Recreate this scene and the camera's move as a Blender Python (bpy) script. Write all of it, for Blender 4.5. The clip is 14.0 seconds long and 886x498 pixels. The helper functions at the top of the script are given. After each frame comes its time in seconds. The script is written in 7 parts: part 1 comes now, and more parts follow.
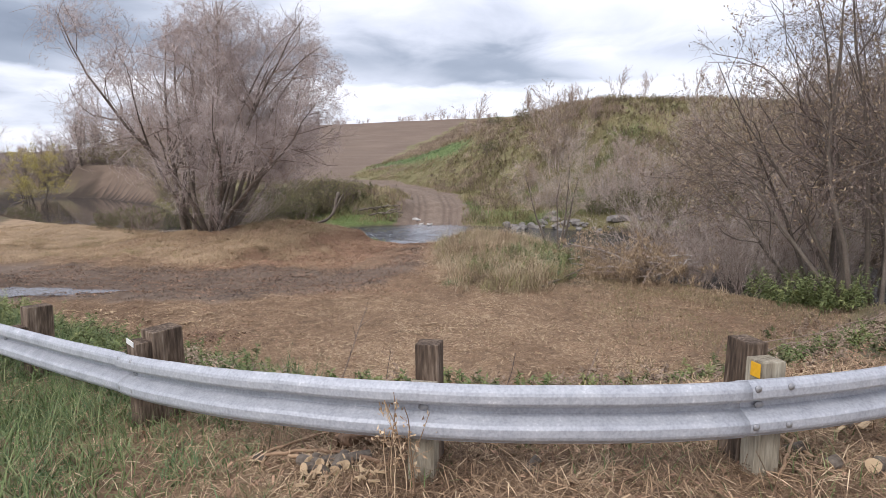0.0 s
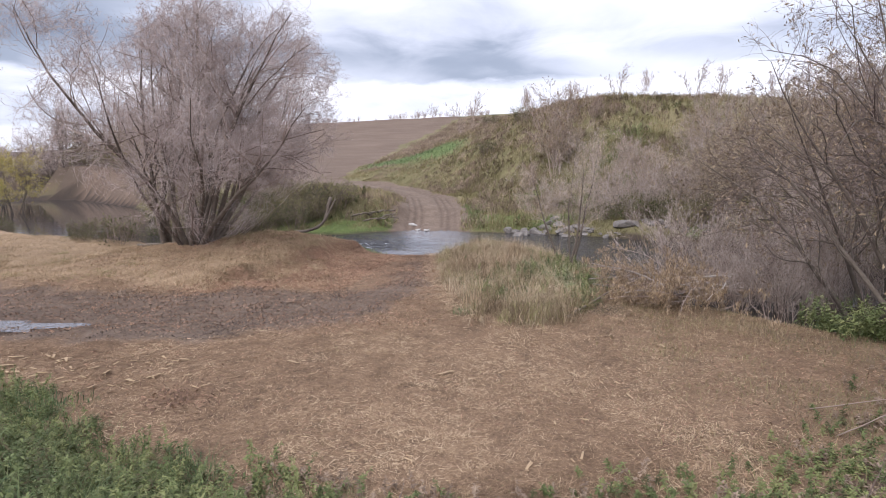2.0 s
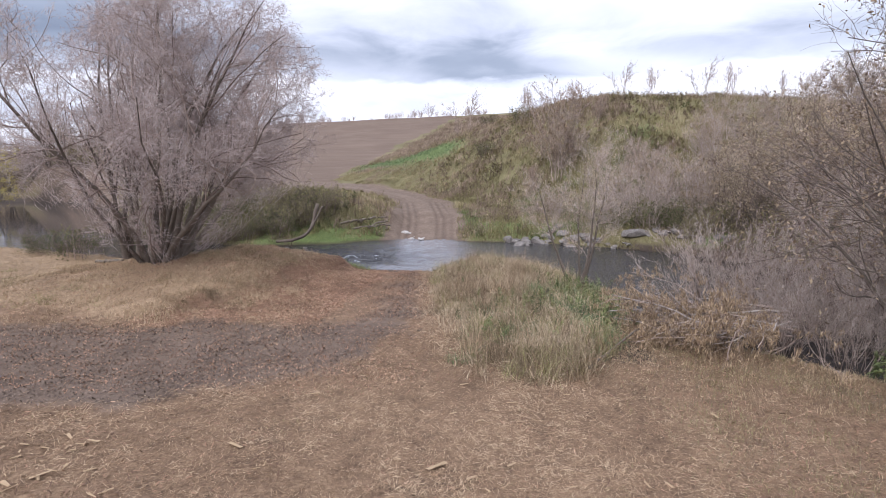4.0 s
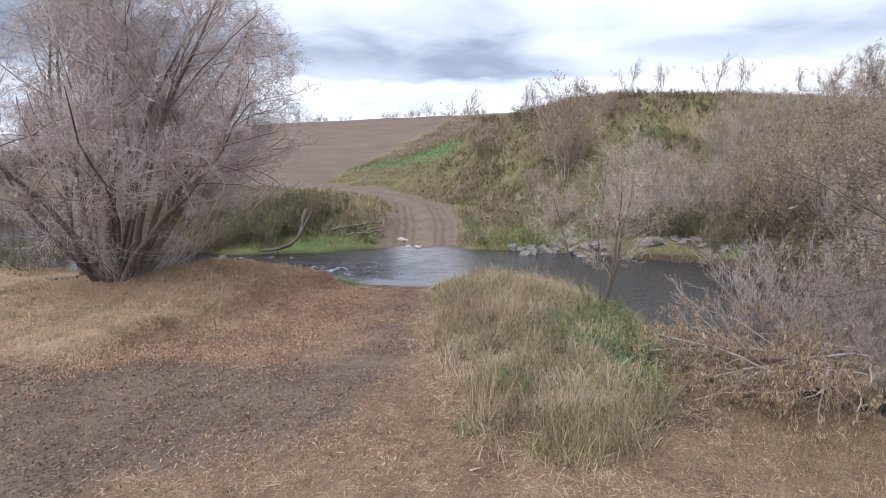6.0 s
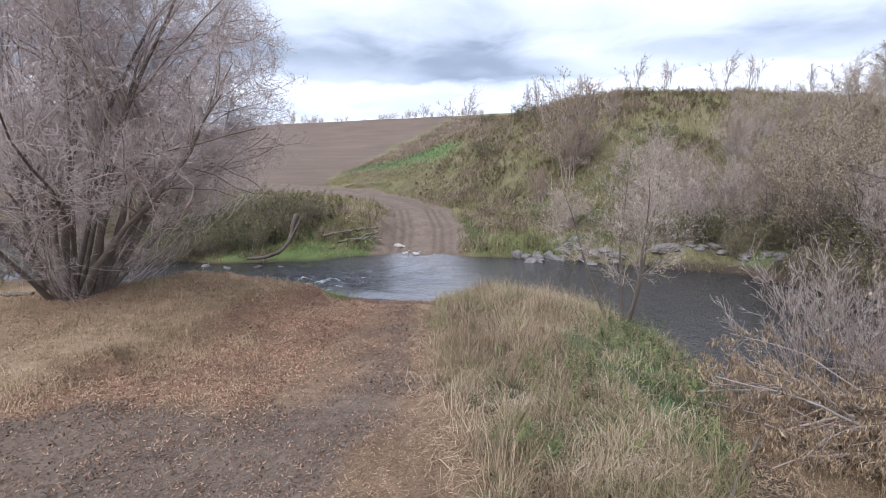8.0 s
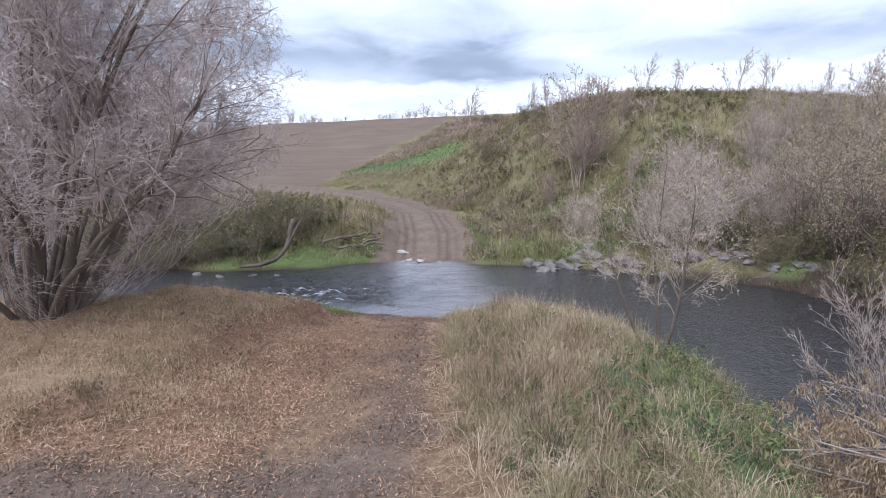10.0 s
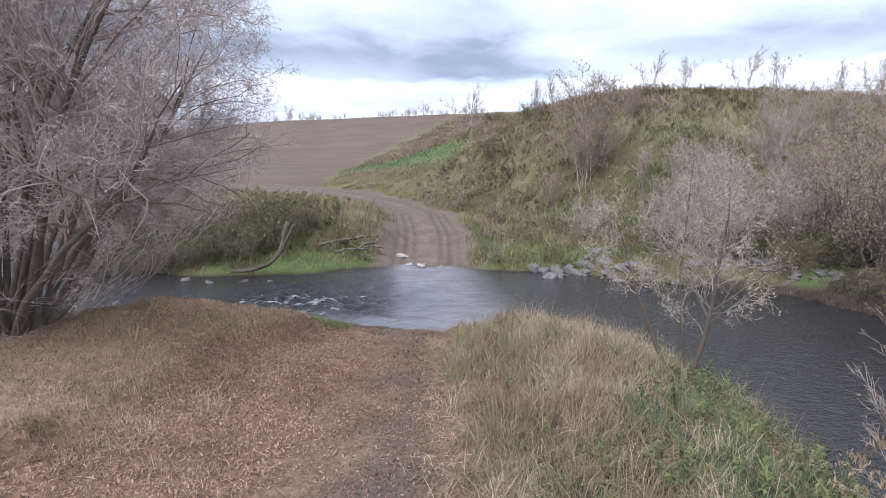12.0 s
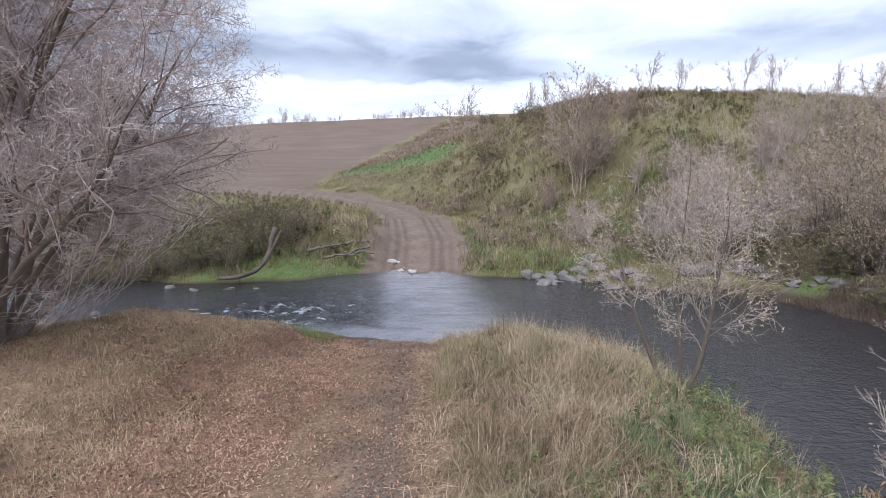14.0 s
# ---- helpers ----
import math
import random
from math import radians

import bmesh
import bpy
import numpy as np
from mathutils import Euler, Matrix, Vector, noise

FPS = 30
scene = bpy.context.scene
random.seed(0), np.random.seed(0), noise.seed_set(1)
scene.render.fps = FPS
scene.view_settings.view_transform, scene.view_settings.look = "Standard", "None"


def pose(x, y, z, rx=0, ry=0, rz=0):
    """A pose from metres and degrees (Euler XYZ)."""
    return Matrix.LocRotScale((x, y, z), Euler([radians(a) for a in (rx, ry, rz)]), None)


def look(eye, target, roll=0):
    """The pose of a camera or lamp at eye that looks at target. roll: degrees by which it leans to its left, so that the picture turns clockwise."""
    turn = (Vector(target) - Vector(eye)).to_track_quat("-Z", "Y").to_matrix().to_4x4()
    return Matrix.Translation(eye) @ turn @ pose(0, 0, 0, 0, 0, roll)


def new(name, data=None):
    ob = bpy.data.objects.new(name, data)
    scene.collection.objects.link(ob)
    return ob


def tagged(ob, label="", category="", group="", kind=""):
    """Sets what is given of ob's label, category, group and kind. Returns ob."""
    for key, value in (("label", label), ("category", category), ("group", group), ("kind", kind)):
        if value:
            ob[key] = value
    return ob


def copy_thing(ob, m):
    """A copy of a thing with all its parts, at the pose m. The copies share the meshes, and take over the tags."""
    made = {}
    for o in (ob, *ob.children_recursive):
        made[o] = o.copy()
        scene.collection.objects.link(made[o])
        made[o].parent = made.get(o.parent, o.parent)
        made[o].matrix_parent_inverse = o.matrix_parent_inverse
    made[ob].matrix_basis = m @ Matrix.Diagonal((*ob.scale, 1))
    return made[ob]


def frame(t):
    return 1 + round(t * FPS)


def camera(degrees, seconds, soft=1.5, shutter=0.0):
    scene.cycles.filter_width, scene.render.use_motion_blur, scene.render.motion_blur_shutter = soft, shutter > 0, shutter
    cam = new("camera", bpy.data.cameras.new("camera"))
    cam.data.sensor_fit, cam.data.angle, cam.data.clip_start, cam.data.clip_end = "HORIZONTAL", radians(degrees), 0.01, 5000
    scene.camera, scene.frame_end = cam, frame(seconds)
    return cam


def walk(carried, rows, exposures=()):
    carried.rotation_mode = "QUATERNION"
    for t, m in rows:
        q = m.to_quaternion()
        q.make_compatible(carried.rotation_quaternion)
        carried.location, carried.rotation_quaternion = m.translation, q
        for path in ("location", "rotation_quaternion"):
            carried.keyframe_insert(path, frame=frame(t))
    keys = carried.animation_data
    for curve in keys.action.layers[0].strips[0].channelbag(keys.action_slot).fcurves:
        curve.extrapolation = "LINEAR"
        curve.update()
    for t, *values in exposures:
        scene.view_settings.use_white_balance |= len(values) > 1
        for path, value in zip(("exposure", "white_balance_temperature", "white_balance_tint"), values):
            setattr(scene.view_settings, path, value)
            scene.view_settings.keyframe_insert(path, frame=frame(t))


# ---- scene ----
cam = camera(76.0, 14.0, soft=0.75)
PATH = [
    (0, (0.669, -0.212, 3.638), (0.561, 1.768, 3.378), -0.1),
    (0.5, (0.482, 0.284, 3.736), (0.379, 2.264, 3.472), -0.2),
    (1, (0.268, 0.798, 3.841), (0.174, 2.778, 3.575), -0.3),
    (1.5, (0.128, 1.291, 3.967), (0.041, 3.27, 3.697), -0.4),
    (2, (0.092, 1.782, 4.059), (0.015, 3.762, 3.789), -0.4),
    (2.5, (0.123, 2.386, 4.152), (0.054, 4.366, 3.88), -0.3),
    (3, (0.18, 3.054, 4.256), (0.11, 5.034, 3.983), -0.4),
    (5.5, (-0.095, 6.55, 4.516), (-0.153, 8.53, 4.243), -0.2),
    (6, (-0.086, 7.198, 4.547), (-0.144, 9.178, 4.274), -0.3),
    (6.5, (-0.122, 7.768, 4.576), (-0.175, 9.749, 4.306), -0.3),
    (7, (-0.14, 8.329, 4.573), (-0.191, 10.311, 4.304), -0.4),
    (9.5, (-0.62, 10.588, 4.663), (-0.663, 12.569, 4.395), -0.3),
    (10, (-0.717, 11.053, 4.718), (-0.76, 13.034, 4.45), -0.2),
    (10.5, (-0.793, 11.478, 4.782), (-0.838, 13.459, 4.511), -0.1),
    (11, (-0.851, 11.862, 4.823), (-0.898, 13.843, 4.55), 0.0),
    (11.5, (-0.871, 12.16, 4.84), (-0.917, 14.141, 4.567), -0.1),
    (12, (-0.861, 12.393, 4.845), (-0.901, 14.374, 4.57), -0.0),
    (12.5, (-0.799, 12.651, 4.85), (-0.836, 14.631, 4.575), 0.0),
    (13, (-0.755, 12.813, 4.895), (-0.787, 14.794, 4.621), -0.0),
    (13.5, (-0.697, 12.954, 4.937), (-0.726, 14.935, 4.666), -0.0),
    (14, (-0.651, 13.021, 4.965), (-0.678, 15.002, 4.696), -0.0),
]
walk(cam, [(t, look(eye, target, roll)) for t, eye, target, roll in PATH],
     exposures=[(0.0, 0.03, 6290.0, 14.0), (3.0, 0.11, 6080.0, 18.0), (7.0, 0.09, 5880.0, 12.0), (10.0, 0.10, 5640.0, 13.0), (14.0, 0.10, 5780.0, 13.0)])

# ---- world and sun: a bright, broken overcast ----
def build_world():
    w = bpy.data.worlds.new("sky")
    scene.world = w
    w.use_nodes = True
    nt = w.node_tree
    nt.nodes.clear()
    N, L = nt.nodes.new, nt.links.new
    out, bg = N("ShaderNodeOutputWorld"), N("ShaderNodeBackground")
    sky = N("ShaderNodeTexSky")
    sky.sky_type, sky.sun_disc = "NISHITA", False
    sky.sun_elevation, sky.sun_rotation = radians(SUN_UP), radians(SUN_TURN)
    tc, sep = N("ShaderNodeTexCoord"), N("ShaderNodeSeparateXYZ")
    L(tc.outputs["Generated"], sep.inputs[0])
    # the cloud deck is a plane: direction divided by height above the horizon
    up = N("ShaderNodeMath"); up.operation = "MAXIMUM"; up.inputs[1].default_value = 0.0
    L(sep.outputs[2], up.inputs[0])
    add = N("ShaderNodeMath"); add.operation = "ADD"; add.inputs[1].default_value = 0.16
    L(up.outputs[0], add.inputs[0])
    deck = N("ShaderNodeVectorMath"); deck.operation = "DIVIDE"
    comb = N("ShaderNodeCombineXYZ")
    for i in range(3):
        L(add.outputs[0], comb.inputs[i])
    L(tc.outputs["Generated"], deck.inputs[0]); L(comb.outputs[0], deck.inputs[1])
    flat = N("ShaderNodeVectorMath"); flat.operation = "MULTIPLY_ADD"
    flat.inputs[1].default_value = (1.0, 1.0, 0.0)
    flat.inputs[2].default_value = CLOUD_SHIFT
    L(deck.outputs[0], flat.inputs[0])
    big, small = N("ShaderNodeTexNoise"), N("ShaderNodeTexNoise")
    for n, sc, det in ((big, 0.6, 3.0), (small, 1.9, 6.0)):
        n.inputs["Scale"].default_value, n.inputs["Detail"].default_value = sc, det
        n.inputs["Roughness"].default_value = 0.55
        n.inputs["Distortion"].default_value = 0.4
        L(flat.outputs[0], n.inputs["Vector"])
    mix = N("ShaderNodeMath"); mix.operation = "MULTIPLY_ADD"; mix.inputs[1].default_value = 0.32
    L(small.outputs[0], mix.inputs[0])
    half = N("ShaderNodeMath"); half.operation = "MULTIPLY"; half.inputs[1].default_value = 0.68
    L(big.outputs[0], half.inputs[0]); L(half.outputs[0], mix.inputs[2])
    ramp = N("ShaderNodeValToRGB")
    stops = [(0.30, (0.24, 0.28, 0.35)), (0.42, (0.38, 0.43, 0.51)), (0.53, (0.74, 0.78, 0.86)), (0.64, (1.02, 1.03, 1.07))]
    ramp.color_ramp.elements[0].position, ramp.color_ramp.elements[0].color = stops[0][0], (*stops[0][1], 1)
    ramp.color_ramp.elements[1].position, ramp.color_ramp.elements[1].color = stops[1][0], (*stops[1][1], 1)
    for p, c in stops[2:]:
        ramp.color_ramp.elements.new(p).color = (*c, 1)
    # the deck is thick and grey some way up, bright where it thins overhead and near the horizon
    lift = N("ShaderNodeValToRGB")
    bands = [(0.0, 0.54), (0.10, 0.56), (0.130, 0.61), (0.146, 0.45), (0.18, 0.42), (0.23, 0.50), (0.29, 0.57), (0.5, 0.61), (1.0, 0.58)]
    lift.color_ramp.interpolation = "EASE"
    lift.color_ramp.elements[0].position, lift.color_ramp.elements[0].color = bands[0][0], (bands[0][1],) * 3 + (1,)
    lift.color_ramp.elements[1].position, lift.color_ramp.elements[1].color = bands[-1][0], (bands[-1][1],) * 3 + (1,)
    for p, v in bands[1:-1]:
        lift.color_ramp.elements.new(p).color = (v, v, v, 1)
    wave = N("ShaderNodeMath"); wave.operation = "MULTIPLY_ADD"; wave.inputs[1].default_value = 0.07
    L(small.outputs[0], wave.inputs[0])
    low = N("ShaderNodeMath"); low.operation = "SUBTRACT"; low.inputs[1].default_value = 0.045
    L(up.outputs[0], low.inputs[0]); L(low.outputs[0], wave.inputs[2]); L(wave.outputs[0], lift.inputs[0])
    both = N("ShaderNodeMath"); both.operation = "MULTIPLY_ADD"; both.inputs[1].default_value = 0.75
    shift = N("ShaderNodeMath"); shift.operation = "SUBTRACT"; shift.inputs[1].default_value = 0.36
    L(lift.outputs[0], shift.inputs[0]); L(mix.outputs[0], both.inputs[0]); L(shift.outputs[0], both.inputs[2])
    # the deck thins towards one side
    thin = N("ShaderNodeMapRange"); thin.interpolation_type = "SMOOTHSTEP"
    for k, v in (("From Min", 0.0), ("From Max", 0.42), ("To Min", 0.0), ("To Max", 0.10)):
        thin.inputs[k].default_value = v
    L(sep.outputs[0], thin.inputs["Value"])
    open_up = N("ShaderNodeMath"); open_up.operation = "ADD"
    L(both.outputs[0], open_up.inputs[0]); L(thin.outputs[0], open_up.inputs[1]); L(open_up.outputs[0], ramp.inputs[0])
    # a little clear sky shows through the deck
    gain = N("ShaderNodeVectorMath"); gain.operation = "SCALE"; gain.inputs["Scale"].default_value = SKY_GAIN
    L(sky.outputs[0], gain.inputs[0])
    cover = N("ShaderNodeMixRGB"); cover.inputs[0].default_value = 0.9
    L(gain.outputs[0], cover.inputs[1]); L(ramp.outputs[0], cover.inputs[2])
    L(cover.outputs[0], bg.inputs[0]); bg.inputs[1].default_value = SKY_STRENGTH
    L(bg.outputs[0], out.inputs[0])
    sun = new("sun", bpy.data.lights.new("sun", "SUN"))
    sun.data.energy, sun.data.angle, sun.data.color = SUN_STRENGTH, radians(24), (1.0, 0.95, 0.88)
    sun.matrix_world = pose(0, 0, 60, 90 - SUN_UP, 0, 180 - SUN_TURN)


SUN_UP, SUN_TURN, SUN_STRENGTH = 42.0, 215.0, 2.2
SKY_STRENGTH, SKY_GAIN, CLOUD_SHIFT = 1.15, 0.10, (3.2, 0.7, 0.0)
build_world()
scene.view_settings.exposure = 0.0


# ---- materials ----
def material(name, stops, rough=0.85, scale=3.0, fine=40.0, bump=0.3, attr="tone", mixes=(0.5, 0.3, 0.2), spec=0.25, metal=0.0, tex="Object", dist=0.02, stretch=None):
    """A surface whose colour runs along stops by a tone attribute of the mesh and noise at two scales."""
    m = bpy.data.materials.new(name)
    m.use_nodes = True
    nt = m.node_tree
    N, L = nt.nodes.new, nt.links.new
    b = nt.nodes["Principled BSDF"]
    tc = N("ShaderNodeTexCoord")
    n1, n2 = N("ShaderNodeTexNoise"), N("ShaderNodeTexNoise")
    for n, sc in ((n1, scale), (n2, fine)):
        n.inputs["Scale"].default_value, n.inputs["Detail"].default_value = sc, 5.0
        if stretch:
            mp = N("ShaderNodeMapping"); mp.inputs["Scale"].default_value = stretch
            L(tc.outputs[tex], mp.inputs[0]); L(mp.outputs[0], n.inputs["Vector"])
        else:
            L(tc.outputs[tex], n.inputs["Vector"])
    total = None
    sources = []
    if attr:
        at = N("ShaderNodeAttribute"); at.attribute_name = attr
        sources.append((at.outputs["Fac"], mixes[0]))
    sources += [(n1.outputs[0], mixes[1]), (n2.outputs[0], mixes[2])]
    norm = sum(k for _, k in sources)
    for sock, k in sources:
        mu = N("ShaderNodeMath"); mu.operation = "MULTIPLY_ADD"; mu.inputs[1].default_value = k / norm
        L(sock, mu.inputs[0])
        if total is None:
            mu.inputs[2].default_value = 0.0
        else:
            L(total, mu.inputs[2])
        total = mu.outputs[0]
    ramp = N("ShaderNodeValToRGB")
    els = ramp.color_ramp.elements
    els[0].position, els[0].color = stops[0][0], (*stops[0][1], 1)
    els[1].position, els[1].color = stops[-1][0], (*stops[-1][1], 1)
    for p, c in stops[1:-1]:
        els.new(p).color = (*c, 1)
    L(total, ramp.inputs[0]); L(ramp.outputs[0], b.inputs["Base Color"])
    b.inputs["Roughness"].default_value, b.inputs["Metallic"].default_value = rough, metal
    b.inputs["Specular IOR Level"].default_value = spec
    if bump:
        bu = N("ShaderNodeBump"); bu.inputs["Strength"].default_value, bu.inputs["Distance"].default_value = bump, dist
        L(n2.outputs[0], bu.inputs["Height"]); L(bu.outputs[0], b.inputs["Normal"])
    return m


def ground_material():
    m = bpy.data.materials.new("ground")
    m.use_nodes = True
    nt = m.node_tree
    N, L = nt.nodes.new, nt.links.new
    b = nt.nodes["Principled BSDF"]
    tc = N("ShaderNodeTexCoord")

    def noise_tex(scale, detail=6.0, stretch=None):
        n = N("ShaderNodeTexNoise")
        n.inputs["Scale"].default_value, n.inputs["Detail"].default_value = scale, detail
        if stretch:
            mp = N("ShaderNodeMapping"); mp.inputs["Scale"].default_value = stretch
            L(tc.outputs["Object"], mp.inputs[0]); L(mp.outputs[0], n.inputs["Vector"])
        else:
            L(tc.outputs["Object"], n.inputs["Vector"])
        return n.outputs[0]

    def ramp(sock, *stops):
        r = N("ShaderNodeValToRGB")
        els = r.color_ramp.elements
        els[0].position, els[0].color = stops[0][0], (*stops[0][1], 1)
        els[1].position, els[1].color = stops[-1][0], (*stops[-1][1], 1)
        for p, c in stops[1:-1]:
            els.new(p).color = (*c, 1)
        L(sock, r.inputs[0])
        return r.outputs[0]

    def math(op, a, c):
        n = N("ShaderNodeMath"); n.operation = op; n.use_clamp = True
        for i, v in enumerate((a, c)):
            if isinstance(v, (int, float)):
                n.inputs[i].default_value = v
            else:
                L(v, n.inputs[i])
        return n.outputs[0]

    mid, fine, broad, grit = noise_tex(1.3), noise_tex(22.0, 8.0), noise_tex(0.12), noise_tex(90.0, 3.0)
    blend = math("ADD", math("ADD", math("MULTIPLY", mid, 0.3), math("MULTIPLY", noise_tex(5.0, 5.0), 0.3)), math("MULTIPLY", fine, 0.4))
    straw = ramp(blend, (0.32, (0.09, 0.062, 0.042)), (0.5, (0.235, 0.158, 0.103)), (0.68, (0.41, 0.295, 0.19)))
    dirt = ramp(blend, (0.3, (0.115, 0.086, 0.066)), (0.52, (0.205, 0.156, 0.122)), (0.72, (0.31, 0.244, 0.195)))
    leaf = ramp(blend, (0.3, (0.105, 0.068, 0.05)), (0.5, (0.26, 0.16, 0.108)), (0.7, (0.42, 0.27, 0.18)))
    tan = ramp(blend, (0.3, (0.13, 0.095, 0.062)), (0.5, (0.32, 0.23, 0.148)), (0.7, (0.52, 0.39, 0.26)))
    green = ramp(blend, (0.3, (0.06, 0.085, 0.03)), (0.5, (0.13, 0.18, 0.065)), (0.7, (0.22, 0.25, 0.115)))
    olive = ramp(math("ADD", math("MULTIPLY", broad, 0.35), math("MULTIPLY", blend, 0.65)), (0.36, (0.105, 0.092, 0.049)), (0.5, (0.178, 0.162, 0.082)), (0.64, (0.275, 0.236, 0.135)))
    field = ramp(math("ADD", math("MULTIPLY", noise_tex(0.9, 6.0, (0.12, 1.6, 1.0)), 0.6), math("MULTIPLY", broad, 0.4)),
                 (0.3, (0.135, 0.097, 0.074)), (0.5, (0.172, 0.127, 0.098)), (0.7, (0.22, 0.165, 0.128)))
    # bare bank soil, also used as painted shade under growth
    soil_shade = ramp(blend, (0.3, (0.045, 0.034, 0.026)), (0.7, (0.11, 0.085, 0.065)))
    colour = straw
    for name, col in (("tan", tan), ("leaf", leaf), ("olive", olive), ("green", green), ("field", field), ("dirt", dirt), ("bank", soil_shade)):
        at = N("ShaderNodeAttribute"); at.attribute_name = name
        # break the border of each zone with noise
        edge = math("MULTIPLY", math("SUBTRACT", math("ADD", at.outputs["Fac"], math("MULTIPLY", math("SUBTRACT", blend, 0.5), 1.4)), 0.28), 2.2)
        mx = N("ShaderNodeMixRGB")
        L(edge, mx.inputs[0]); L(colour, mx.inputs[1]); L(col, mx.inputs[2])
        colour = mx.outputs[0]
    at = N("ShaderNodeAttribute"); at.attribute_name = "wet"
    damp = N("ShaderNodeMixRGB"); damp.blend_type = "MULTIPLY"; damp.inputs[2].default_value = (0.44, 0.39, 0.36, 1)
    L(at.outputs["Fac"], damp.inputs[0]); L(colour, damp.inputs[1]); L(damp.outputs[0], b.inputs["Base Color"])
    rg = N("ShaderNodeMapRange"); rg.inputs["To Min"].default_value, rg.inputs["To Max"].default_value = 0.95, 0.62
    L(at.outputs["Fac"], rg.inputs[0]); L(rg.outputs[0], b.inputs["Roughness"])
    b.inputs["Specular IOR Level"].default_value = 0.25
    hgt = math("ADD", math("MULTIPLY", fine, 0.7), math("MULTIPLY", grit, 0.3))
    bu = N("ShaderNodeBump"); bu.inputs["Strength"].default_value, bu.inputs["Distance"].default_value = 0.7, 0.04
    L(hgt, bu.inputs["Height"]); L(bu.outputs[0], b.inputs["Normal"])
    return m


def water_material():
    m = bpy.data.materials.new("creek_water")
    m.use_nodes = True
    nt = m.node_tree
    N, L = nt.nodes.new, nt.links.new
    b = nt.nodes["Principled BSDF"]
    tc = N("ShaderNodeTexCoord")
    mp = N("ShaderNodeMapping"); mp.inputs["Scale"].default_value = (1.0, 1.1, 1.0)
    L(tc.outputs["Object"], mp.inputs[0])
    n1, n2 = N("ShaderNodeTexNoise"), N("ShaderNodeTexNoise")
    for n, sc, det, di in ((n1, 2.6, 3.0, 1.0), (n2, 8.0, 3.0, 0.8)):
        n.inputs["Scale"].default_value, n.inputs["Detail"].default_value, n.inputs["Distortion"].default_value = sc, det, di
        L(mp.outputs[0], n.inputs["Vector"])
    at = N("ShaderNodeAttribute"); at.attribute_name = "riffle"
    amp = N("ShaderNodeMath"); amp.operation = "MULTIPLY_ADD"; amp.inputs[1].default_value, amp.inputs[2].default_value = 1.6, 0.75
    L(at.outputs["Fac"], amp.inputs[0])
    sm = N("ShaderNodeMath"); sm.operation = "ADD"
    L(n1.outputs[0], sm.inputs[0]); L(n2.outputs[0], sm.inputs[1])
    bu = N("ShaderNodeBump"); bu.inputs["Distance"].default_value = 0.05
    L(amp.outputs[0], bu.inputs["Strength"]); L(sm.outputs[0], bu.inputs["Height"]); L(bu.outputs[0], b.inputs["Normal"])
    # foam where the riffle breaks, and white streaks painted for sky glints
    fm = N("ShaderNodeMath"); fm.operation = "MULTIPLY_ADD"; fm.inputs[1].default_value, fm.inputs[2].default_value = 1.0, 0.0
    af = N("ShaderNodeAttribute"); af.attribute_name = "foam_glint"
    n3 = N("ShaderNodeTexNoise"); n3.inputs["Scale"].default_value, n3.inputs["Detail"].default_value = 2.6, 8.0
    L(mp.outputs[0], n3.inputs["Vector"])
    L(af.outputs["Fac"], fm.inputs[0])
    su = N("ShaderNodeMath"); su.operation = "ADD"
    L(fm.outputs[0], su.inputs[0]); L(n3.outputs[0], su.inputs[1])
    cr = N("ShaderNodeValToRGB")
    cr.color_ramp.elements[0].position, cr.color_ramp.elements[0].color = 0.86, (0, 0, 0, 1)
    cr.color_ramp.elements[1].position, cr.color_ramp.elements[1].color = 0.96, (1, 1, 1, 1)
    half = N("ShaderNodeMath"); half.operation = "MULTIPLY"; half.inputs[1].default_value = 0.8
    L(su.outputs[0], half.inputs[0]); L(half.outputs[0], cr.inputs[0])
    mx = N("ShaderNodeMixRGB")
    mx.inputs[1].default_value, mx.inputs[2].default_value = (0.020, 0.022, 0.026, 1), (0.62, 0.66, 0.70, 1)
    # pale bed colour in the shallows doubles as painted sky reflection
    ash = N("ShaderNodeAttribute"); ash.attribute_name = "shallow_sheen"
    bed_sheen = N("ShaderNodeMixRGB"); bed_sheen.inputs[1].default_value, bed_sheen.inputs[2].default_value = (0.038, 0.037, 0.039, 1), (0.29, 0.295, 0.32, 1)
    L(ash.outputs["Fac"], bed_sheen.inputs[0]); L(bed_sheen.outputs[0], mx.inputs[1])
    L(cr.outputs[0], mx.inputs[0]); L(mx.outputs[0], b.inputs["Base Color"])
    mr = N("ShaderNodeMapRange"); mr.inputs["To Min"].default_value, mr.inputs["To Max"].default_value = 0.06, 0.8
    over = N("ShaderNodeMath"); over.operation = "MULTIPLY_ADD"; over.inputs[1].default_value = 0.03; over.use_clamp = True
    L(ash.outputs["Fac"], over.inputs[0]); L(cr.outputs[0], over.inputs[2])
    L(over.outputs[0], mr.inputs[0]); L(mr.outputs[0], b.inputs["Roughness"])
    b.inputs["IOR"].default_value = 1.333
    return m


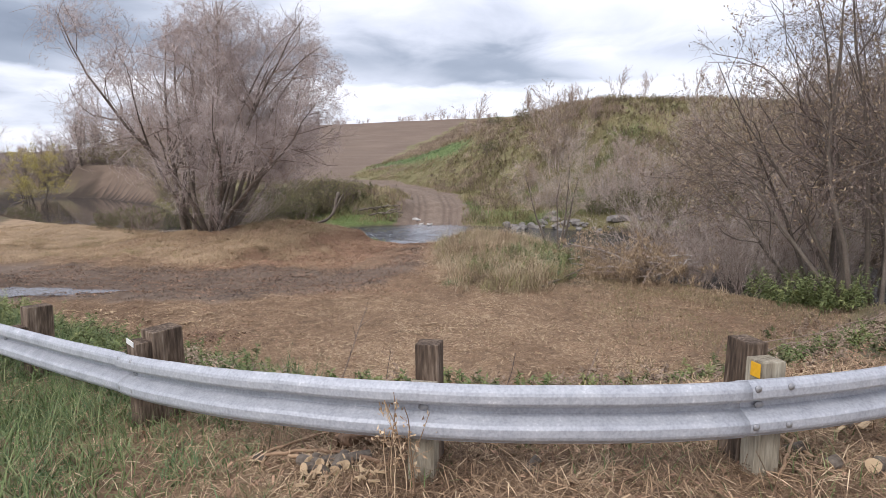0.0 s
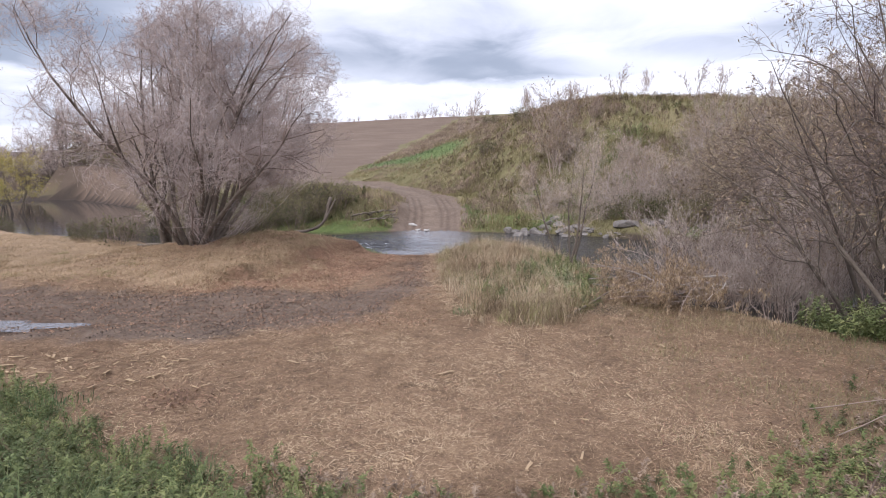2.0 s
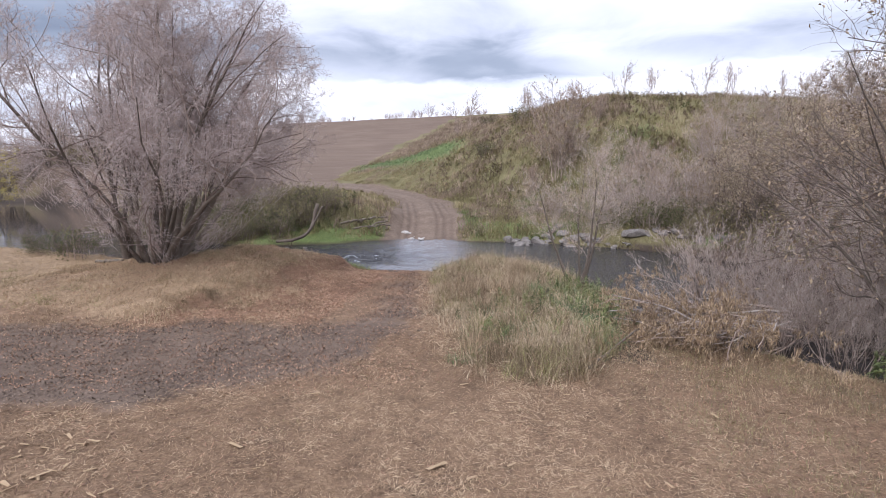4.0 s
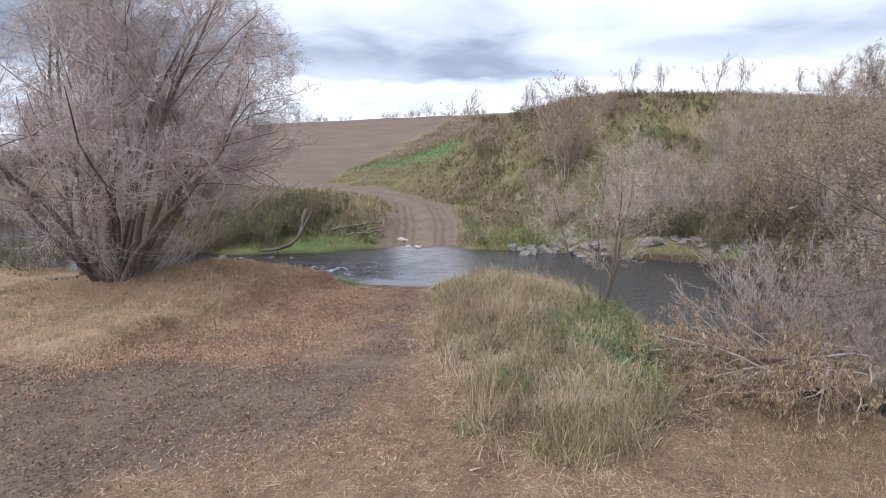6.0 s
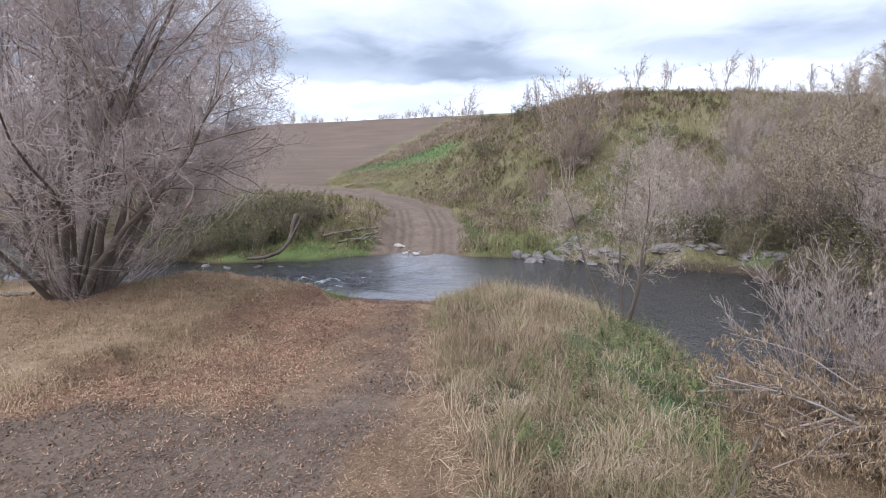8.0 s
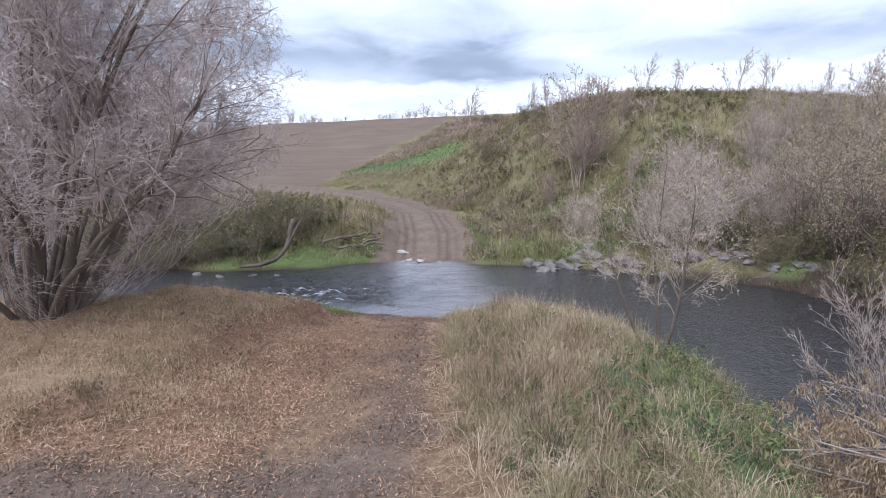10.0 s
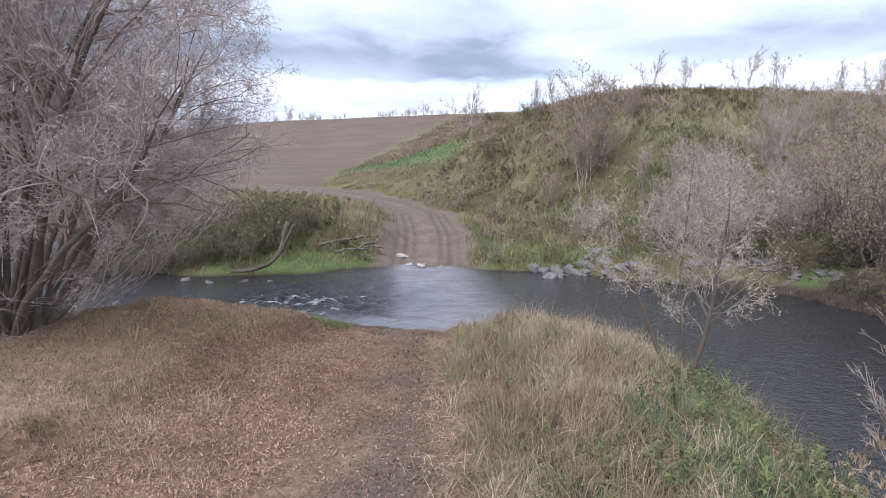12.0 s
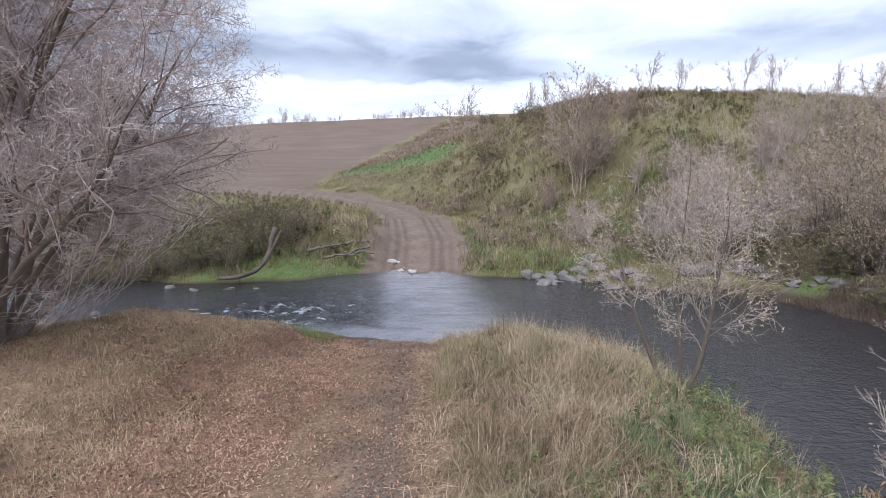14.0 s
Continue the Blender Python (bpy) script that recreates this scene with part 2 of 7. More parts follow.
M_GROUND, M_WATER = ground_material(), water_material()
M_STRAW = material("straw", [(0.12, (0.145, 0.092, 0.058)), (0.5, (0.38, 0.262, 0.163)), (0.9, (0.67, 0.53, 0.36))], 0.7, 1.2, 30, 0, mixes=(0.7, 0.25, 0.05))
M_LEAF = material("fallen_leaf", [(0.12, (0.14, 0.088, 0.061)), (0.4, (0.31, 0.19, 0.128)), (0.65, (0.45, 0.285, 0.19)), (0.95, (0.59, 0.42, 0.29))], 0.75, 1.0, 30, 0, mixes=(0.7, 0.25, 0.05))
M_TALL = material("dry_tall_grass", [(0.0, (0.09, 0.066, 0.044)), (0.3, (0.24, 0.18, 0.115)), (0.6, (0.43, 0.338, 0.225)), (0.95, (0.70, 0.59, 0.44))], 0.75, 0.9, 20, 0, mixes=(0.55, 0.4, 0.05))
M_GREEN = material("green_grass", [(0.1, (0.065, 0.095, 0.035)), (0.5, (0.155, 0.21, 0.08)), (0.95, (0.33, 0.335, 0.18))], 0.65, 1.2, 20, 0, mixes=(0.65, 0.3, 0.05))
M_SHORT = material("short_tan_grass", [(0.1, (0.13, 0.098, 0.06)), (0.36, (0.30, 0.226, 0.14)), (0.6, (0.48, 0.362, 0.23)), (0.9, (0.70, 0.56, 0.39))], 0.75, 0.7, 20, 0, mixes=(0.5, 0.45, 0.05))
M_HILL = material("hill_grass", [(0.15, (0.155, 0.118, 0.078)), (0.36, (0.20, 0.182, 0.088)), (0.52, (0.29, 0.252, 0.130)), (0.7, (0.41, 0.335, 0.212)), (0.95, (0.57, 0.479, 0.342))], 0.8, 0.16, 2.0, 0, mixes=(0.4, 0.45, 0.15))
M_BARK = material("willow_bark", [(0.2, (0.065, 0.052, 0.043)), (0.5, (0.14, 0.115, 0.095)), (0.8, (0.26, 0.22, 0.185))], 0.9, 4, 30, 0.6, mixes=(0.2, 0.4, 0.4))
M_TWIG = material("bare_twig", [(0.1, (0.27, 0.215, 0.20)), (0.5, (0.45, 0.38, 0.36)), (0.9, (0.63, 0.555, 0.525))], 0.8, 1.0, 20, 0, mixes=(0.7, 0.25, 0.05))
M_DARKTWIG = material("dark_twig", [(0.1, (0.08, 0.058, 0.05)), (0.5, (0.17, 0.13, 0.115)), (0.9, (0.30, 0.245, 0.215))], 0.8, 1.0, 20, 0, mixes=(0.7, 0.25, 0.05))
M_DRYLEAF = material("clinging_leaf", [(0.1, (0.20, 0.125, 0.085)), (0.5, (0.34, 0.245, 0.155)), (0.9, (0.48, 0.39, 0.23))], 0.7, 1.0, 20, 0, mixes=(0.8, 0.15, 0.05))
M_YELLEAF = material("yellow_leaf", [(0.1, (0.30, 0.24, 0.07)), (0.5, (0.50, 0.42, 0.12)), (0.9, (0.62, 0.55, 0.24))], 0.7, 1.0, 20, 0, mixes=(0.8, 0.15, 0.05))
M_STONE = material("river_stone", [(0.3, (0.10, 0.092, 0.086)), (0.5, (0.225, 0.207, 0.193)), (0.7, (0.38, 0.355, 0.33))], 0.8, 3, 25, 0.5, mixes=(0.1, 0.5, 0.4))
M_PALESTONE = material("bleached_stone", [(0.3, (0.34, 0.32, 0.30)), (0.5, (0.52, 0.50, 0.48)), (0.7, (0.70, 0.68, 0.66))], 0.8, 3, 25, 0.5, mixes=(0.1, 0.5, 0.4))
M_LOG = material("weathered_log", [(0.3, (0.10, 0.082, 0.068)), (0.5, (0.20, 0.17, 0.14)), (0.75, (0.34, 0.30, 0.255))], 0.85, 5, 40, 0.6, mixes=(0.2, 0.4, 0.4))
M_CHIP = material("fresh_wood", [(0.1, (0.42, 0.30, 0.18)), (0.5, (0.62, 0.49, 0.33)), (0.9, (0.78, 0.68, 0.52))], 0.7, 8, 60, 0.2, mixes=(0.5, 0.3, 0.2))
M_POST = material("creosoted_timber", [(0.34, (0.036, 0.026, 0.02)), (0.48, (0.10, 0.072, 0.053)), (0.58, (0.20, 0.15, 0.112)), (0.7, (0.34, 0.28, 0.225))], 0.9, 5, 30, 0.8, attr="", mixes=(0, 0.5, 0.5), stretch=(2.2, 2.2, 0.25))
M_BLOCK = material("weathered_timber", [(0.34, (0.13, 0.11, 0.08)), (0.5, (0.29, 0.255, 0.195)), (0.68, (0.46, 0.42, 0.335))], 0.9, 5, 30, 0.8, attr="", mixes=(0, 0.5, 0.5), stretch=(2.2, 2.2, 0.25))
M_STEEL = material("galvanised_steel", [(0.32, (0.30, 0.315, 0.355)), (0.5, (0.41, 0.43, 0.475)), (0.62, (0.48, 0.50, 0.54)), (0.72, (0.64, 0.66, 0.69))], 0.62, 9.0, 70, 0.03, attr="", mixes=(0, 0.45, 0.55), metal=0.25, spec=0.4)
M_BOLT = material("bolt_steel", [(0.3, (0.26, 0.265, 0.28)), (0.7, (0.44, 0.45, 0.47))], 0.5, 10, 60, 0.2, attr="", mixes=(0, 0.5, 0.5), metal=0.8, spec=0.5)
M_YELLOW = material("yellow_reflector", [(0.3, (0.62, 0.32, 0.02)), (0.7, (0.80, 0.45, 0.03))], 0.35, 8, 60, 0, attr="", mixes=(0, 0.5, 0.5), spec=0.5)
M_WHITE = material("white_sheeting", [(0.3, (0.62, 0.62, 0.60)), (0.7, (0.80, 0.80, 0.79))], 0.45, 8, 60, 0, attr="", mixes=(0, 0.5, 0.5), spec=0.4)
M_DEADLEAF = material("dead_leaf", [(0.1, (0.14, 0.10, 0.07)), (0.5, (0.27, 0.20, 0.135)), (0.9, (0.44, 0.35, 0.235))], 0.75, 1.0, 20, 0, mixes=(0.8, 0.15, 0.05))
M_MAUVELEAF = material("mauve_leaf", [(0.1, (0.34, 0.255, 0.235)), (0.5, (0.50, 0.39, 0.355)), (0.9, (0.64, 0.52, 0.47))], 0.75, 1.0, 20, 0, mixes=(0.8, 0.15, 0.05))
M_OLIVE = material("olive_weed", [(0.1, (0.129, 0.129, 0.0582)), (0.5, (0.252, 0.235, 0.106)), (0.9, (0.403, 0.358, 0.185))], 0.8, 0.5, 5, 0, mixes=(0.6, 0.3, 0.1))
M_PALETWIG = material("pale_twig", [(0.1, (0.29, 0.235, 0.205)), (0.5, (0.46, 0.385, 0.345)), (0.9, (0.62, 0.54, 0.48))], 0.8, 1.0, 20, 0, mixes=(0.7, 0.25, 0.05))
M_MIDTWIG = material("grey_twig", [(0.1, (0.185, 0.14, 0.115)), (0.5, (0.345, 0.272, 0.232)), (0.9, (0.53, 0.435, 0.38))], 0.8, 1.0, 20, 0, mixes=(0.7, 0.25, 0.05))
M_BUFFLEAF = material("buff_leaf", [(0.1, (0.205, 0.184, 0.0918)), (0.4, (0.378, 0.308, 0.194)), (0.7, (0.508, 0.405, 0.302)), (0.95, (0.648, 0.54, 0.421))], 0.75, 0.6, 8, 0, mixes=(0.6, 0.3, 0.1))
M_DARKOLIVE = material("dark_olive_weed", [(0.1, (0.052, 0.058, 0.025)), (0.5, (0.118, 0.128, 0.053)), (0.9, (0.24, 0.228, 0.105))], 0.8, 0.5, 5, 0, mixes=(0.6, 0.3, 0.1))
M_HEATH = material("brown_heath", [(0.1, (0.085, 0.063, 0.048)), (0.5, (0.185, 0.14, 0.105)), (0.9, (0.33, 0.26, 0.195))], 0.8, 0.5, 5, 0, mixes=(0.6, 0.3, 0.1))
M_DRYWEED = material("dry_weed", [(0.1, (0.168, 0.123, 0.0952)), (0.5, (0.302, 0.23, 0.174)), (0.9, (0.47, 0.37, 0.28))], 0.8, 0.6, 8, 0, mixes=(0.6, 0.3, 0.1))
M_MOSS = material("creek_moss", [(0.1, (0.13, 0.167, 0.054)), (0.5, (0.248, 0.302, 0.0972)), (0.9, (0.389, 0.41, 0.173))], 0.75, 1.0, 10, 0, mixes=(0.6, 0.3, 0.1))
M_WEED = material("green_weed", [(0.05, (0.17, 0.12, 0.07)), (0.3, (0.085, 0.10, 0.042)), (0.55, (0.155, 0.195, 0.075)), (0.95, (0.32, 0.325, 0.14))], 0.6, 1.5, 15, 0, mixes=(0.65, 0.3, 0.05))
M_LUSH = material("lush_grass", [(0.1, (0.05, 0.083, 0.038)), (0.5, (0.115, 0.175, 0.078)), (0.95, (0.24, 0.295, 0.14))], 0.6, 1.2, 20, 0, mixes=(0.65, 0.3, 0.05))
M_BRANCH = material("pale_willow_branch", [(0.2, (0.16, 0.135, 0.12)), (0.5, (0.29, 0.255, 0.235)), (0.8, (0.47, 0.43, 0.40))], 0.85, 3, 30, 0.3, mixes=(0.5, 0.3, 0.2))
M_CLUMP = material("weed_clump", [(0.05, (0.171, 0.137, 0.1)), (0.3, (0.262, 0.205, 0.148)), (0.5, (0.217, 0.205, 0.0969)), (0.7, (0.331, 0.285, 0.148)), (0.95, (0.524, 0.433, 0.302))], 0.8, 0.4, 5, 0, mixes=(0.75, 0.2, 0.05))
M_CLOD = material("track_clod", [(0.1, (0.085, 0.064, 0.053)), (0.5, (0.18, 0.138, 0.112)), (0.9, (0.30, 0.235, 0.19))], 0.9, 1.0, 30, 0, mixes=(0.7, 0.25, 0.05))
M_SHRUB = material("shrub_twig", [(0.1, (0.135, 0.10, 0.085)), (0.5, (0.285, 0.222, 0.19)), (0.9, (0.48, 0.39, 0.345))], 0.8, 1.0, 20, 0, mixes=(0.7, 0.25, 0.05))
M_BRUSHSTICK = material("split_branch", [(0.1, (0.156, 0.0975, 0.065)), (0.5, (0.312, 0.202, 0.13)), (0.9, (0.52, 0.377, 0.247))], 0.85, 6, 40, 0.5, mixes=(0.5, 0.3, 0.2))
M_BRUSHLEAF = material("brush_leaf", [(0.1, (0.163, 0.115, 0.075)), (0.5, (0.312, 0.225, 0.144)), (0.9, (0.525, 0.406, 0.263))], 0.75, 1.0, 20, 0, mixes=(0.8, 0.15, 0.05))


# ---- mesh helpers ----
def mesh_object(name, V, F, mat, parent=None, label="", smooth=False, attrs=None):
    """One mesh object from vertex and face arrays (all faces with the same number of corners, or a list of such arrays)."""
    Fs = [np.asarray(f, np.int32) for f in (F if isinstance(F, list) else [F]) if len(f)]
    V = np.asarray(V, np.float32)
    me = bpy.data.meshes.new(name)
    loops = np.concatenate([f.ravel() for f in Fs])
    sizes = np.concatenate([np.full(len(f), f.shape[1], np.int32) for f in Fs])
    starts = np.concatenate([[0], np.cumsum(sizes)[:-1]]).astype(np.int32)
    me.vertices.add(len(V)); me.vertices.foreach_set("co", V.ravel())
    me.loops.add(len(loops)); me.loops.foreach_set("vertex_index", loops)
    me.polygons.add(len(sizes)); me.polygons.foreach_set("loop_start", starts)
    me.polygons.foreach_set("use_smooth", np.full(len(sizes), smooth, bool))
    me.update(calc_edges=True)
    for key, val in (attrs or {}).items():
        a = me.attributes.new(key, "FLOAT", "POINT")
        a.data.foreach_set("value", np.asarray(val, np.float32))
    me.materials.append(mat)
    ob = new(name, me)
    if parent is not None:
        ob.parent = parent
    if label:
        ob["label"] = label
    return ob


def part(name, bm, mat, parent, label="", smooth=False):
    """A bmesh linked as one mesh object under a thing or a part."""
    me = bpy.data.meshes.new(name)
    bm.to_mesh(me)
    bm.free()
    me.materials.append(mat)
    if smooth:
        me.polygons.foreach_set("use_smooth", np.ones(len(me.polygons), bool))
    ob = new(name, me)
    if parent is not None:
        ob.parent = parent
    if label:
        ob["label"] = label
    return ob


def empty(name, x, y, z, turn=0.0, label="", category="", group="", kind=""):
    ob = new(name)
    ob.matrix_basis = pose(x, y, z, 0, 0, turn)
    return tagged(ob, label, category, group, kind)


def lattice(x, y, seed=0):
    """Smooth value noise in the plane, 0 to 1."""
    xi, yi = np.floor(x).astype(np.int64), np.floor(y).astype(np.int64)
    fx, fy = x - xi, y - yi
    fx, fy = fx * fx * (3 - 2 * fx), fy * fy * (3 - 2 * fy)

    def h(i, j):
        n = (i * 374761393 + j * 668265263 + seed * 974634541) & 0xFFFFFFFF
        n = ((n ^ (n >> 13)) * 1274126177) & 0xFFFFFFFF
        return ((n ^ (n >> 16)) & 0xFFFF) / 65535.0
    return (h(xi, yi) * (1 - fx) + h(xi + 1, yi) * fx) * (1 - fy) + (h(xi, yi + 1) * (1 - fx) + h(xi + 1, yi + 1) * fx) * fy


def fbm(x, y, size, seed=0, octaves=3):
    v, a, s = 0.0, 0.5, 1.0 / size
    for k in range(octaves):
        v = v + a * (lattice(x * s, y * s, seed + k) - 0.5)
        a, s = a * 0.5, s * 2.03
    return v


def smooth01(t):
    t = np.clip(t, 0, 1)
    return t * t * (3 - 2 * t)


def along(x, y, line):
    """Distance to a polyline of (x, y, half width), less the half width there, and how far along it (0 to 1)."""
    best, where = np.full(np.shape(x), 1e9), np.zeros(np.shape(x))
    n = len(line) - 1
    for k in range(n):
        (ax, ay, aw), (bx, by, bw) = line[k], line[k + 1]
        dx, dy = bx - ax, by - ay
        t = np.clip(((x - ax) * dx + (y - ay) * dy) / (dx * dx + dy * dy), 0, 1)
        d = np.hypot(x - ax - t * dx, y - ay - t * dy) - (aw + t * (bw - aw))
        where = np.where(d < best, (k + t) / n, where)
        best = np.minimum(d, best)
    return best, where


# ---- the lie of the land ----
CREEK = [(-115, 98, 4), (-62, 84, 5.5), (-46, 65, 7.5), (-31, 46, 6.5), (-21, 36.5, 4.0), (-13, 34.3, 3.5), (-7, 34.6, 4.0), (-3, 35.2, 5.6), (3, 34.3, 4.9),
         (8.2, 31, 5.0), (10.2, 26, 5.0), (10.6, 22.5, 5.8), (12.0, 19.2, 4.7), (15.2, 14, 3.2), (18, 5, 3.2), (20, -8, 3.2), (23, -40, 3.2)]
TRACK = [(-32, 20.5, 1.5), (-18, 16.8, 2.4), (-11, 15.7, 2.8), (-6.5, 16.1, 2.8), (-3.7, 17.0, 1.9), (-2.0, 19.2, 0.85), (-1.65, 22.3, 0.75), (-1.8, 26, 0.7), (-2.3, 30, 1.2),
         (-2.25, 39, 2.5), (-2.4, 46, 2.7), (-3.3, 53, 2.3), (-6.5, 60, 2.1), (-12, 66, 2.3), (-22, 71, 2.2), (-45, 79, 1.7)]


def rail_y(x):
    """The curved line of the guard rail's front, along the road's edge."""
    u = np.asarray(x, float) - 0.9
    left = np.where(u > -2.5, 0.15 * u * u, 0.15 * 6.25 + 0.6 * (-u - 2.5))
    right = np.where(u < 3.0, 0.115 * u * u, 0.115 * 9 + 0.69 * (u - 3.0))
    return 2.2 + np.where(u < 0, left, right)


def rail_top(x):
    """Height of the beam's top edge: the road falls away to one side."""
    return np.interp(x, [-6, -3.2, -2.3, -1.57, -1.0, -0.26, 0.4, 1.1, 3, 6], [2.28, 2.42, 2.47, 2.525, 2.60, 2.67, 2.70, 2.71, 2.69, 2.66])


def creek(x, y):
    return along(x, y, CREEK)[0] + 0.9 * fbm(x, y, 2.6, 5)


def ford_cut(x):
    """1 where the track cuts through the banks."""
    return np.exp(-((x + 2.6) / 2.8) ** 4)


def height(x, y):
    x, y = np.asarray(x, float), np.asarray(y, float)
    d, where = along(x, y, CREEK)
    d = d + 0.9 * fbm(x, y, 2.6, 5)
    # which side: beyond the creek as seen from the road
    line = np.interp(x, [-75, -47, -31, -21, -13, -3, 3, 8.2, 10.2], [105, 64, 45, 35.5, 34.3, 35.2, 34.3, 31, 26])
    far = (y > line) | ((x > 10.2) & (x > np.interp(y, [-40, -8, 5, 14, 20, 26], [23, 20, 18, 15.2, 12.0, 10.2])))
    # near side: the mown flat, the hummock of tall grass and the bank mound under the willow
    near = 0.42 + 0.10 * fbm(x, y, 4, 11) + 0.30 * np.exp(-((x - 2.0) / 2.2) ** 2 - ((y - 17.5) / 3.0) ** 2) + 0.36 * np.exp(-((x - 1.5) / 1.8) ** 2 - ((y - 24.5) / 4.0) ** 2)
    ridge = np.exp(-((x + 8.0) / 2.6) ** 2 - ((y - 26.6) / np.where(y > 26.6, 1.9, 4.0)) ** 2)
    knoll = np.exp(-((x + 12.2) / 3.2) ** 2 - ((y - 24.9) / np.where(y > 24.9, 2.4, 3.4)) ** 2)
    lip = smooth01((np.interp(y, [19, 20.4, 25.4, 28], [-7.8, -7.0, -5.0, -4.4]) + 0.8 * fbm(x, y, 1.6, 15) - x) / 0.55)
    near = near + 0.60 * ridge + 0.26 * knoll + 0.34 * lip * smooth01((y - 18.6) / 2.2) * smooth01((29.5 - y) / 2.5) * smooth01((x + 17) / 5) + 0.42 * np.abs(fbm(x, y, 1.1, 17)) * smooth01((-3 - x) / 3)
    near = near + 0.35 * smooth01((-13 - x) / 10)
    # road embankment
    toe = 7.4 + np.where(x > 0, 0.09, 0.058) * x * x / (1 + np.abs(x) / 40)
    edge = rail_y(x) + 0.7
    e = smooth01((y - edge) / np.maximum(toe - edge, 1.0))
    near = near * e + (2.17 - 0.085 * np.clip(0.4 - x, 0, 3.2) + 0.05 * fbm(x, y, 1.0, 21)) * (1 - e)
    # far side: bank, rising field, hill
    yy = np.clip(y - 42, -30, 130)
    land = 1.0 + 0.06 * yy + 0.0006 * yy * np.abs(yy)
    land = np.maximum(land, 0.9)
    land = 0.9 + (land - 0.9) * (1 - 0.45 * smooth01((-35 - x) / 110))
    land = land + 0.036 * (np.clip(x, -40, 30) + 40) * smooth01((y - 90) / 80)
    land = land - 0.02 * np.maximum(y - 175, 0)
    land = np.maximum(land, 0.6 - 0 * land)
    dd = np.hypot(np.maximum(15 - x, 0) * np.interp(y, [46, 52, 60, 66, 73, 85], [1.7, 1.6, 1.12, 0.84, 0.70, 0.66]), np.maximum(59 - y, 0))
    hill = 8.7 * smooth01(1 - dd / 21.5) ** 0.9 * smooth01((120 - y) / 45) * (1 - 0.5 * smooth01((x - 24) / 45))
    hill = hill * smooth01((y - 8) / 30)
    land = land + 1.1 * np.exp(-((x + 10) / 6.0) ** 4 - ((y - 45) / 4.0) ** 2) * (1 - ford_cut(x))
    other = land + hill + 0.5 * fbm(x, y, 7, 31) * smooth01((d - 1) / 6) + 1.0 * smooth01((x - 12) / 8) * smooth01((40 - y) / 10)
    z = np.where(far, other, near)
    ford = np.exp(-((x + 2.4) / 2.6) ** 4)
    reach = np.where(far, 2.4 + 5.0 * ford, 1.5 + 2.5 * ford)
    up = np.clip(d / reach, 0, 1)
    z = np.where(d > 0, z * (0.35 * up + 0.65 * smooth01(up)) + 0.0, -0.55 * smooth01(-d / 2.2))
    # low shelf at the foot of the eroded bank
    shelf = np.exp(-((x + 8.5) / 4.6) ** 6) * far * (1 - ford)
    low = 0.12 * smooth01(d / 0.4) + 0.72 * np.clip(d / 2.8, 0, 1) + (other - 0.84) * smooth01((d - 2.6) / 1.2)
    z = np.where(d > 0, z * (1 - shelf) + low * shelf, z)
    # wheel ruts of the track
    td, _ = along(x, y, [(a, b, 0.0) for a, b, _ in TRACK])
    lines = np.exp(-((np.abs(td) - 1.25) / 0.16) ** 2) + 0.8 * np.exp(-((np.abs(td) - 0.75) / 0.14) ** 2) + 0.7 * np.exp(-((np.abs(td) - 1.75) / 0.16) ** 2)
    rut = np.where(y > 33, lines, np.exp(-((np.abs(td) - 0.85) / 0.24) ** 2))
    z = z - 0.07 * rut * (d > 0) * np.where(y > 33, 1.3, 0.65 + 1.3 * fbm(x, y, 2.0, 41)) + np.where((y > 33) & (np.abs(td) < 2.6), 0.0, 0.014) * fbm(0.8 * x + 0.6 * y, 0.8 * y - 0.6 * x, 0.5, 43)
    # puddle hollow in the track
    z = z - 0.16 * np.exp(-((x + 12.2) / 1.9) ** 2 - ((y - 14.7) / 0.8) ** 2)
    return z


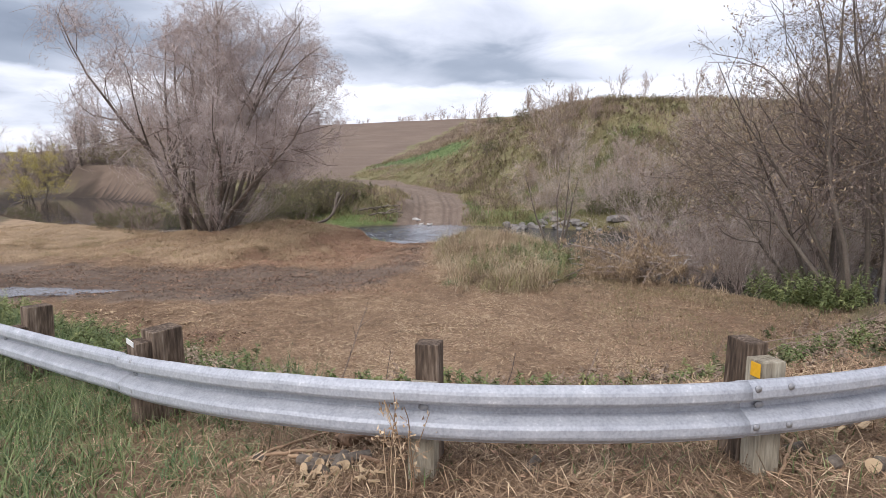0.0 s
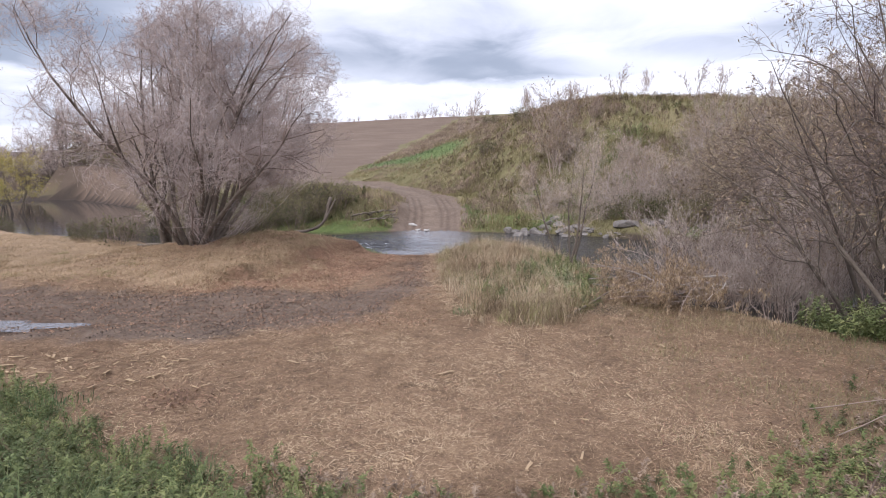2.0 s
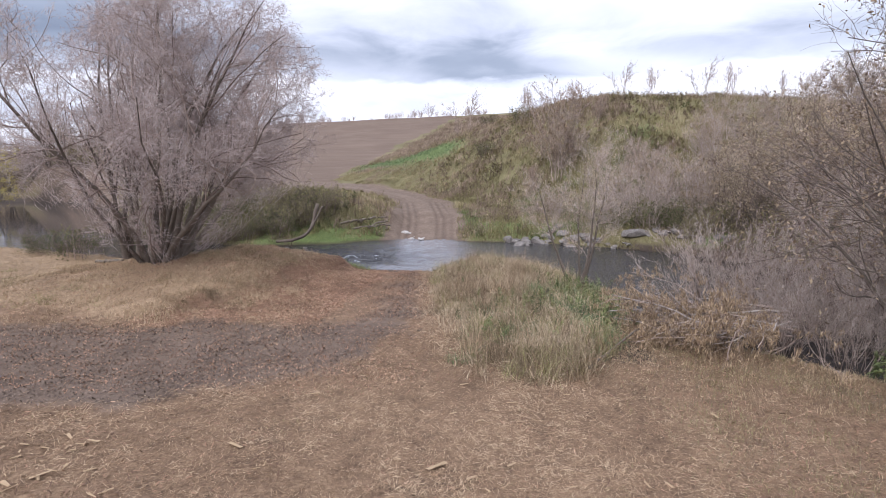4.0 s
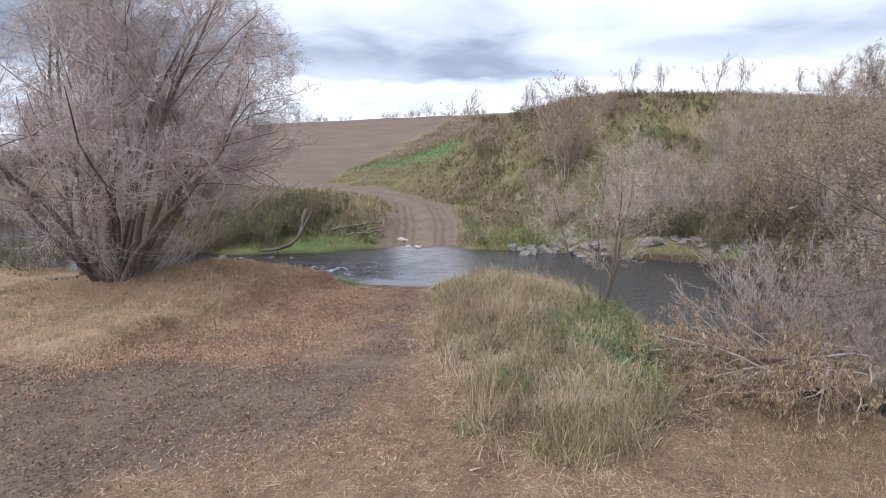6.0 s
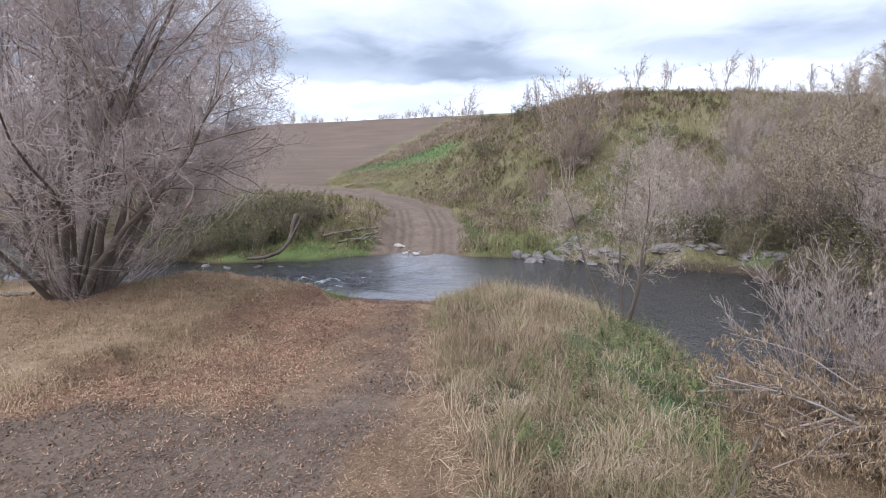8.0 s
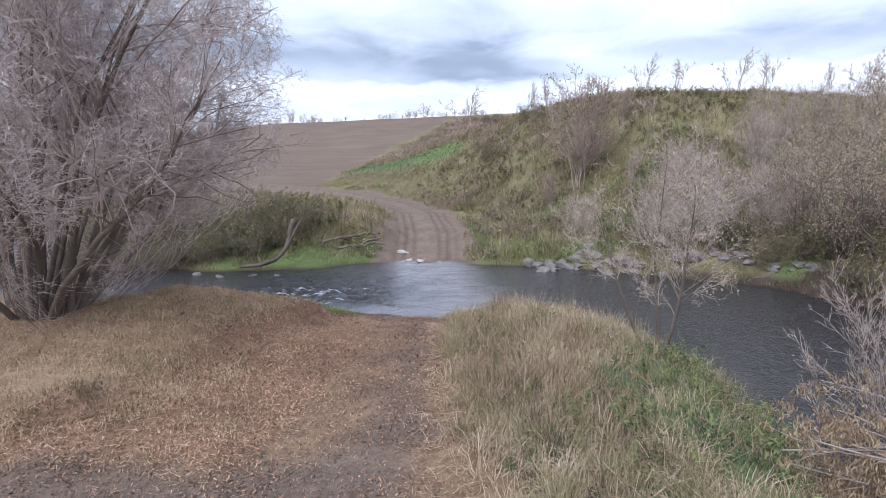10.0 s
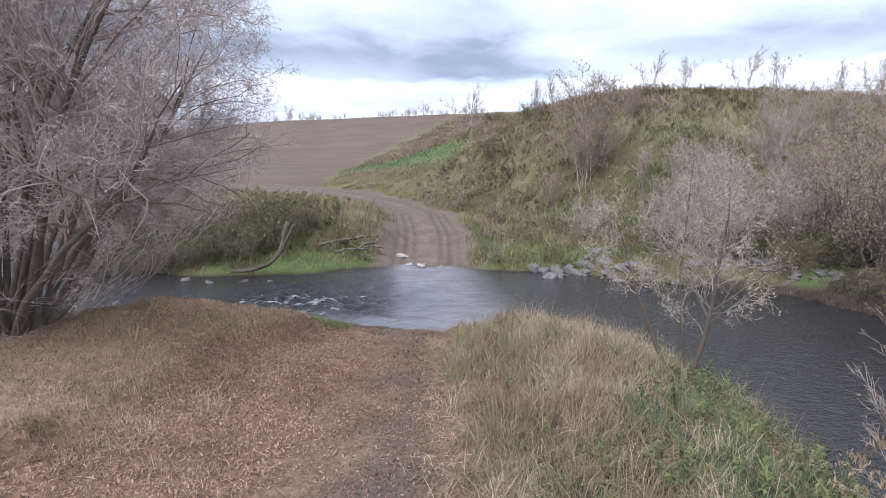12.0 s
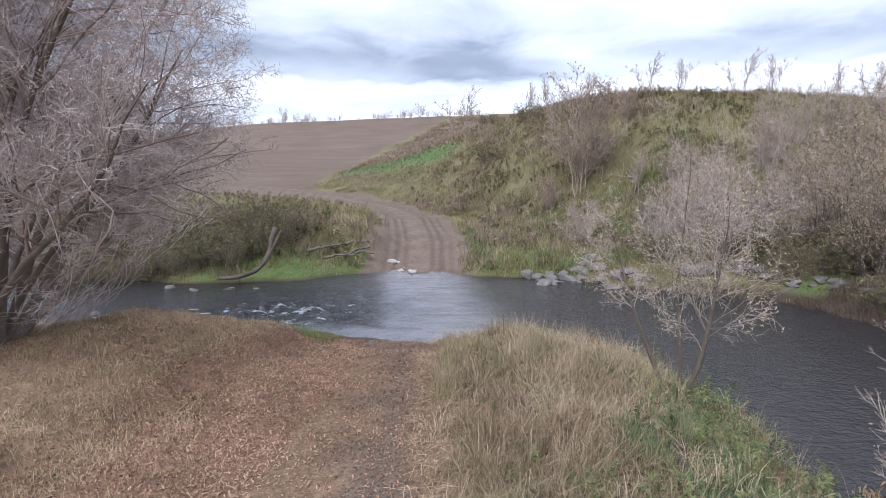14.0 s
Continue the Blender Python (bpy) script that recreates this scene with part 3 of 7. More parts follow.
def zones(x, y):
    """Weights of the ground's covers."""
    x, y = np.asarray(x, float), np.asarray(y, float)
    d = creek(x, y)
    td, _ = along(x, y, TRACK)
    wob = fbm(x, y, 2.2, 51)
    line = np.interp(x, [-75, -47, -31, -21, -13, -3, 3, 8.2, 10.2], [105, 64, 45, 35.5, 34.3, 35.2, 34.3, 31, 26])
    far = (y > line) | ((x > 10.2) & (x > np.interp(y, [-40, -8, 5, 14, 20, 26], [23, 20, 18, 15.2, 12.0, 10.2])))
    toe = 7.4 + np.where(x > 0, 0.09, 0.058) * x * x / (1 + np.abs(x) / 40)
    out = {}
    out["dirt"] = smooth01((0.75 - td - np.where(far, 0.7, 1.6) * wob - np.where(far, 0.15, 1.2) * fbm(x, y, 0.8, 53)) / np.where(far, 1.0, 1.7)) * np.where(far, 1.0, 0.85 - 0.25 * smooth01((y - 20) / 3))
    out["tan"] = np.where(far, 0, smooth01((y - 18.2 + wob * 3) / 2.5) * smooth01((-3 - x) / 4))
    lip = np.interp(y, [18, 19.3, 20.8, 23, 25.1, 27.5, 29], [-8.6, -8.0, -6.9, -6.24, -5.7, -4.8, -4.4])
    out["leaf"] = np.where(far, 0, 0.9 * smooth01((x - lip + 0.9 + wob) / 1.3) * smooth01((-2.75 + 0.12 * (y - 25) * (y < 25) - x + 0.7 * wob) / 0.6) * smooth01((y - 17.4 + 3.0 * wob + 2.0 * fbm(x, y, 0.7, 57)) / 3.0) + 0.5 * np.exp(-((x + 9) / 5) ** 2 - ((y - 25) / 2) ** 2) + 0.4 * smooth01(3.2 * fbm(x, y, 2.2, 55)) * smooth01((17 - y) / 3) + 0.25 * smooth01((x - 2.5) / 3) * smooth01((15.5 - y + wob * 3) / 3))
    # field edge runs up from the bend of the track
    fe = x - np.interp(y, [40, 62, 66, 80, 95, 120, 160, 200], [-30, -14, -12.5, -14, -13.4, -11, -2.5, 6])
    out["field"] = np.where(far, smooth01((-fe + wob * 4) / 2.0) * smooth01((y - 62 - 0.2 * np.maximum(-x - 12, 0)) / 4), 0)
    out["olive"] = np.where(far, 1.0, 0.0)
    # a strip of sown green below the hill and the fresh grass on the verge and banks
    strip = np.exp(-((y - 78.5 + 0.85 * (x + 10)) / 4.2) ** 2) * np.exp(-((x + 6.8) / 7.2) ** 6)
    verge = smooth01((toe - 0.3 - y + wob * 2) / 1.5) * smooth01(0.35 + wob + 0.35 * (x < -2) + 0.1 * (x > 4))
    moss = np.exp(-((d - 1.5) / 1.55) ** 6) * np.where(far, np.exp(-((x + 8) / 6) ** 4) + 0.6 * np.exp(-((x - 3) / 3) ** 4) + 0.8 * smooth01((x - 12) / 1) * smooth01((37 - y) / 2), 0)
    hum = np.where(far, 0, smooth01(0.1 + 1.4 * fbm(x, y, 1.5, 61)) * np.exp(-((x - 2.6) / 2.0) ** 4) * smooth01((y - 16) / 3))
    out["green"] = np.clip(np.where(far, 0.9 * strip + 0.9 * moss, 0.55 * verge + hum), 0, 1)
    # bare soil by the water, widened on the right far bank as painted shade
    out["bank"] = np.clip(smooth01((0.55 + 0.9 * far * smooth01((x - 8) / 2) - d) / 1.2) * np.where(np.abs(x + 2.4) < 3, 0.3, 1.0) + 0.55 * smooth01((toe - 0.2 - y) / 1.5) * smooth01((y - 3.6) / 1.0), 0, 1)
    # dark soil colour under the tall grass paints the shade in its gaps
    out["bank"] = np.clip(out["bank"] + np.where(far, 0, 0.8 * smooth01((x + 0.3) / 0.8) * smooth01((4.6 - x) / 0.8) * smooth01((y - 15) / 1.0)), 0, 1)
    out["wet"] = np.clip(smooth01((0.35 - d) / 0.4), 0, 1) + 0.6 * np.exp(-((x + 12.2) / 2.8) ** 2 - ((y - 14.7) / 1.2) ** 2)
    rd, _ = along(x, y, [(a, b, 0.0) for a, b, _ in TRACK])
    lanes = np.exp(-((np.abs(rd) - 1.25) / 0.16) ** 2) + 0.8 * np.exp(-((np.abs(rd) - 0.75) / 0.14) ** 2) + 0.7 * np.exp(-((np.abs(rd) - 1.75) / 0.16) ** 2)
    out["wet"] = out["wet"] + np.where(far, 0.5, 0.0) * lanes * out["dirt"]
    out["wet"] = np.clip(out["wet"] + np.where(far, 0.0, 0.34 - 0.12 * smooth01((y - 18) / 4)) * out["dirt"], 0, 1)
    return out


def axis(knots):
    """Grid lines: (start, step) pairs, steps growing towards the far ends."""
    out = []
    for (a, sa), (b, sb) in zip(knots, knots[1:]):
        v, s = a, sa
        while v < b - 1e-6:
            out.append(v)
            v += sa + (sb - sa) * (v - a) / (b - a)
    out.append(knots[-1][0])
    return np.array(out)


def build_ground():
    xs = axis([(-1400, 180), (-160, 9), (-40, 1.0), (-15, 0.26), (-6.5, 0.26), (-6.4, 0.08), (0.5, 0.08), (0.6, 0.26), (9, 0.26), (18, 0.5), (45, 1.6), (160, 10), (1400, 180)])
    ys = axis([(-1200, 180), (-60, 6), (-4, 0.3), (3, 0.22), (30, 0.24), (38, 0.24), (46, 0.2), (60, 0.3), (75, 0.8), (180, 4.0), (500, 40), (2400, 200)])
    X, Y = np.meshgrid(xs, ys)
    Z = height(X, Y)
    ny, nx = X.shape
    i = np.arange(nx * ny).reshape(ny, nx)
    F = np.stack([i[:-1, :-1], i[:-1, 1:], i[1:, 1:], i[1:, :-1]], -1).reshape(-1, 4)
    zs = {k: v.ravel() for k, v in zones(X, Y).items()}
    ob = mesh_object("ground", np.stack([X, Y, Z], -1).reshape(-1, 3), F, M_GROUND, smooth=True, attrs=zs)
    tagged(ob, "mown straw meadow, dirt track, creek banks and grassy hill", "ground", kind="structure")


def build_water():
    xs = axis([(-80, 2.0), (-24, 0.5), (-15, 0.13), (12, 0.13), (16, 0.3), (24, 1.0)])
    ys = axis([(-45, 2.0), (14, 0.3), (20, 0.16), (29, 0.12), (40, 0.12), (44, 0.5), (110, 3.0)])
    X, Y = np.meshgrid(xs, ys)
    D = along(X, Y, CREEK)[0]
    keep = (D[:-1, :-1] < 1.2)
    ny, nx = X.shape
    i = np.arange(nx * ny).reshape(ny, nx)
    F = np.stack([i[:-1, :-1], i[:-1, 1:], i[1:, 1:], i[1:, :-1]], -1)[keep]
    used, inv = np.unique(F, return_inverse=True)
    x, y = X.ravel()[used], Y.ravel()[used]
    riffle = np.exp(-((x + 5.6) / 3.8) ** 4) * np.exp(-((y - 33.2) / 4) ** 2)
    rs = np.random.default_rng(7)
    # foam spread wide so its colour also gives the riffle's sky glints
    foam_glint = 0.58 * np.exp(-((x + 6.0) / 3.8) ** 2 - ((y - 33.0) / 2.2) ** 2)
    for k in range(26):
        fx, fy, fr = rs.normal(-7.4, 1.7), rs.normal(32.5, 0.7), rs.uniform(0.12, 0.42)
        foam_glint = np.maximum(foam_glint, 0.70 * np.exp(-((x - fx - 0.3 * (y - fy)) / (fr * 1.7)) ** 2 - ((y - fy) / (fr * 0.7)) ** 2))
    for fx, fy, fr in ((-12.4, 31.9, 0.5), (-13.3, 32.2, 0.3), (-5.5, 31.1, 0.4), (-5.0, 31.6, 0.25)):
        foam_glint = np.maximum(foam_glint, 0.72 * np.exp(-((x - fx) / (fr * 1.6)) ** 2 - ((y - fy) / (fr * 0.6)) ** 2))
    # where the sky's pale sheen is painted over the ford's shallows
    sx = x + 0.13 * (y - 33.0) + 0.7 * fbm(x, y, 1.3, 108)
    shallow_sheen = (0.12 * smooth01((sx + 6.5) / 2.5) + 0.88 * smooth01((sx + 3.6) / 1.2)) * smooth01((1.9 - sx) / 2.6) * np.clip(0.85 + 0.8 * fbm(x - 0.4 * y, 2.2 * y, 0.8, 109), 0.3, 1)
    # the painted sheen also covers the thin water at the ford's near side
    near_sheen = smooth01((D.ravel()[used] + 1.5) / 0.9) * (y < 33) * np.exp(-((x + 3.2) / 2.2) ** 4)
    shallow_sheen = np.maximum(shallow_sheen, 0.9 * near_sheen)
    calm = 0.6 + 0.4 * smooth01((x - 2.0) / 3)
    zw = 0.50 * riffle * fbm(x + 0.5 * y, 1.5 * y - 0.4 * x, 0.9, 101) + 0.18 * riffle * fbm(x, y, 0.26, 103) + calm * (0.034 * fbm(x + 0.4 * y, 1.2 * y - 0.3 * x, 0.45, 105) + 0.014 * fbm(x, 1.3 * y, 0.26, 106))
    V = np.stack([x, y, zw], -1)
    ob = mesh_object("water", V, inv.reshape(-1, 4), M_WATER, smooth=True, attrs={"riffle": riffle - 1.6 * smooth01((-14 - x) / 5), "foam_glint": foam_glint, "shallow_sheen": shallow_sheen})
    tagged(ob, "dark shallow creek with a riffle over the ford", "water", kind="structure")
    # puddle in the track
    a = np.linspace(0, 2 * np.pi, 40, endpoint=False)
    r = 1 + 0.22 * np.sin(3 * a + 1) + 0.16 * np.sin(7 * a) + 0.10 * np.sin(13 * a + 2)
    px, py = -12.2 + 2.5 * r * np.cos(a), 14.7 + 0.75 * r * np.sin(a)
    z0 = float(height(np.array([-12.2]), np.array([14.7]))[0]) + 0.115
    V = np.concatenate([[[-12.2, 14.7, z0]], np.stack([px, py, np.full(40, z0)], -1)])
    F = np.array([[0, k + 1, (k + 1) % 40 + 1] for k in range(40)])
    # the puddle's pale sky reflection is put into its base colour too
    ob = mesh_object("puddle", V, F, M_WATER, attrs={"riffle": np.zeros(41), "foam_glint": np.zeros(41), "shallow_sheen": np.full(41, 0.7)})
    tagged(ob, "shallow puddle lying in the muddy wheel track", "puddle", kind="structure")


build_ground()
build_water()


# ---- grass, straw and leaves ----
def scatter(rng, n, x0, x1, y0, y1, keep):
    """Random places in a rectangle, kept with the chance that keep(x, y) gives."""
    x, y = rng.uniform(x0, x1, n), rng.uniform(y0, y1, n)
    soft = min(1.5, 0.12 * (x1 - x0))
    k = rng.random(n) < keep(x, y) * smooth01((x - x0) / soft) * smooth01((x1 - x) / soft)
    x, y = x[k], y[k]
    return x, y, height(x, y)


def blades(rng, x, y, z, tall, wide, bend=0.5, tone=None, segs=2, az=None):
    """Curved tapering blades; tall and wide may be arrays."""
    n = len(x)
    tall, wide = np.broadcast_to(tall, n) * rng.uniform(0.6, 1.3, n), np.broadcast_to(wide, n) * rng.uniform(0.7, 1.3, n)
    a = rng.uniform(0, 2 * np.pi, n) if az is None else az
    out = np.stack([np.cos(a), np.sin(a), np.zeros(n)], -1)
    b = a + np.pi / 2 + rng.normal(0, 0.5, n)
    side = np.stack([np.cos(b), np.sin(b), np.zeros(n)], -1) * wide[:, None] / 2
    lean = np.broadcast_to(bend, n) * rng.uniform(0.2, 1.6, n)
    p = np.stack([x, y, z - 0.02], -1)
    rows, up = [], np.zeros((n, 3)); up[:, 2] = 1
    step = tall / segs
    ang = lean * 0.5
    for k in range(segs + 1):
        if k < segs:
            w = 1 - 0.35 * k
            rows += [p - side * w, p + side * w]
        else:
            rows += [p]
        p = p + (up * np.cos(ang)[:, None] + out * np.sin(ang)[:, None]) * step[:, None]
        ang = np.minimum(ang + lean, 2.3)
    m = len(rows)
    V = np.stack(rows, 1).reshape(-1, 3)
    base = np.arange(n)[:, None] * m
    F = []
    for k in range(segs - 1):
        q = 2 * k
        F += [base + np.array([q, q + 1, q + 3]), base + np.array([q, q + 3, q + 2])]
    q = 2 * (segs - 1)
    F += [base + np.array([q, q + 1, q + 2])]
    F = np.concatenate(F)
    t = rng.random(n) if tone is None else np.clip(tone + rng.normal(0, 0.23, n), 0, 1)
    return V, F, np.repeat(t, m)


def tussocks(rng, cx, cy, per, radius, tall, wide, bend, tone, segs=3):
    """Clumps of blades that spread and droop outwards from their middles."""
    n = len(cx)
    size = rng.uniform(0.5, 1.4, n)
    k = np.repeat(np.arange(n), per)
    a = rng.uniform(0, 2 * np.pi, len(k))
    r = radius * size[k] * np.sqrt(rng.random(len(k)))
    x, y = cx[k] + r * np.cos(a), cy[k] + r * np.sin(a)
    lean = bend * (0.35 + 0.9 * r / (radius * size[k])) * rng.uniform(0.6, 1.4, len(k))
    # half of the clumps lie over to one side
    lodged = rng.random(n) < 0.65
    way = rng.uniform(0, 2 * np.pi, n)
    az = np.where(lodged[k], way[k] + rng.normal(0, 0.55, len(k)), a + rng.normal(0, 0.6, len(k)))
    lean = lean * np.where(lodged[k], 1.35, 0.9)
    return blades(rng, x, y, height(x, y), np.broadcast_to(tall, n)[k] * size[k], wide, lean, tone[k], segs, az)


def leafy_weeds(rng, x, y, z, tall, count, leaf, tone):
    """Upright weeds: each a leaning stalk hung with small folded leaves, longer near the foot."""
    n = len(x)
    tall = np.broadcast_to(tall, n) * rng.uniform(0.5, 1.4, n)
    k = np.repeat(np.arange(n), count)
    s = rng.uniform(0.12, 1.0, len(k)) ** 0.8
    tip = rng.normal(0, 0.28, (n, 2)) * tall[:, None]
    c = np.stack([x[k] + tip[k, 0] * s ** 1.6, y[k] + tip[k, 1] * s ** 1.6, z[k] + tall[k] * s], -1)
    a = rng.uniform(0, 2 * np.pi, len(k))
    e = rng.normal(0.25, 0.45, len(k))
    long = leaf * (1.25 - 0.6 * s) * rng.uniform(0.6, 1.4, len(k))
    d = np.stack([np.cos(a) * np.cos(e), np.sin(a) * np.cos(e), np.sin(e)], -1) * long[:, None]
    side = np.stack([-np.sin(a), np.cos(a), rng.normal(0, 0.3, len(k))], -1) * (long * 0.17)[:, None]
    sag = np.zeros((len(k), 3)); sag[:, 2] = long * rng.uniform(0.0, 0.35, len(k))
    V = np.stack([c, c + 0.45 * d + side, c + d - sag, c + 0.45 * d - side], 1).reshape(-1, 3)
    i = np.arange(len(k))[:, None] * 4
    F = np.concatenate([i + np.array([0, 1, 2]), i + np.array([0, 2, 3])])
    # stalks
    w = 0.004
    foot = np.stack([x, y, z - 0.02], -1)
    top = np.stack([x + tip[:, 0], y + tip[:, 1], z + tall], -1)
    off = np.array([w, w * 0.6, 0])
    S = np.stack([foot - off, foot + off, top], 1).reshape(-1, 3)
    F = np.concatenate([F, len(V) + np.arange(n)[:, None] * 3 + np.array([0, 1, 2])])
    t = np.clip(tone[k] + rng.normal(0, 0.13, len(k)), 0, 1)
    return np.concatenate([V, S]), F, np.concatenate([np.repeat(t, 4), np.repeat(np.clip(tone, 0, 1), 3)])


def flakes(rng, x, y, z, long, wide, tone=None, tilt=0.25, lift=0.012, bent=True):
    """Flat pieces lying on the ground: a bent strip of two quads each, or one."""
    n = len(x)
    long, wide = np.broadcast_to(long, n) * rng.uniform(0.5, 1.6, n), np.broadcast_to(wide, n) * rng.uniform(0.6, 1.4, n)
    a = rng.uniform(0, 2 * np.pi, n)
    e = rng.normal(0, tilt, n)
    dirv = np.stack([np.cos(a) * np.cos(e), np.sin(a) * np.cos(e), np.sin(e)], -1) * long[:, None] / 2
    side = np.stack([-np.sin(a), np.cos(a), rng.normal(0, 0.4, n)], -1) * wide[:, None] / 2
    c = np.stack([x, y, z + lift + np.abs(np.sin(e)) * long / 2], -1)
    bow = np.zeros((n, 3)); bow[:, 2] = np.abs(rng.normal(0, 0.045, n)) * long
    t = rng.random(n) if tone is None else np.clip(tone + rng.normal(0, 0.3, n), 0, 1)
    if not bent:
        V = np.stack([c - dirv - side, c - dirv + side, c + dirv + side * 0.6, c + dirv - side * 0.6], 1).reshape(-1, 3)
        return V, np.arange(n)[:, None] * 4 + np.array([0, 1, 2, 3]), np.repeat(t, 4)
    V = np.stack([c - dirv - side, c - dirv + side, c + bow - side, c + bow + side, c + dirv - side * 0.6, c + dirv + side * 0.6], 1).reshape(-1, 3)
    base = np.arange(n)[:, None] * 6
    F = np.concatenate([base + np.array([0, 1, 3, 2]), base + np.array([2, 3, 5, 4])])
    return V, F, np.repeat(t, 6)


def stuff(name, made, mat, label, category):
    V, F, t = made
    return tagged(mesh_object(name, V, F, mat, attrs={"tone": t}), label, category, kind="stuff")


def straw_here(x, y):
    z = zones(x, y)
    toe = 7.4 + np.where(x > 0, 0.09, 0.058) * x * x / (1 + np.abs(x) / 40)
    return np.clip(smooth01((y - toe + 1.2) / 1.2) * (1 - 0.25 * smooth01((x - 2.5 - 1.5 * fbm(x, y, 2.0, 87)) / 3)) * (1 - 0.97 * smooth01(1.25 * z["dirt"])) * (creek(x, y) > 0.4) * (1 - 0.8 * z["tan"]) * (1 - 0.6 * z["leaf"]) * (1 - 0.8 * smooth01((y - 17) / 2)) , 0, 1)


def build_litter():
    rng = np.random.default_rng(3)
    x, y, z = scatter(rng, 420000, -12, 11, 5.5, 19, straw_here)
    stuff("mown_straw", flakes(rng, x, y, z, 0.066, 0.0056, tilt=0.3, bent=False, tone=0.38 + 1.2 * fbm(x, y, 1.6, 75) + 0.7 * fbm(x, y, 0.3, 89) - 0.16 * smooth01((x - 3) / 3)), M_STRAW, "pale mown straw strewn over the flat ground", "straw")
    x, y, z = scatter(rng, 70000, -13, 9, 6, 21, lambda x, y: np.clip((0.22 + 0.35 * smooth01((x - 2) / 3) + fbm(x, y, 1.5, 78)) * straw_here(x, y), 0, 1))
    stuff("shredded_bark", flakes(rng, x, y, z, 0.065, 0.014, tilt=0.3, tone=0.22), M_LEAF, "brown shredded leaves and bark among the straw", "litter")
    x, y, z = scatter(rng, 210000, -15, 0, 14, 31, lambda x, y: np.clip(0.09 + 0.25 * smooth01((x + 9) / 4) * smooth01((y - 19) / 3) + zones(x, y)["leaf"] + 0.15 * zones(x, y)["dirt"] * (1.0 + 3.2 * fbm(x, y, 0.8, 79)), 0, 1) * (creek(x, y) > 0.25))
    stuff("fallen_leaves", flakes(rng, x, y, z, 0.042, 0.018, tilt=0.5, tone=0.48 + 1.0 * fbm(x, y, 1.2, 76) + 0.7 * fbm(x, y, 0.35, 80) - 0.32 * zones(x, y)["dirt"]), M_LEAF, "russet fallen leaves covering the bank and track", "leaves")


def build_clods():
    rng = np.random.default_rng(10)
    x, y, z = scatter(rng, 120000, -15, 0.5, 13.5, 29, lambda x, y: smooth01(1.4 * zones(x, y)["dirt"]) * np.clip(0.6 + 1.6 * fbm(x, y, 0.9, 161), 0, 1))
    stuff("track_clods", flakes(rng, x, y, z, 0.034, 0.02, tilt=0.5, lift=0.004, tone=0.42 + 1.0 * fbm(x, y, 0.7, 162)), M_CLOD, "crumbled dirt clods on the wheel track", "dirt")


def hummock(x, y):
    """Where the uncut tall grass stands between the track and the creek."""
    left = np.interp(y, [13.8, 15.5, 20, 25, 31], [1.5, 0.1, -0.8, -1.1, -1.15]) + 0.8 * fbm(x, y, 1.2, 71)
    right = np.interp(y, [13.8, 15.5, 18, 19.5, 22, 25.5, 29, 31], [2.0, 3.2, 4.0, 4.9, 5.4, 5.9, 5.6, 4.8]) + 0.7 * fbm(x, y, 1.3, 73)
    return smooth01((x - left) / 0.5) * smooth01((right - x) / 0.4) * smooth01((y - 14.2 - 0.5 * fbm(x, y, 1.2, 72)) / 1.0) * (creek(x, y) > -0.25)


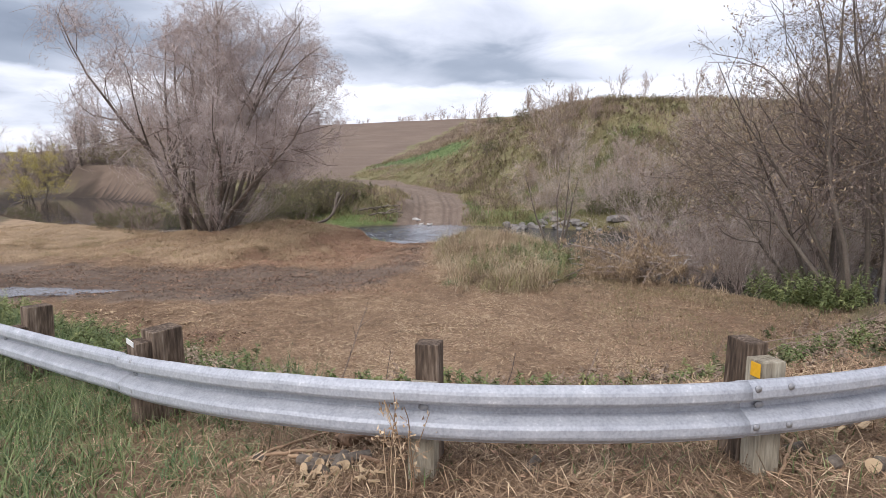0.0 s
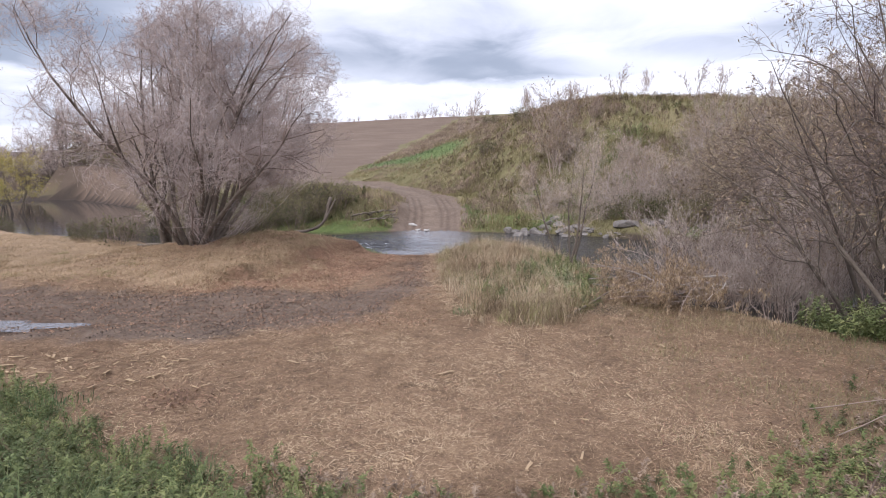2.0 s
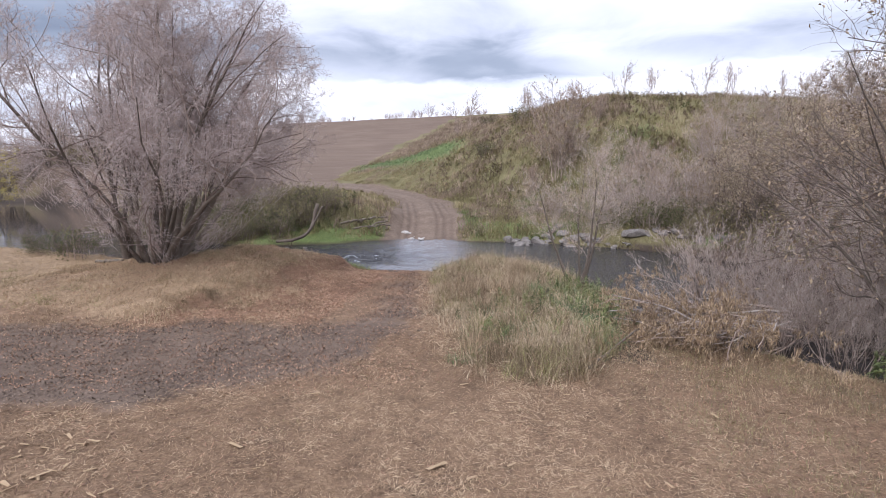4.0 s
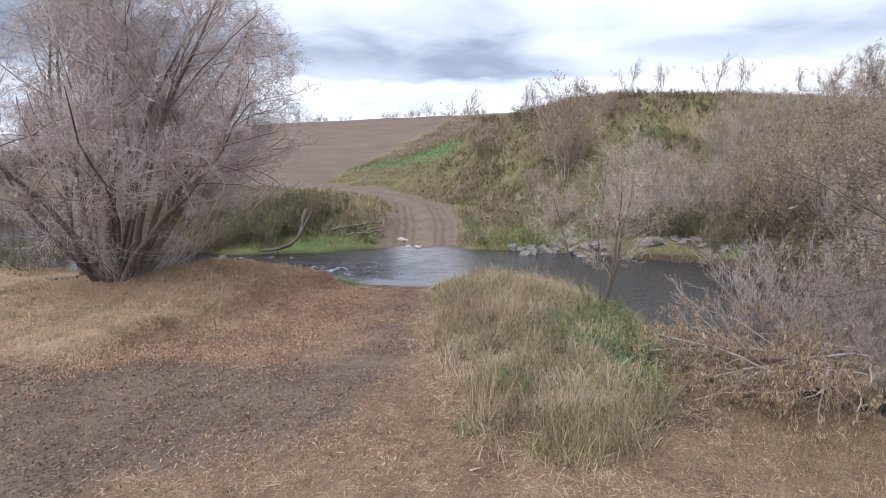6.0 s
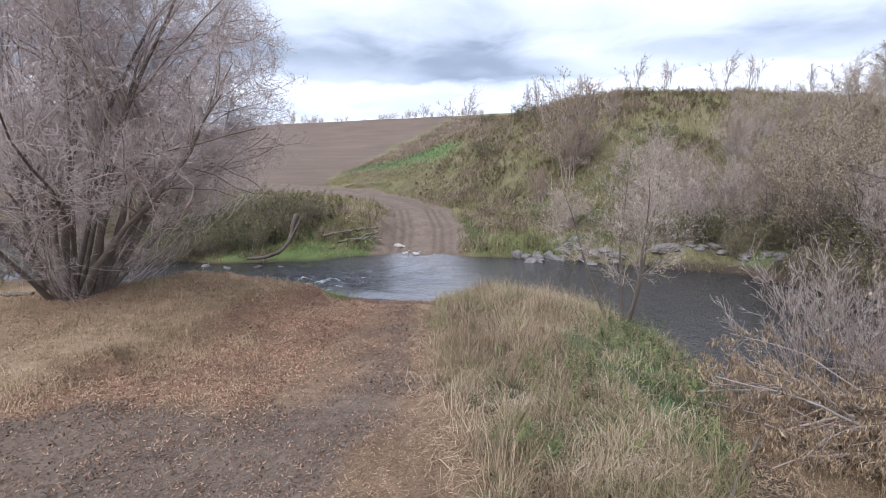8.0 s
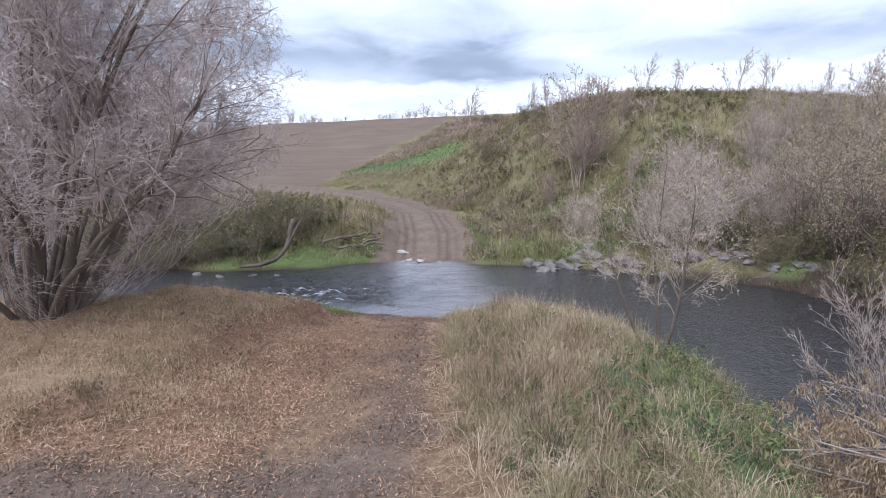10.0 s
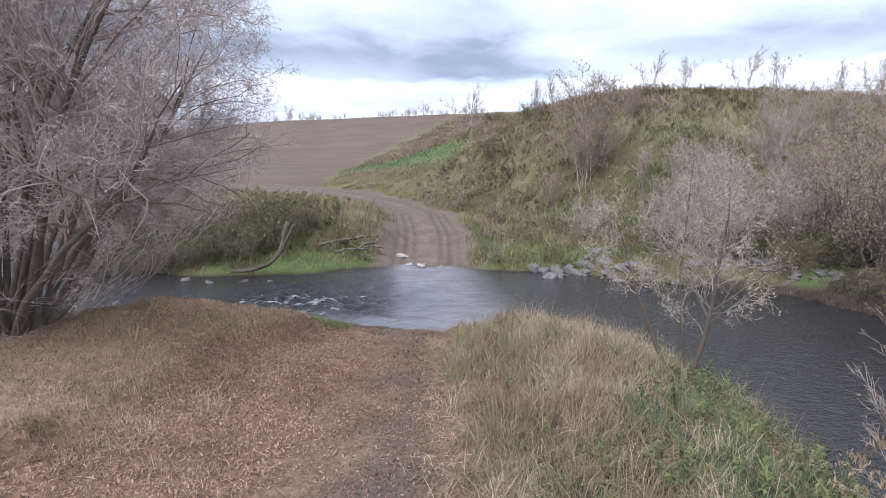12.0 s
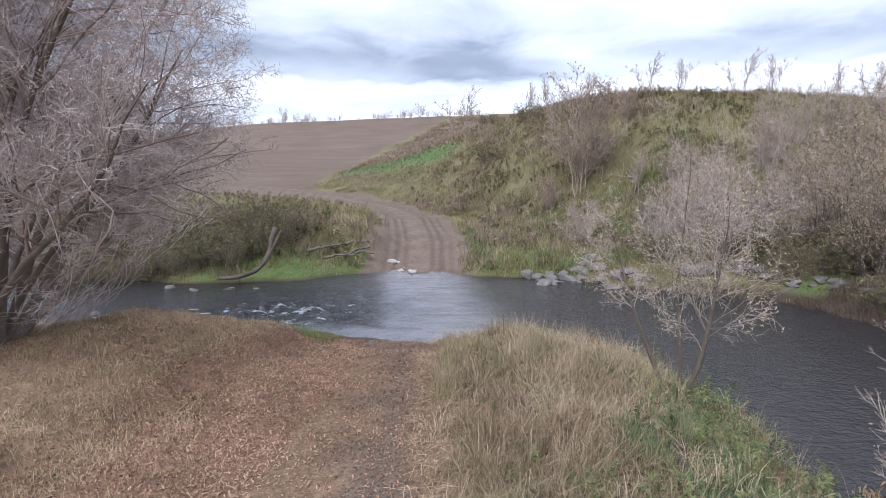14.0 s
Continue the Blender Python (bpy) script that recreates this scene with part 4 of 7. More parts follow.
def build_grass():
    rng = np.random.default_rng(4)
    x, y, z = scatter(rng, 3600, -2, 7, 13.5, 32, lambda x, y: 0.9 * hummock(x, y))
    g = np.clip(0.45 * smooth01(0.02 + 2.6 * fbm(x, y, 1.6, 61)) + 0.85 * smooth01((x - np.interp(y, [15, 18, 20, 22, 24, 26, 30], [3.2, 2.3, 1.7, 1.8, 3.2, 4.0, 5.2]) + 1.1 * fbm(x, y, 1.2, 62)) / 0.7), 0, 0.9)
    k = rng.random(len(x)) < g
    tone = np.clip(0.50 - 0.12 * smooth01((19.5 - y) / 2) + 1.7 * fbm(x, y, 1.5, 74) + rng.normal(0, 0.28, len(x)), 0.0, 0.98)
    stuff("tall_grass", tussocks(rng, x[~k], y[~k], 50, 0.24, 0.76 + 0.6 * fbm(x[~k], y[~k], 1.2, 63), 0.0145, 1.9, tone[~k], 4), M_TALL, "uncut dry tall grass, tan and drooping", "tall grass")
    stuff("creekside_grass", tussocks(rng, x[k], y[k], 70, 0.26, 0.36, 0.012, 1.2, np.clip(tone[k] + 0.08, 0, 1)), M_LUSH, "green grass growing among dry stalks by the creek", "grass")
    x, y, z = scatter(rng, 900, -2, 7, 14, 31, lambda x, y: hummock(x, y) * np.clip(0.3 + 0.7 * np.exp(-((x - 0.8) / 1.6) ** 2 - ((y - 27) / 2.5) ** 2) + 0.5 * np.exp(-((x - 1.5) / 1.5) ** 2 - ((y - 16.5) / 2) ** 2), 0, 1))
    stuff("olive_grass", tussocks(rng, x, y, 60, 0.24, 0.5, 0.010, 0.9, np.clip(rng.normal(0.6, 0.2, len(x)), 0, 1)), M_OLIVE, "olive half-dead grass in the uncut patch", "grass")
    x, y, z = scatter(rng, 5000, -1, 6, 14, 30, lambda x, y: hummock(x, y))
    stuff("broken_stalks", flakes(rng, x, y, z + 0.10, 0.28, 0.006, tilt=0.5, tone=0.55), M_STRAW, "broken pale stalks lodged in the tall grass", "dry grass")
    x, y, z = scatter(rng, 1500, -2, 6, 14, 31, lambda x, y: 0.8 * hummock(x, y))
    stuff("seed_stalks", blades(rng, x, y, z, 0.95, 0.0055, 0.3, tone=0.85, segs=3), M_TALL, "pale upright seed stalks above the tall grass", "dry grass")
    x, y, z = scatter(rng, 2000, -1.5, 6.5, 14.5, 30, lambda x, y: hummock(x, y) * np.clip(smooth01(0.05 + 3.4 * fbm(x, y, 2.0, 121)) + 0.8 * np.exp(-((x - 0.7) / 1.0) ** 2 - ((y - 21.6) / 1.5) ** 2), 0, 1))
    stuff("dead_weeds", tussocks(rng, x, y, 46, 0.22, 0.68, 0.009, 0.8, np.clip(rng.normal(0.45, 0.25, len(x)), 0, 1)), M_BRUSHLEAF, "brown dead weeds among the tall grass", "weeds")
    x, y, z = scatter(rng, 900, -1, 6, 15, 30, lambda x, y: hummock(x, y) * smooth01(-0.1 + 2.6 * fbm(x, y, 1.4, 123) + 0.5 * smooth01((x - 2.2) / 2)))
    stuff("hummock_weeds", leafy_weeds(rng, x, y, z + 0.1, 0.42, 34, 0.10, np.clip(rng.normal(0.55, 0.25, len(x)), 0, 1)), M_WEED, "green leafy weeds among the tall grass", "weeds")
    # pale flattened stalks on the hummock's cut edge
    x, y, z = scatter(rng, 16000, -2.2, 3.5, 13, 27, lambda x, y: np.exp(-((x - np.interp(y, [13.8, 15.5, 20, 25, 31], [1.5, 0.0, -0.9, -1.2, -1.2])) / 0.4) ** 2))
    stuff("flattened_grass", flakes(rng, x, y, z, 0.22, 0.0055, tilt=0.3, tone=0.55, lift=0.03), M_STRAW, "pale flattened grass stalks beside the track", "dry grass")
    # verge below the guard rail, with green tufts
    toe = lambda x: 7.7 + np.where(x > 0, 0.09, 0.064) * x * x / (1 + np.abs(x) / 40)
    x, y, z = scatter(rng, 150000, -10, 8, 0.6, 12, lambda x, y: smooth01((toe(x) + 0.2 - y + 1.5 * fbm(x, y, 1.2, 81)) / 0.8) * (0.25 + 0.75 * smooth01((y - 1.0) / 0.8)) * np.clip(0.30 + 0.8 * smooth01((0.1 - x) / 1.0) + 2.0 * fbm(x, y, 1.0, 82), 0.10, 1))
    stuff("verge_grass", blades(rng, x, y, z, 0.15 + 0.16 * smooth01((-0.2 - x) / 1.5), 0.008, 0.95, segs=3), M_GREEN, "green grass on the road verge under the guard rail", "grass")
    x, y, z = scatter(rng, 120000, -6, 6.5, 1.4, 9.5, lambda x, y: smooth01((toe(x) + 0.6 - y) / 0.6) * np.clip(0.75 - 0.6 * smooth01((0 - x) / 1.2) + fbm(x, y, 1.0, 83), 0, 1) * (1 - 0.75 * smooth01((y - 4.0) / 0.8) * smooth01((toe(x) - 0.4 - y) / 0.6)))
    stuff("dead_verge_grass", flakes(rng, x, y, z, 0.12, 0.0042, tilt=0.3, lift=0.02, tone=0.28 + 1.2 * fbm(x, y, 0.6, 77) + 0.8 * fbm(x, y, 0.15, 88)), M_STRAW, "matted dead grass and stalks on the verge", "dry grass")
    x, y, z = scatter(rng, 80000, -2.6, 4.2, 1.9, 4.6, lambda x, y: np.clip(0.9 - 0.55 * smooth01((0 - x) / 1.2) + fbm(x, y, 0.7, 84), 0, 1))
    stuff("verge_thatch", flakes(rng, x, y, z, 0.085, 0.003, tilt=0.35, lift=0.015, tone=0.30 + 1.2 * fbm(x, y, 0.4, 85) + 0.8 * fbm(x, y, 0.12, 90)), M_STRAW, "fine dead grass thatch below the guard rail", "dry grass")
    x, y, z = scatter(rng, 11000, -2.6, 5, 2.0, 6.0, lambda x, y: np.clip(0.6 + fbm(x, y, 0.7, 86), 0, 1))
    stuff("verge_leaves", flakes(rng, x, y, z + 0.01, 0.03, 0.014, tilt=0.5, tone=0.3), M_LEAF, "curled brown leaves in the verge grass", "leaves")
    x, y, z = scatter(rng, 22000, -9, 9, 7, 18, lambda x, y: straw_here(x, y) * smooth01(-0.25 + 3.0 * fbm(x, y, 2.2, 131)))
    stuff("meadow_stubble", blades(rng, x, y, z, 0.09, 0.007, 0.7, tone=0.6, segs=2), M_OLIVE, "sparse green stubble in the mown meadow", "grass")
    band = lambda x, y: smooth01((y - 3.3 - 0.25 * np.abs(x - 0.5)) / 0.5) * smooth01((toe(x) + 0.3 - y + 1.6 * fbm(x, y, 1.1, 141)) / 0.7)
    x, y, z = scatter(rng, 7500, -9, 8.5, 3.2, 12.5, lambda x, y: band(x, y) * np.clip(0.30 + 0.5 * smooth01((-0.5 - x) / 1.5) + 0.05 * smooth01((x - 2.5) / 1.5) + 2.6 * fbm(x, y, 1.3, 142), 0, 1))
    tone = np.clip(0.55 + 1.6 * fbm(x, y, 0.8, 143) + rng.normal(0, 0.24, len(x)) - 0.10 * smooth01(x), 0.02, 0.98)
    stuff("verge_weeds", leafy_weeds(rng, x, y, z, 0.17 + 0.13 * smooth01((-0.3 - x) / 1.5), 40, 0.062, tone), M_WEED, "leafy green weeds along the foot of the verge", "weeds")
    x, y, z = scatter(rng, 7500, -3, 9.5, 3.4, 13.5, lambda x, y: band(x, y) * np.clip(0.35 + 2.4 * fbm(x, y, 1.2, 144), 0, 1))
    stuff("withered_weeds", leafy_weeds(rng, x, y, z, 0.18, 30, 0.06, np.clip(rng.normal(0.42, 0.25, len(x)), 0, 1)), M_DRYWEED, "withered brown weeds and stubble on the verge", "weeds")
    x, y, z = scatter(rng, 1500, -7, 0.2, 0.8, 5.5, lambda x, y: np.clip(0.25 + 0.7 * smooth01((-0.8 - x) / 1.0) + 1.5 * fbm(x, y, 0.7, 149), 0, 1))
    stuff("roadside_tufts", tussocks(rng, x, y, 42, 0.13, 0.18, 0.0075, 1.6, np.clip(rng.normal(0.6, 0.25, len(x)), 0, 1), 3), M_LUSH, "dense green grass under the guard rail", "grass")
    x, y, z = scatter(rng, 900, -9, 1, 3.6, 10.5, lambda x, y: band(x, y) * np.clip(0.5 * smooth01((0.3 - x) / 1.5) + 2.0 * fbm(x, y, 1.2, 145), 0, 1))
    stuff("verge_tufts", tussocks(rng, x, y, 60, 0.22, 0.34, 0.009, 1.4, np.clip(rng.normal(0.6, 0.25, len(x)), 0, 1), 3), M_LUSH, "lush grass tufts at the foot of the verge", "grass")
    x, y, z = scatter(rng, 2600, 2.5, 9.5, 13.5, 21.5, lambda x, y: (creek(x, y) > 0.2) * (1 - hummock(x, y)) * smooth01((x - np.interp(y, [13.5, 17, 21], [4.5, 3.4, 3.8])) / 1.0) * np.clip(0.55 + 1.5 * fbm(x, y, 1.3, 146), 0, 1))
    stuff("brush_weeds", tussocks(rng, x, y, 40, 0.2, 0.16, 0.008, 1.4, np.clip(rng.normal(0.45, 0.25, len(x)), 0, 1), 3), M_SHORT, "dry rough tufts round the brush pile", "dry grass")
    x, y, z = scatter(rng, 75000, 1.5, 11, 6.0, 17, lambda x, y: (creek(x, y) > 0.4) * smooth01((x - 2.5) / 3) * np.clip(0.45 + 2.4 * fbm(x, y, 1.4, 147), 0, 1) * (1 - hummock(x, y)))
    stuff("rough_stubble", blades(rng, x, y, z, 0.15, 0.008, 0.9, tone=0.4 + 1.2 * fbm(x, y, 1.0, 148), segs=2), M_CLUMP, "rough brown and olive stubble on the meadow", "dry grass")
    # a scraped patch of dark mulch
    x, y, z = scatter(rng, 2600, -5.6, -3.6, 9.4, 11.3, lambda x, y: np.exp(-((x + 4.5) / 0.45) ** 2 - ((y - 10.3) / 0.4) ** 2))
    stuff("dark_mulch", flakes(rng, x, y, z + 0.01, 0.06, 0.018, tilt=0.4, tone=0.08), M_LEAF, "dark reddish mulch scraped into a patch", "litter")
    # short turf on the mound and the left flat
    x, y, z = scatter(rng, 110000, -26, -2.5, 17, 34, lambda x, y: np.clip(zones(x, y)["tan"] * (1 - zones(x, y)["leaf"] * 0.8) + 0.15, 0, 1) * (1 - zones(x, y)["dirt"]) * (creek(x, y) > 0.1))
    stuff("mound_turf", blades(rng, x, y, z, 0.10 + 0.12 * np.clip(fbm(x, y, 1.1, 97) + 0.1, 0, 1), 0.011, 0.9, tone=0.5 + 0.9 * fbm(x, y, 1.6, 98), segs=2), M_SHORT, "short tan turf on the creek-bank mound", "turf")


def build_tufts():
    rng = np.random.default_rng(8)
    x, y, z = scatter(rng, 7500, -20, -3.5, 18.5, 29, lambda x, y: zones(x, y)["tan"] * np.clip(smooth01(0.2 + 3.0 * fbm(x, y, 1.5, 99)) + 0.9 * np.exp(-((x - np.interp(y, [19.3, 20.8, 23, 25.1, 27.5], [-8.4, -7.4, -6.8, -6.3, -5.4])) / 0.7) ** 2), 0, 1) * (1 - zones(x, y)["dirt"]) * (creek(x, y) > 0.4))
    stuff("mound_tufts", tussocks(rng, x, y, 28, 0.22, 0.24, 0.012, 1.9, np.clip(0.45 + 1.4 * fbm(x, y, 1.5, 100) + rng.normal(0, 0.26, len(x)), 0, 1), 3), M_SHORT, "rough dry tufts on the creek-bank mound", "dry grass")
    x, y, z = scatter(rng, 1500, -20, -4, 17.5, 27, lambda x, y: zones(x, y)["tan"] * smooth01(-0.1 + 3.2 * fbm(x, y, 1.6, 103)) * (1 - zones(x, y)["dirt"]) * (creek(x, y) > 0.4))
    stuff("olive_tufts", tussocks(rng, x, y, 40, 0.24, 0.22, 0.009, 1.4, np.clip(rng.normal(0.55, 0.25, len(x)), 0, 1), 3), M_OLIVE, "dull green tufts on the creek-bank mound", "grass")
    x, y, z = scatter(rng, 60000, -17, -2.8, 17.5, 29, lambda x, y: (1 - zones(x, y)["dirt"]) * (creek(x, y) > 0.3) * np.clip(0.35 + 1.8 * fbm(x, y, 1.3, 101), 0, 1))
    stuff("mound_thatch", flakes(rng, x, y, z, 0.11, 0.006, tilt=0.35, lift=0.03, tone=0.45 + 1.2 * fbm(x, y, 0.8, 102)), M_STRAW, "dead grass thatch and stems on the mound", "dry grass")
    x, y, z = scatter(rng, 3000, -6.4, -3.6, 28.0, 30.2, lambda x, y: np.exp(-((x + 4.9) / 0.65) ** 2 - ((y - 29.1) / 0.45) ** 2))
    stuff("water_grass", blades(rng, x, y, np.maximum(z, -0.05), 0.34, 0.018, 0.8, tone=0.6), M_MOSS, "small green clump at the ford's edge", "grass")


def low_by_strip(x, y):
    """Growth stays low below the sown strip and along the track."""
    return 1 - 0.62 * np.exp(-((x + 7) / 6.5) ** 4 - ((y - 67) / 8) ** 4)


def build_far_grass():
    rng = np.random.default_rng(5)
    x, y, z = scatter(rng, 6500, -34, 24, 24, 50, lambda x, y: 0.9 * far_bank(x, y) * (1 - 0.92 * zones(x, y)["green"]))
    tone = np.clip(0.50 - 0.35 * smooth01((x - 7) / 2) - 0.25 * smooth01((-11 - x) / 3) + 0.9 * fbm(x, y, 3.0, 92) + rng.normal(0, 0.17, len(x)), 0.02, 0.98)
    stuff("bank_grass", tussocks(rng, x, y, 30, 0.45, 0.48 + 0.35 * fbm(x, y, 1.5, 93), 0.027, 1.15, tone, 3), M_HILL, "rough olive and tan grass on the far bank", "tall grass")
    x, y, z = scatter(rng, 5600, -16, 50, 40, 86, lambda x, y: 0.9 * far_bank(x, y) * smooth01((x + 12 + (y - 42) * 0.1) / 4))
    tone = np.clip(0.45 + 2.0 * fbm(x, y, 3.0, 94) + rng.normal(0, 0.22, len(x)), 0.02, 0.98)
    stuff("hill_grass", tussocks(rng, x, y, 32, 0.55, 0.46 * low_by_strip(x, y), 0.032, 1.0, tone, 2), M_HILL, "rough autumn grass and weeds covering the hill", "tall grass")
    x, y, z = scatter(rng, 6000, -12, 46, 38.5, 86, lambda x, y: (1 - 0.6 * smooth01((y - 50) / 6)) * far_bank(x, y) * smooth01(0.15 + 0.35 * smooth01((47 - y) / 6) + 2.6 * fbm(x, y, 6.0, 96)))
    stuff("hill_weeds", tussocks(rng, x, y, 40, 0.55, 0.42 * low_by_strip(x, y), 0.032, 1.0, np.clip(rng.normal(0.5, 0.2, len(x)), 0, 1), 2), M_OLIVE, "olive green weeds in patches on the hill", "weeds")
    x, y, z = scatter(rng, 5200, -12, 46, 41, 86, lambda x, y: far_bank(x, y) * smooth01(0.10 + 3.4 * fbm(x, y, 3.2, 111) + 0.3 * smooth01((y - 56) / 5) + 0.35 * np.exp(-((x - 1) / 6) ** 4)))
    stuff("dry_weeds", tussocks(rng, x, y, 36, 0.5, (0.62 + 0.5 * fbm(x, y, 2.0, 113)) * low_by_strip(x, y), 0.028, 0.7, np.clip(rng.normal(0.5, 0.22, len(x)), 0, 1), 2), M_DRYWEED, "dry brown weed stands on the hill", "weeds")
    # dead growth in a dark brown that paints the shaded hollow below the bank
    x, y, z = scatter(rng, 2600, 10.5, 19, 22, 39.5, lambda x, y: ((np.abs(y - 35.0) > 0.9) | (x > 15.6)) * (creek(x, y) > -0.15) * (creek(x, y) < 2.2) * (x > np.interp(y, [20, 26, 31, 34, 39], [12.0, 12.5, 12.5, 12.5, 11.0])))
    stuff("bank_overhang", tussocks(rng, x, y, 44, 0.3, 0.6, 0.016, 1.9, np.clip(rng.normal(0.25, 0.25, len(x)), 0, 1), 3), M_HEATH, "dead grass and roots hanging over the bank, coloured dark for its shade", "dry grass")
    x, y, z = scatter(rng, 3600, -46, -8, 41, 68, lambda x, y: far_bank(x, y) * np.clip(0.6 + 1.6 * fbm(x, y, 3.0, 119), 0, 1))
    stuff("flat_weeds", leafy_weeds(rng, x, y, z, 0.45, 34, 0.17, np.clip(rng.normal(0.36, 0.24, len(x)), 0, 1)), M_CLUMP, "brown weeds on the flat beyond the creek", "weeds")
    x, y, z = scatter(rng, 9000, -8, 40, 40, 76, lambda x, y: far_bank(x, y) * low_by_strip(x, y) * np.clip(0.25 + 3.0 * fbm(x, y, 2.4, 117), 0, 1))
    tone = np.clip(0.42 + 2.2 * fbm(x, y, 5.0, 118) + rng.normal(0, 0.25, len(x)), 0.02, 0.98)
    stuff("hill_clumps", leafy_weeds(rng, x, y, z, 0.62, 34, 0.17, tone), M_CLUMP, "brown and olive weed clumps standing on the hill", "weeds")
    x, y, z = scatter(rng, 6000, -3, 16, 39.5, 64, lambda x, y: smooth01((52 - y) / 5) * far_bank(x, y) * smooth01(0.18 + 4.0 * fbm(x, y, 2.6, 115) + 0.45 * smooth01((46 - y) / 4)))
    stuff("fresh_patches", tussocks(rng, x, y, 40, 0.5, 0.34, 0.03, 0.9, np.clip(rng.normal(0.6, 0.25, len(x)), 0, 1), 2), M_GREEN, "fresh green growth in patches at the hill's foot", "grass")
    x, y, z = scatter(rng, 5200, -34, -6.5, 37, 47, lambda x, y: far_bank(x, y) * (creek(x, y) > 1.0) * np.clip(0.55 + 2.2 * fbm(x, y, 2.4, 171) - 0.5 * smooth01((x + 9.5) / 2), 0, 1) * (1 - 0.8 * zones(x, y)["green"]))
    stuff("bank_thicket", leafy_weeds(rng, x, y, z, 0.75, 44, 0.15, np.clip(0.45 + 1.6 * fbm(x, y, 1.8, 172) + rng.normal(0, 0.2, len(x)), 0, 1)), M_DARKOLIVE, "dark green and brown growth on the shaded bank", "weeds")
    # brown kept dark here to paint the shade along the waterline
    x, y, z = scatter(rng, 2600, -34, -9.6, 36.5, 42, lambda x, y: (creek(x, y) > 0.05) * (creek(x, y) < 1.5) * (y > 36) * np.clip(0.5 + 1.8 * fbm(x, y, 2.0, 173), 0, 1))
    stuff("shaded_overhang", tussocks(rng, x, y, 40, 0.3, 0.55, 0.018, 2.0, np.clip(rng.normal(0.35, 0.25, len(x)), 0, 1), 3), M_HEATH, "dead brown growth hanging over the water, darkened for the bank's shade", "dry grass")
    x, y, z = scatter(rng, 7000, -8, 46, 42, 80, lambda x, y: far_bank(x, y) * low_by_strip(x, y) * smooth01((y - 44) / 4) * smooth01(-0.15 + 3.6 * fbm(x, y, 3.6, 174) + 0.22 * smooth01((y - 53) / 5)))
    stuff("hill_heath", leafy_weeds(rng, x, y, z, 0.6 - 0.3 * smooth01((y - 54) / 3), 36, 0.15, np.clip(rng.normal(0.55, 0.24, len(x)), 0, 1)), M_HEATH, "dark brown heathy weeds in patches on the hill", "weeds")
    x, y, z = scatter(rng, 4200, -4, 46, 41, 80, lambda x, y: far_bank(x, y) * low_by_strip(x, y) * smooth01((y - 49) / 4) * smooth01(-0.25 + 3.8 * fbm(x, y, 3.0, 175)))
    stuff("hill_dark_weeds", leafy_weeds(rng, x, y, z, 0.5 - 0.25 * smooth01((y - 54) / 3), 36, 0.15, np.clip(rng.normal(0.6, 0.24, len(x)), 0, 1)), M_DARKOLIVE, "dark olive weeds in patches on the hill", "weeds")
    x, y, z = scatter(rng, 60000, -17, 7, 36.5, 44, lambda x, y: np.clip(zones(x, y)["green"], 0, 1) * far_bank(x, y))
    stuff("moss_bank", blades(rng, x, y, z, 0.09, 0.03, 0.9), M_MOSS, "bright green low growth at the far water's edge", "grass")


def far_bank(x, y):
    d = creek(x, y)
    line = np.interp(x, [-75, -47, -31, -21, -13, -3, 3, 8.2, 10.2, 16], [105, 64, 45, 35.5, 34.3, 35.2, 34.3, 31, 26, 15])
    z = zones(x, y)
    return (d > 0.2) * (y > line) * (1 - z["dirt"]) * (1 - z["field"]) * (1 - np.clip(1.5 * z["green"], 0, 1) * (y > 55)) * np.where((x > 10) & (y < 40), 0.55, 1.0)


def build_field_edge():
    rng = np.random.default_rng(9)
    line = lambda y: np.interp(y, [40, 62, 66, 80, 95, 120, 160, 200], [-30, -14, -12.5, -14, -13.4, -11, -2.5, 6])
    x, y, z = scatter(rng, 8000, -17, 26, 74, 166, lambda x, y: smooth01((x - line(y) + 1.5 * fbm(x, y, 3.0, 151)) / 1.5) * smooth01((line(y) + 19 - x) / 5) * (1 - np.clip(1.6 * zones(x, y)["green"], 0, 1)))
    tone = np.clip(0.4 + 1.5 * fbm(x, y, 4.0, 152) + rng.normal(0, 0.2, len(x)), 0.02, 0.98)
    stuff("field_edge_weeds", tussocks(rng, x, y, 20, 1.1, 0.42, 0.085, 1.0, tone, 2), M_DRYWEED, "brown weeds along the edge of the bare field", "weeds")


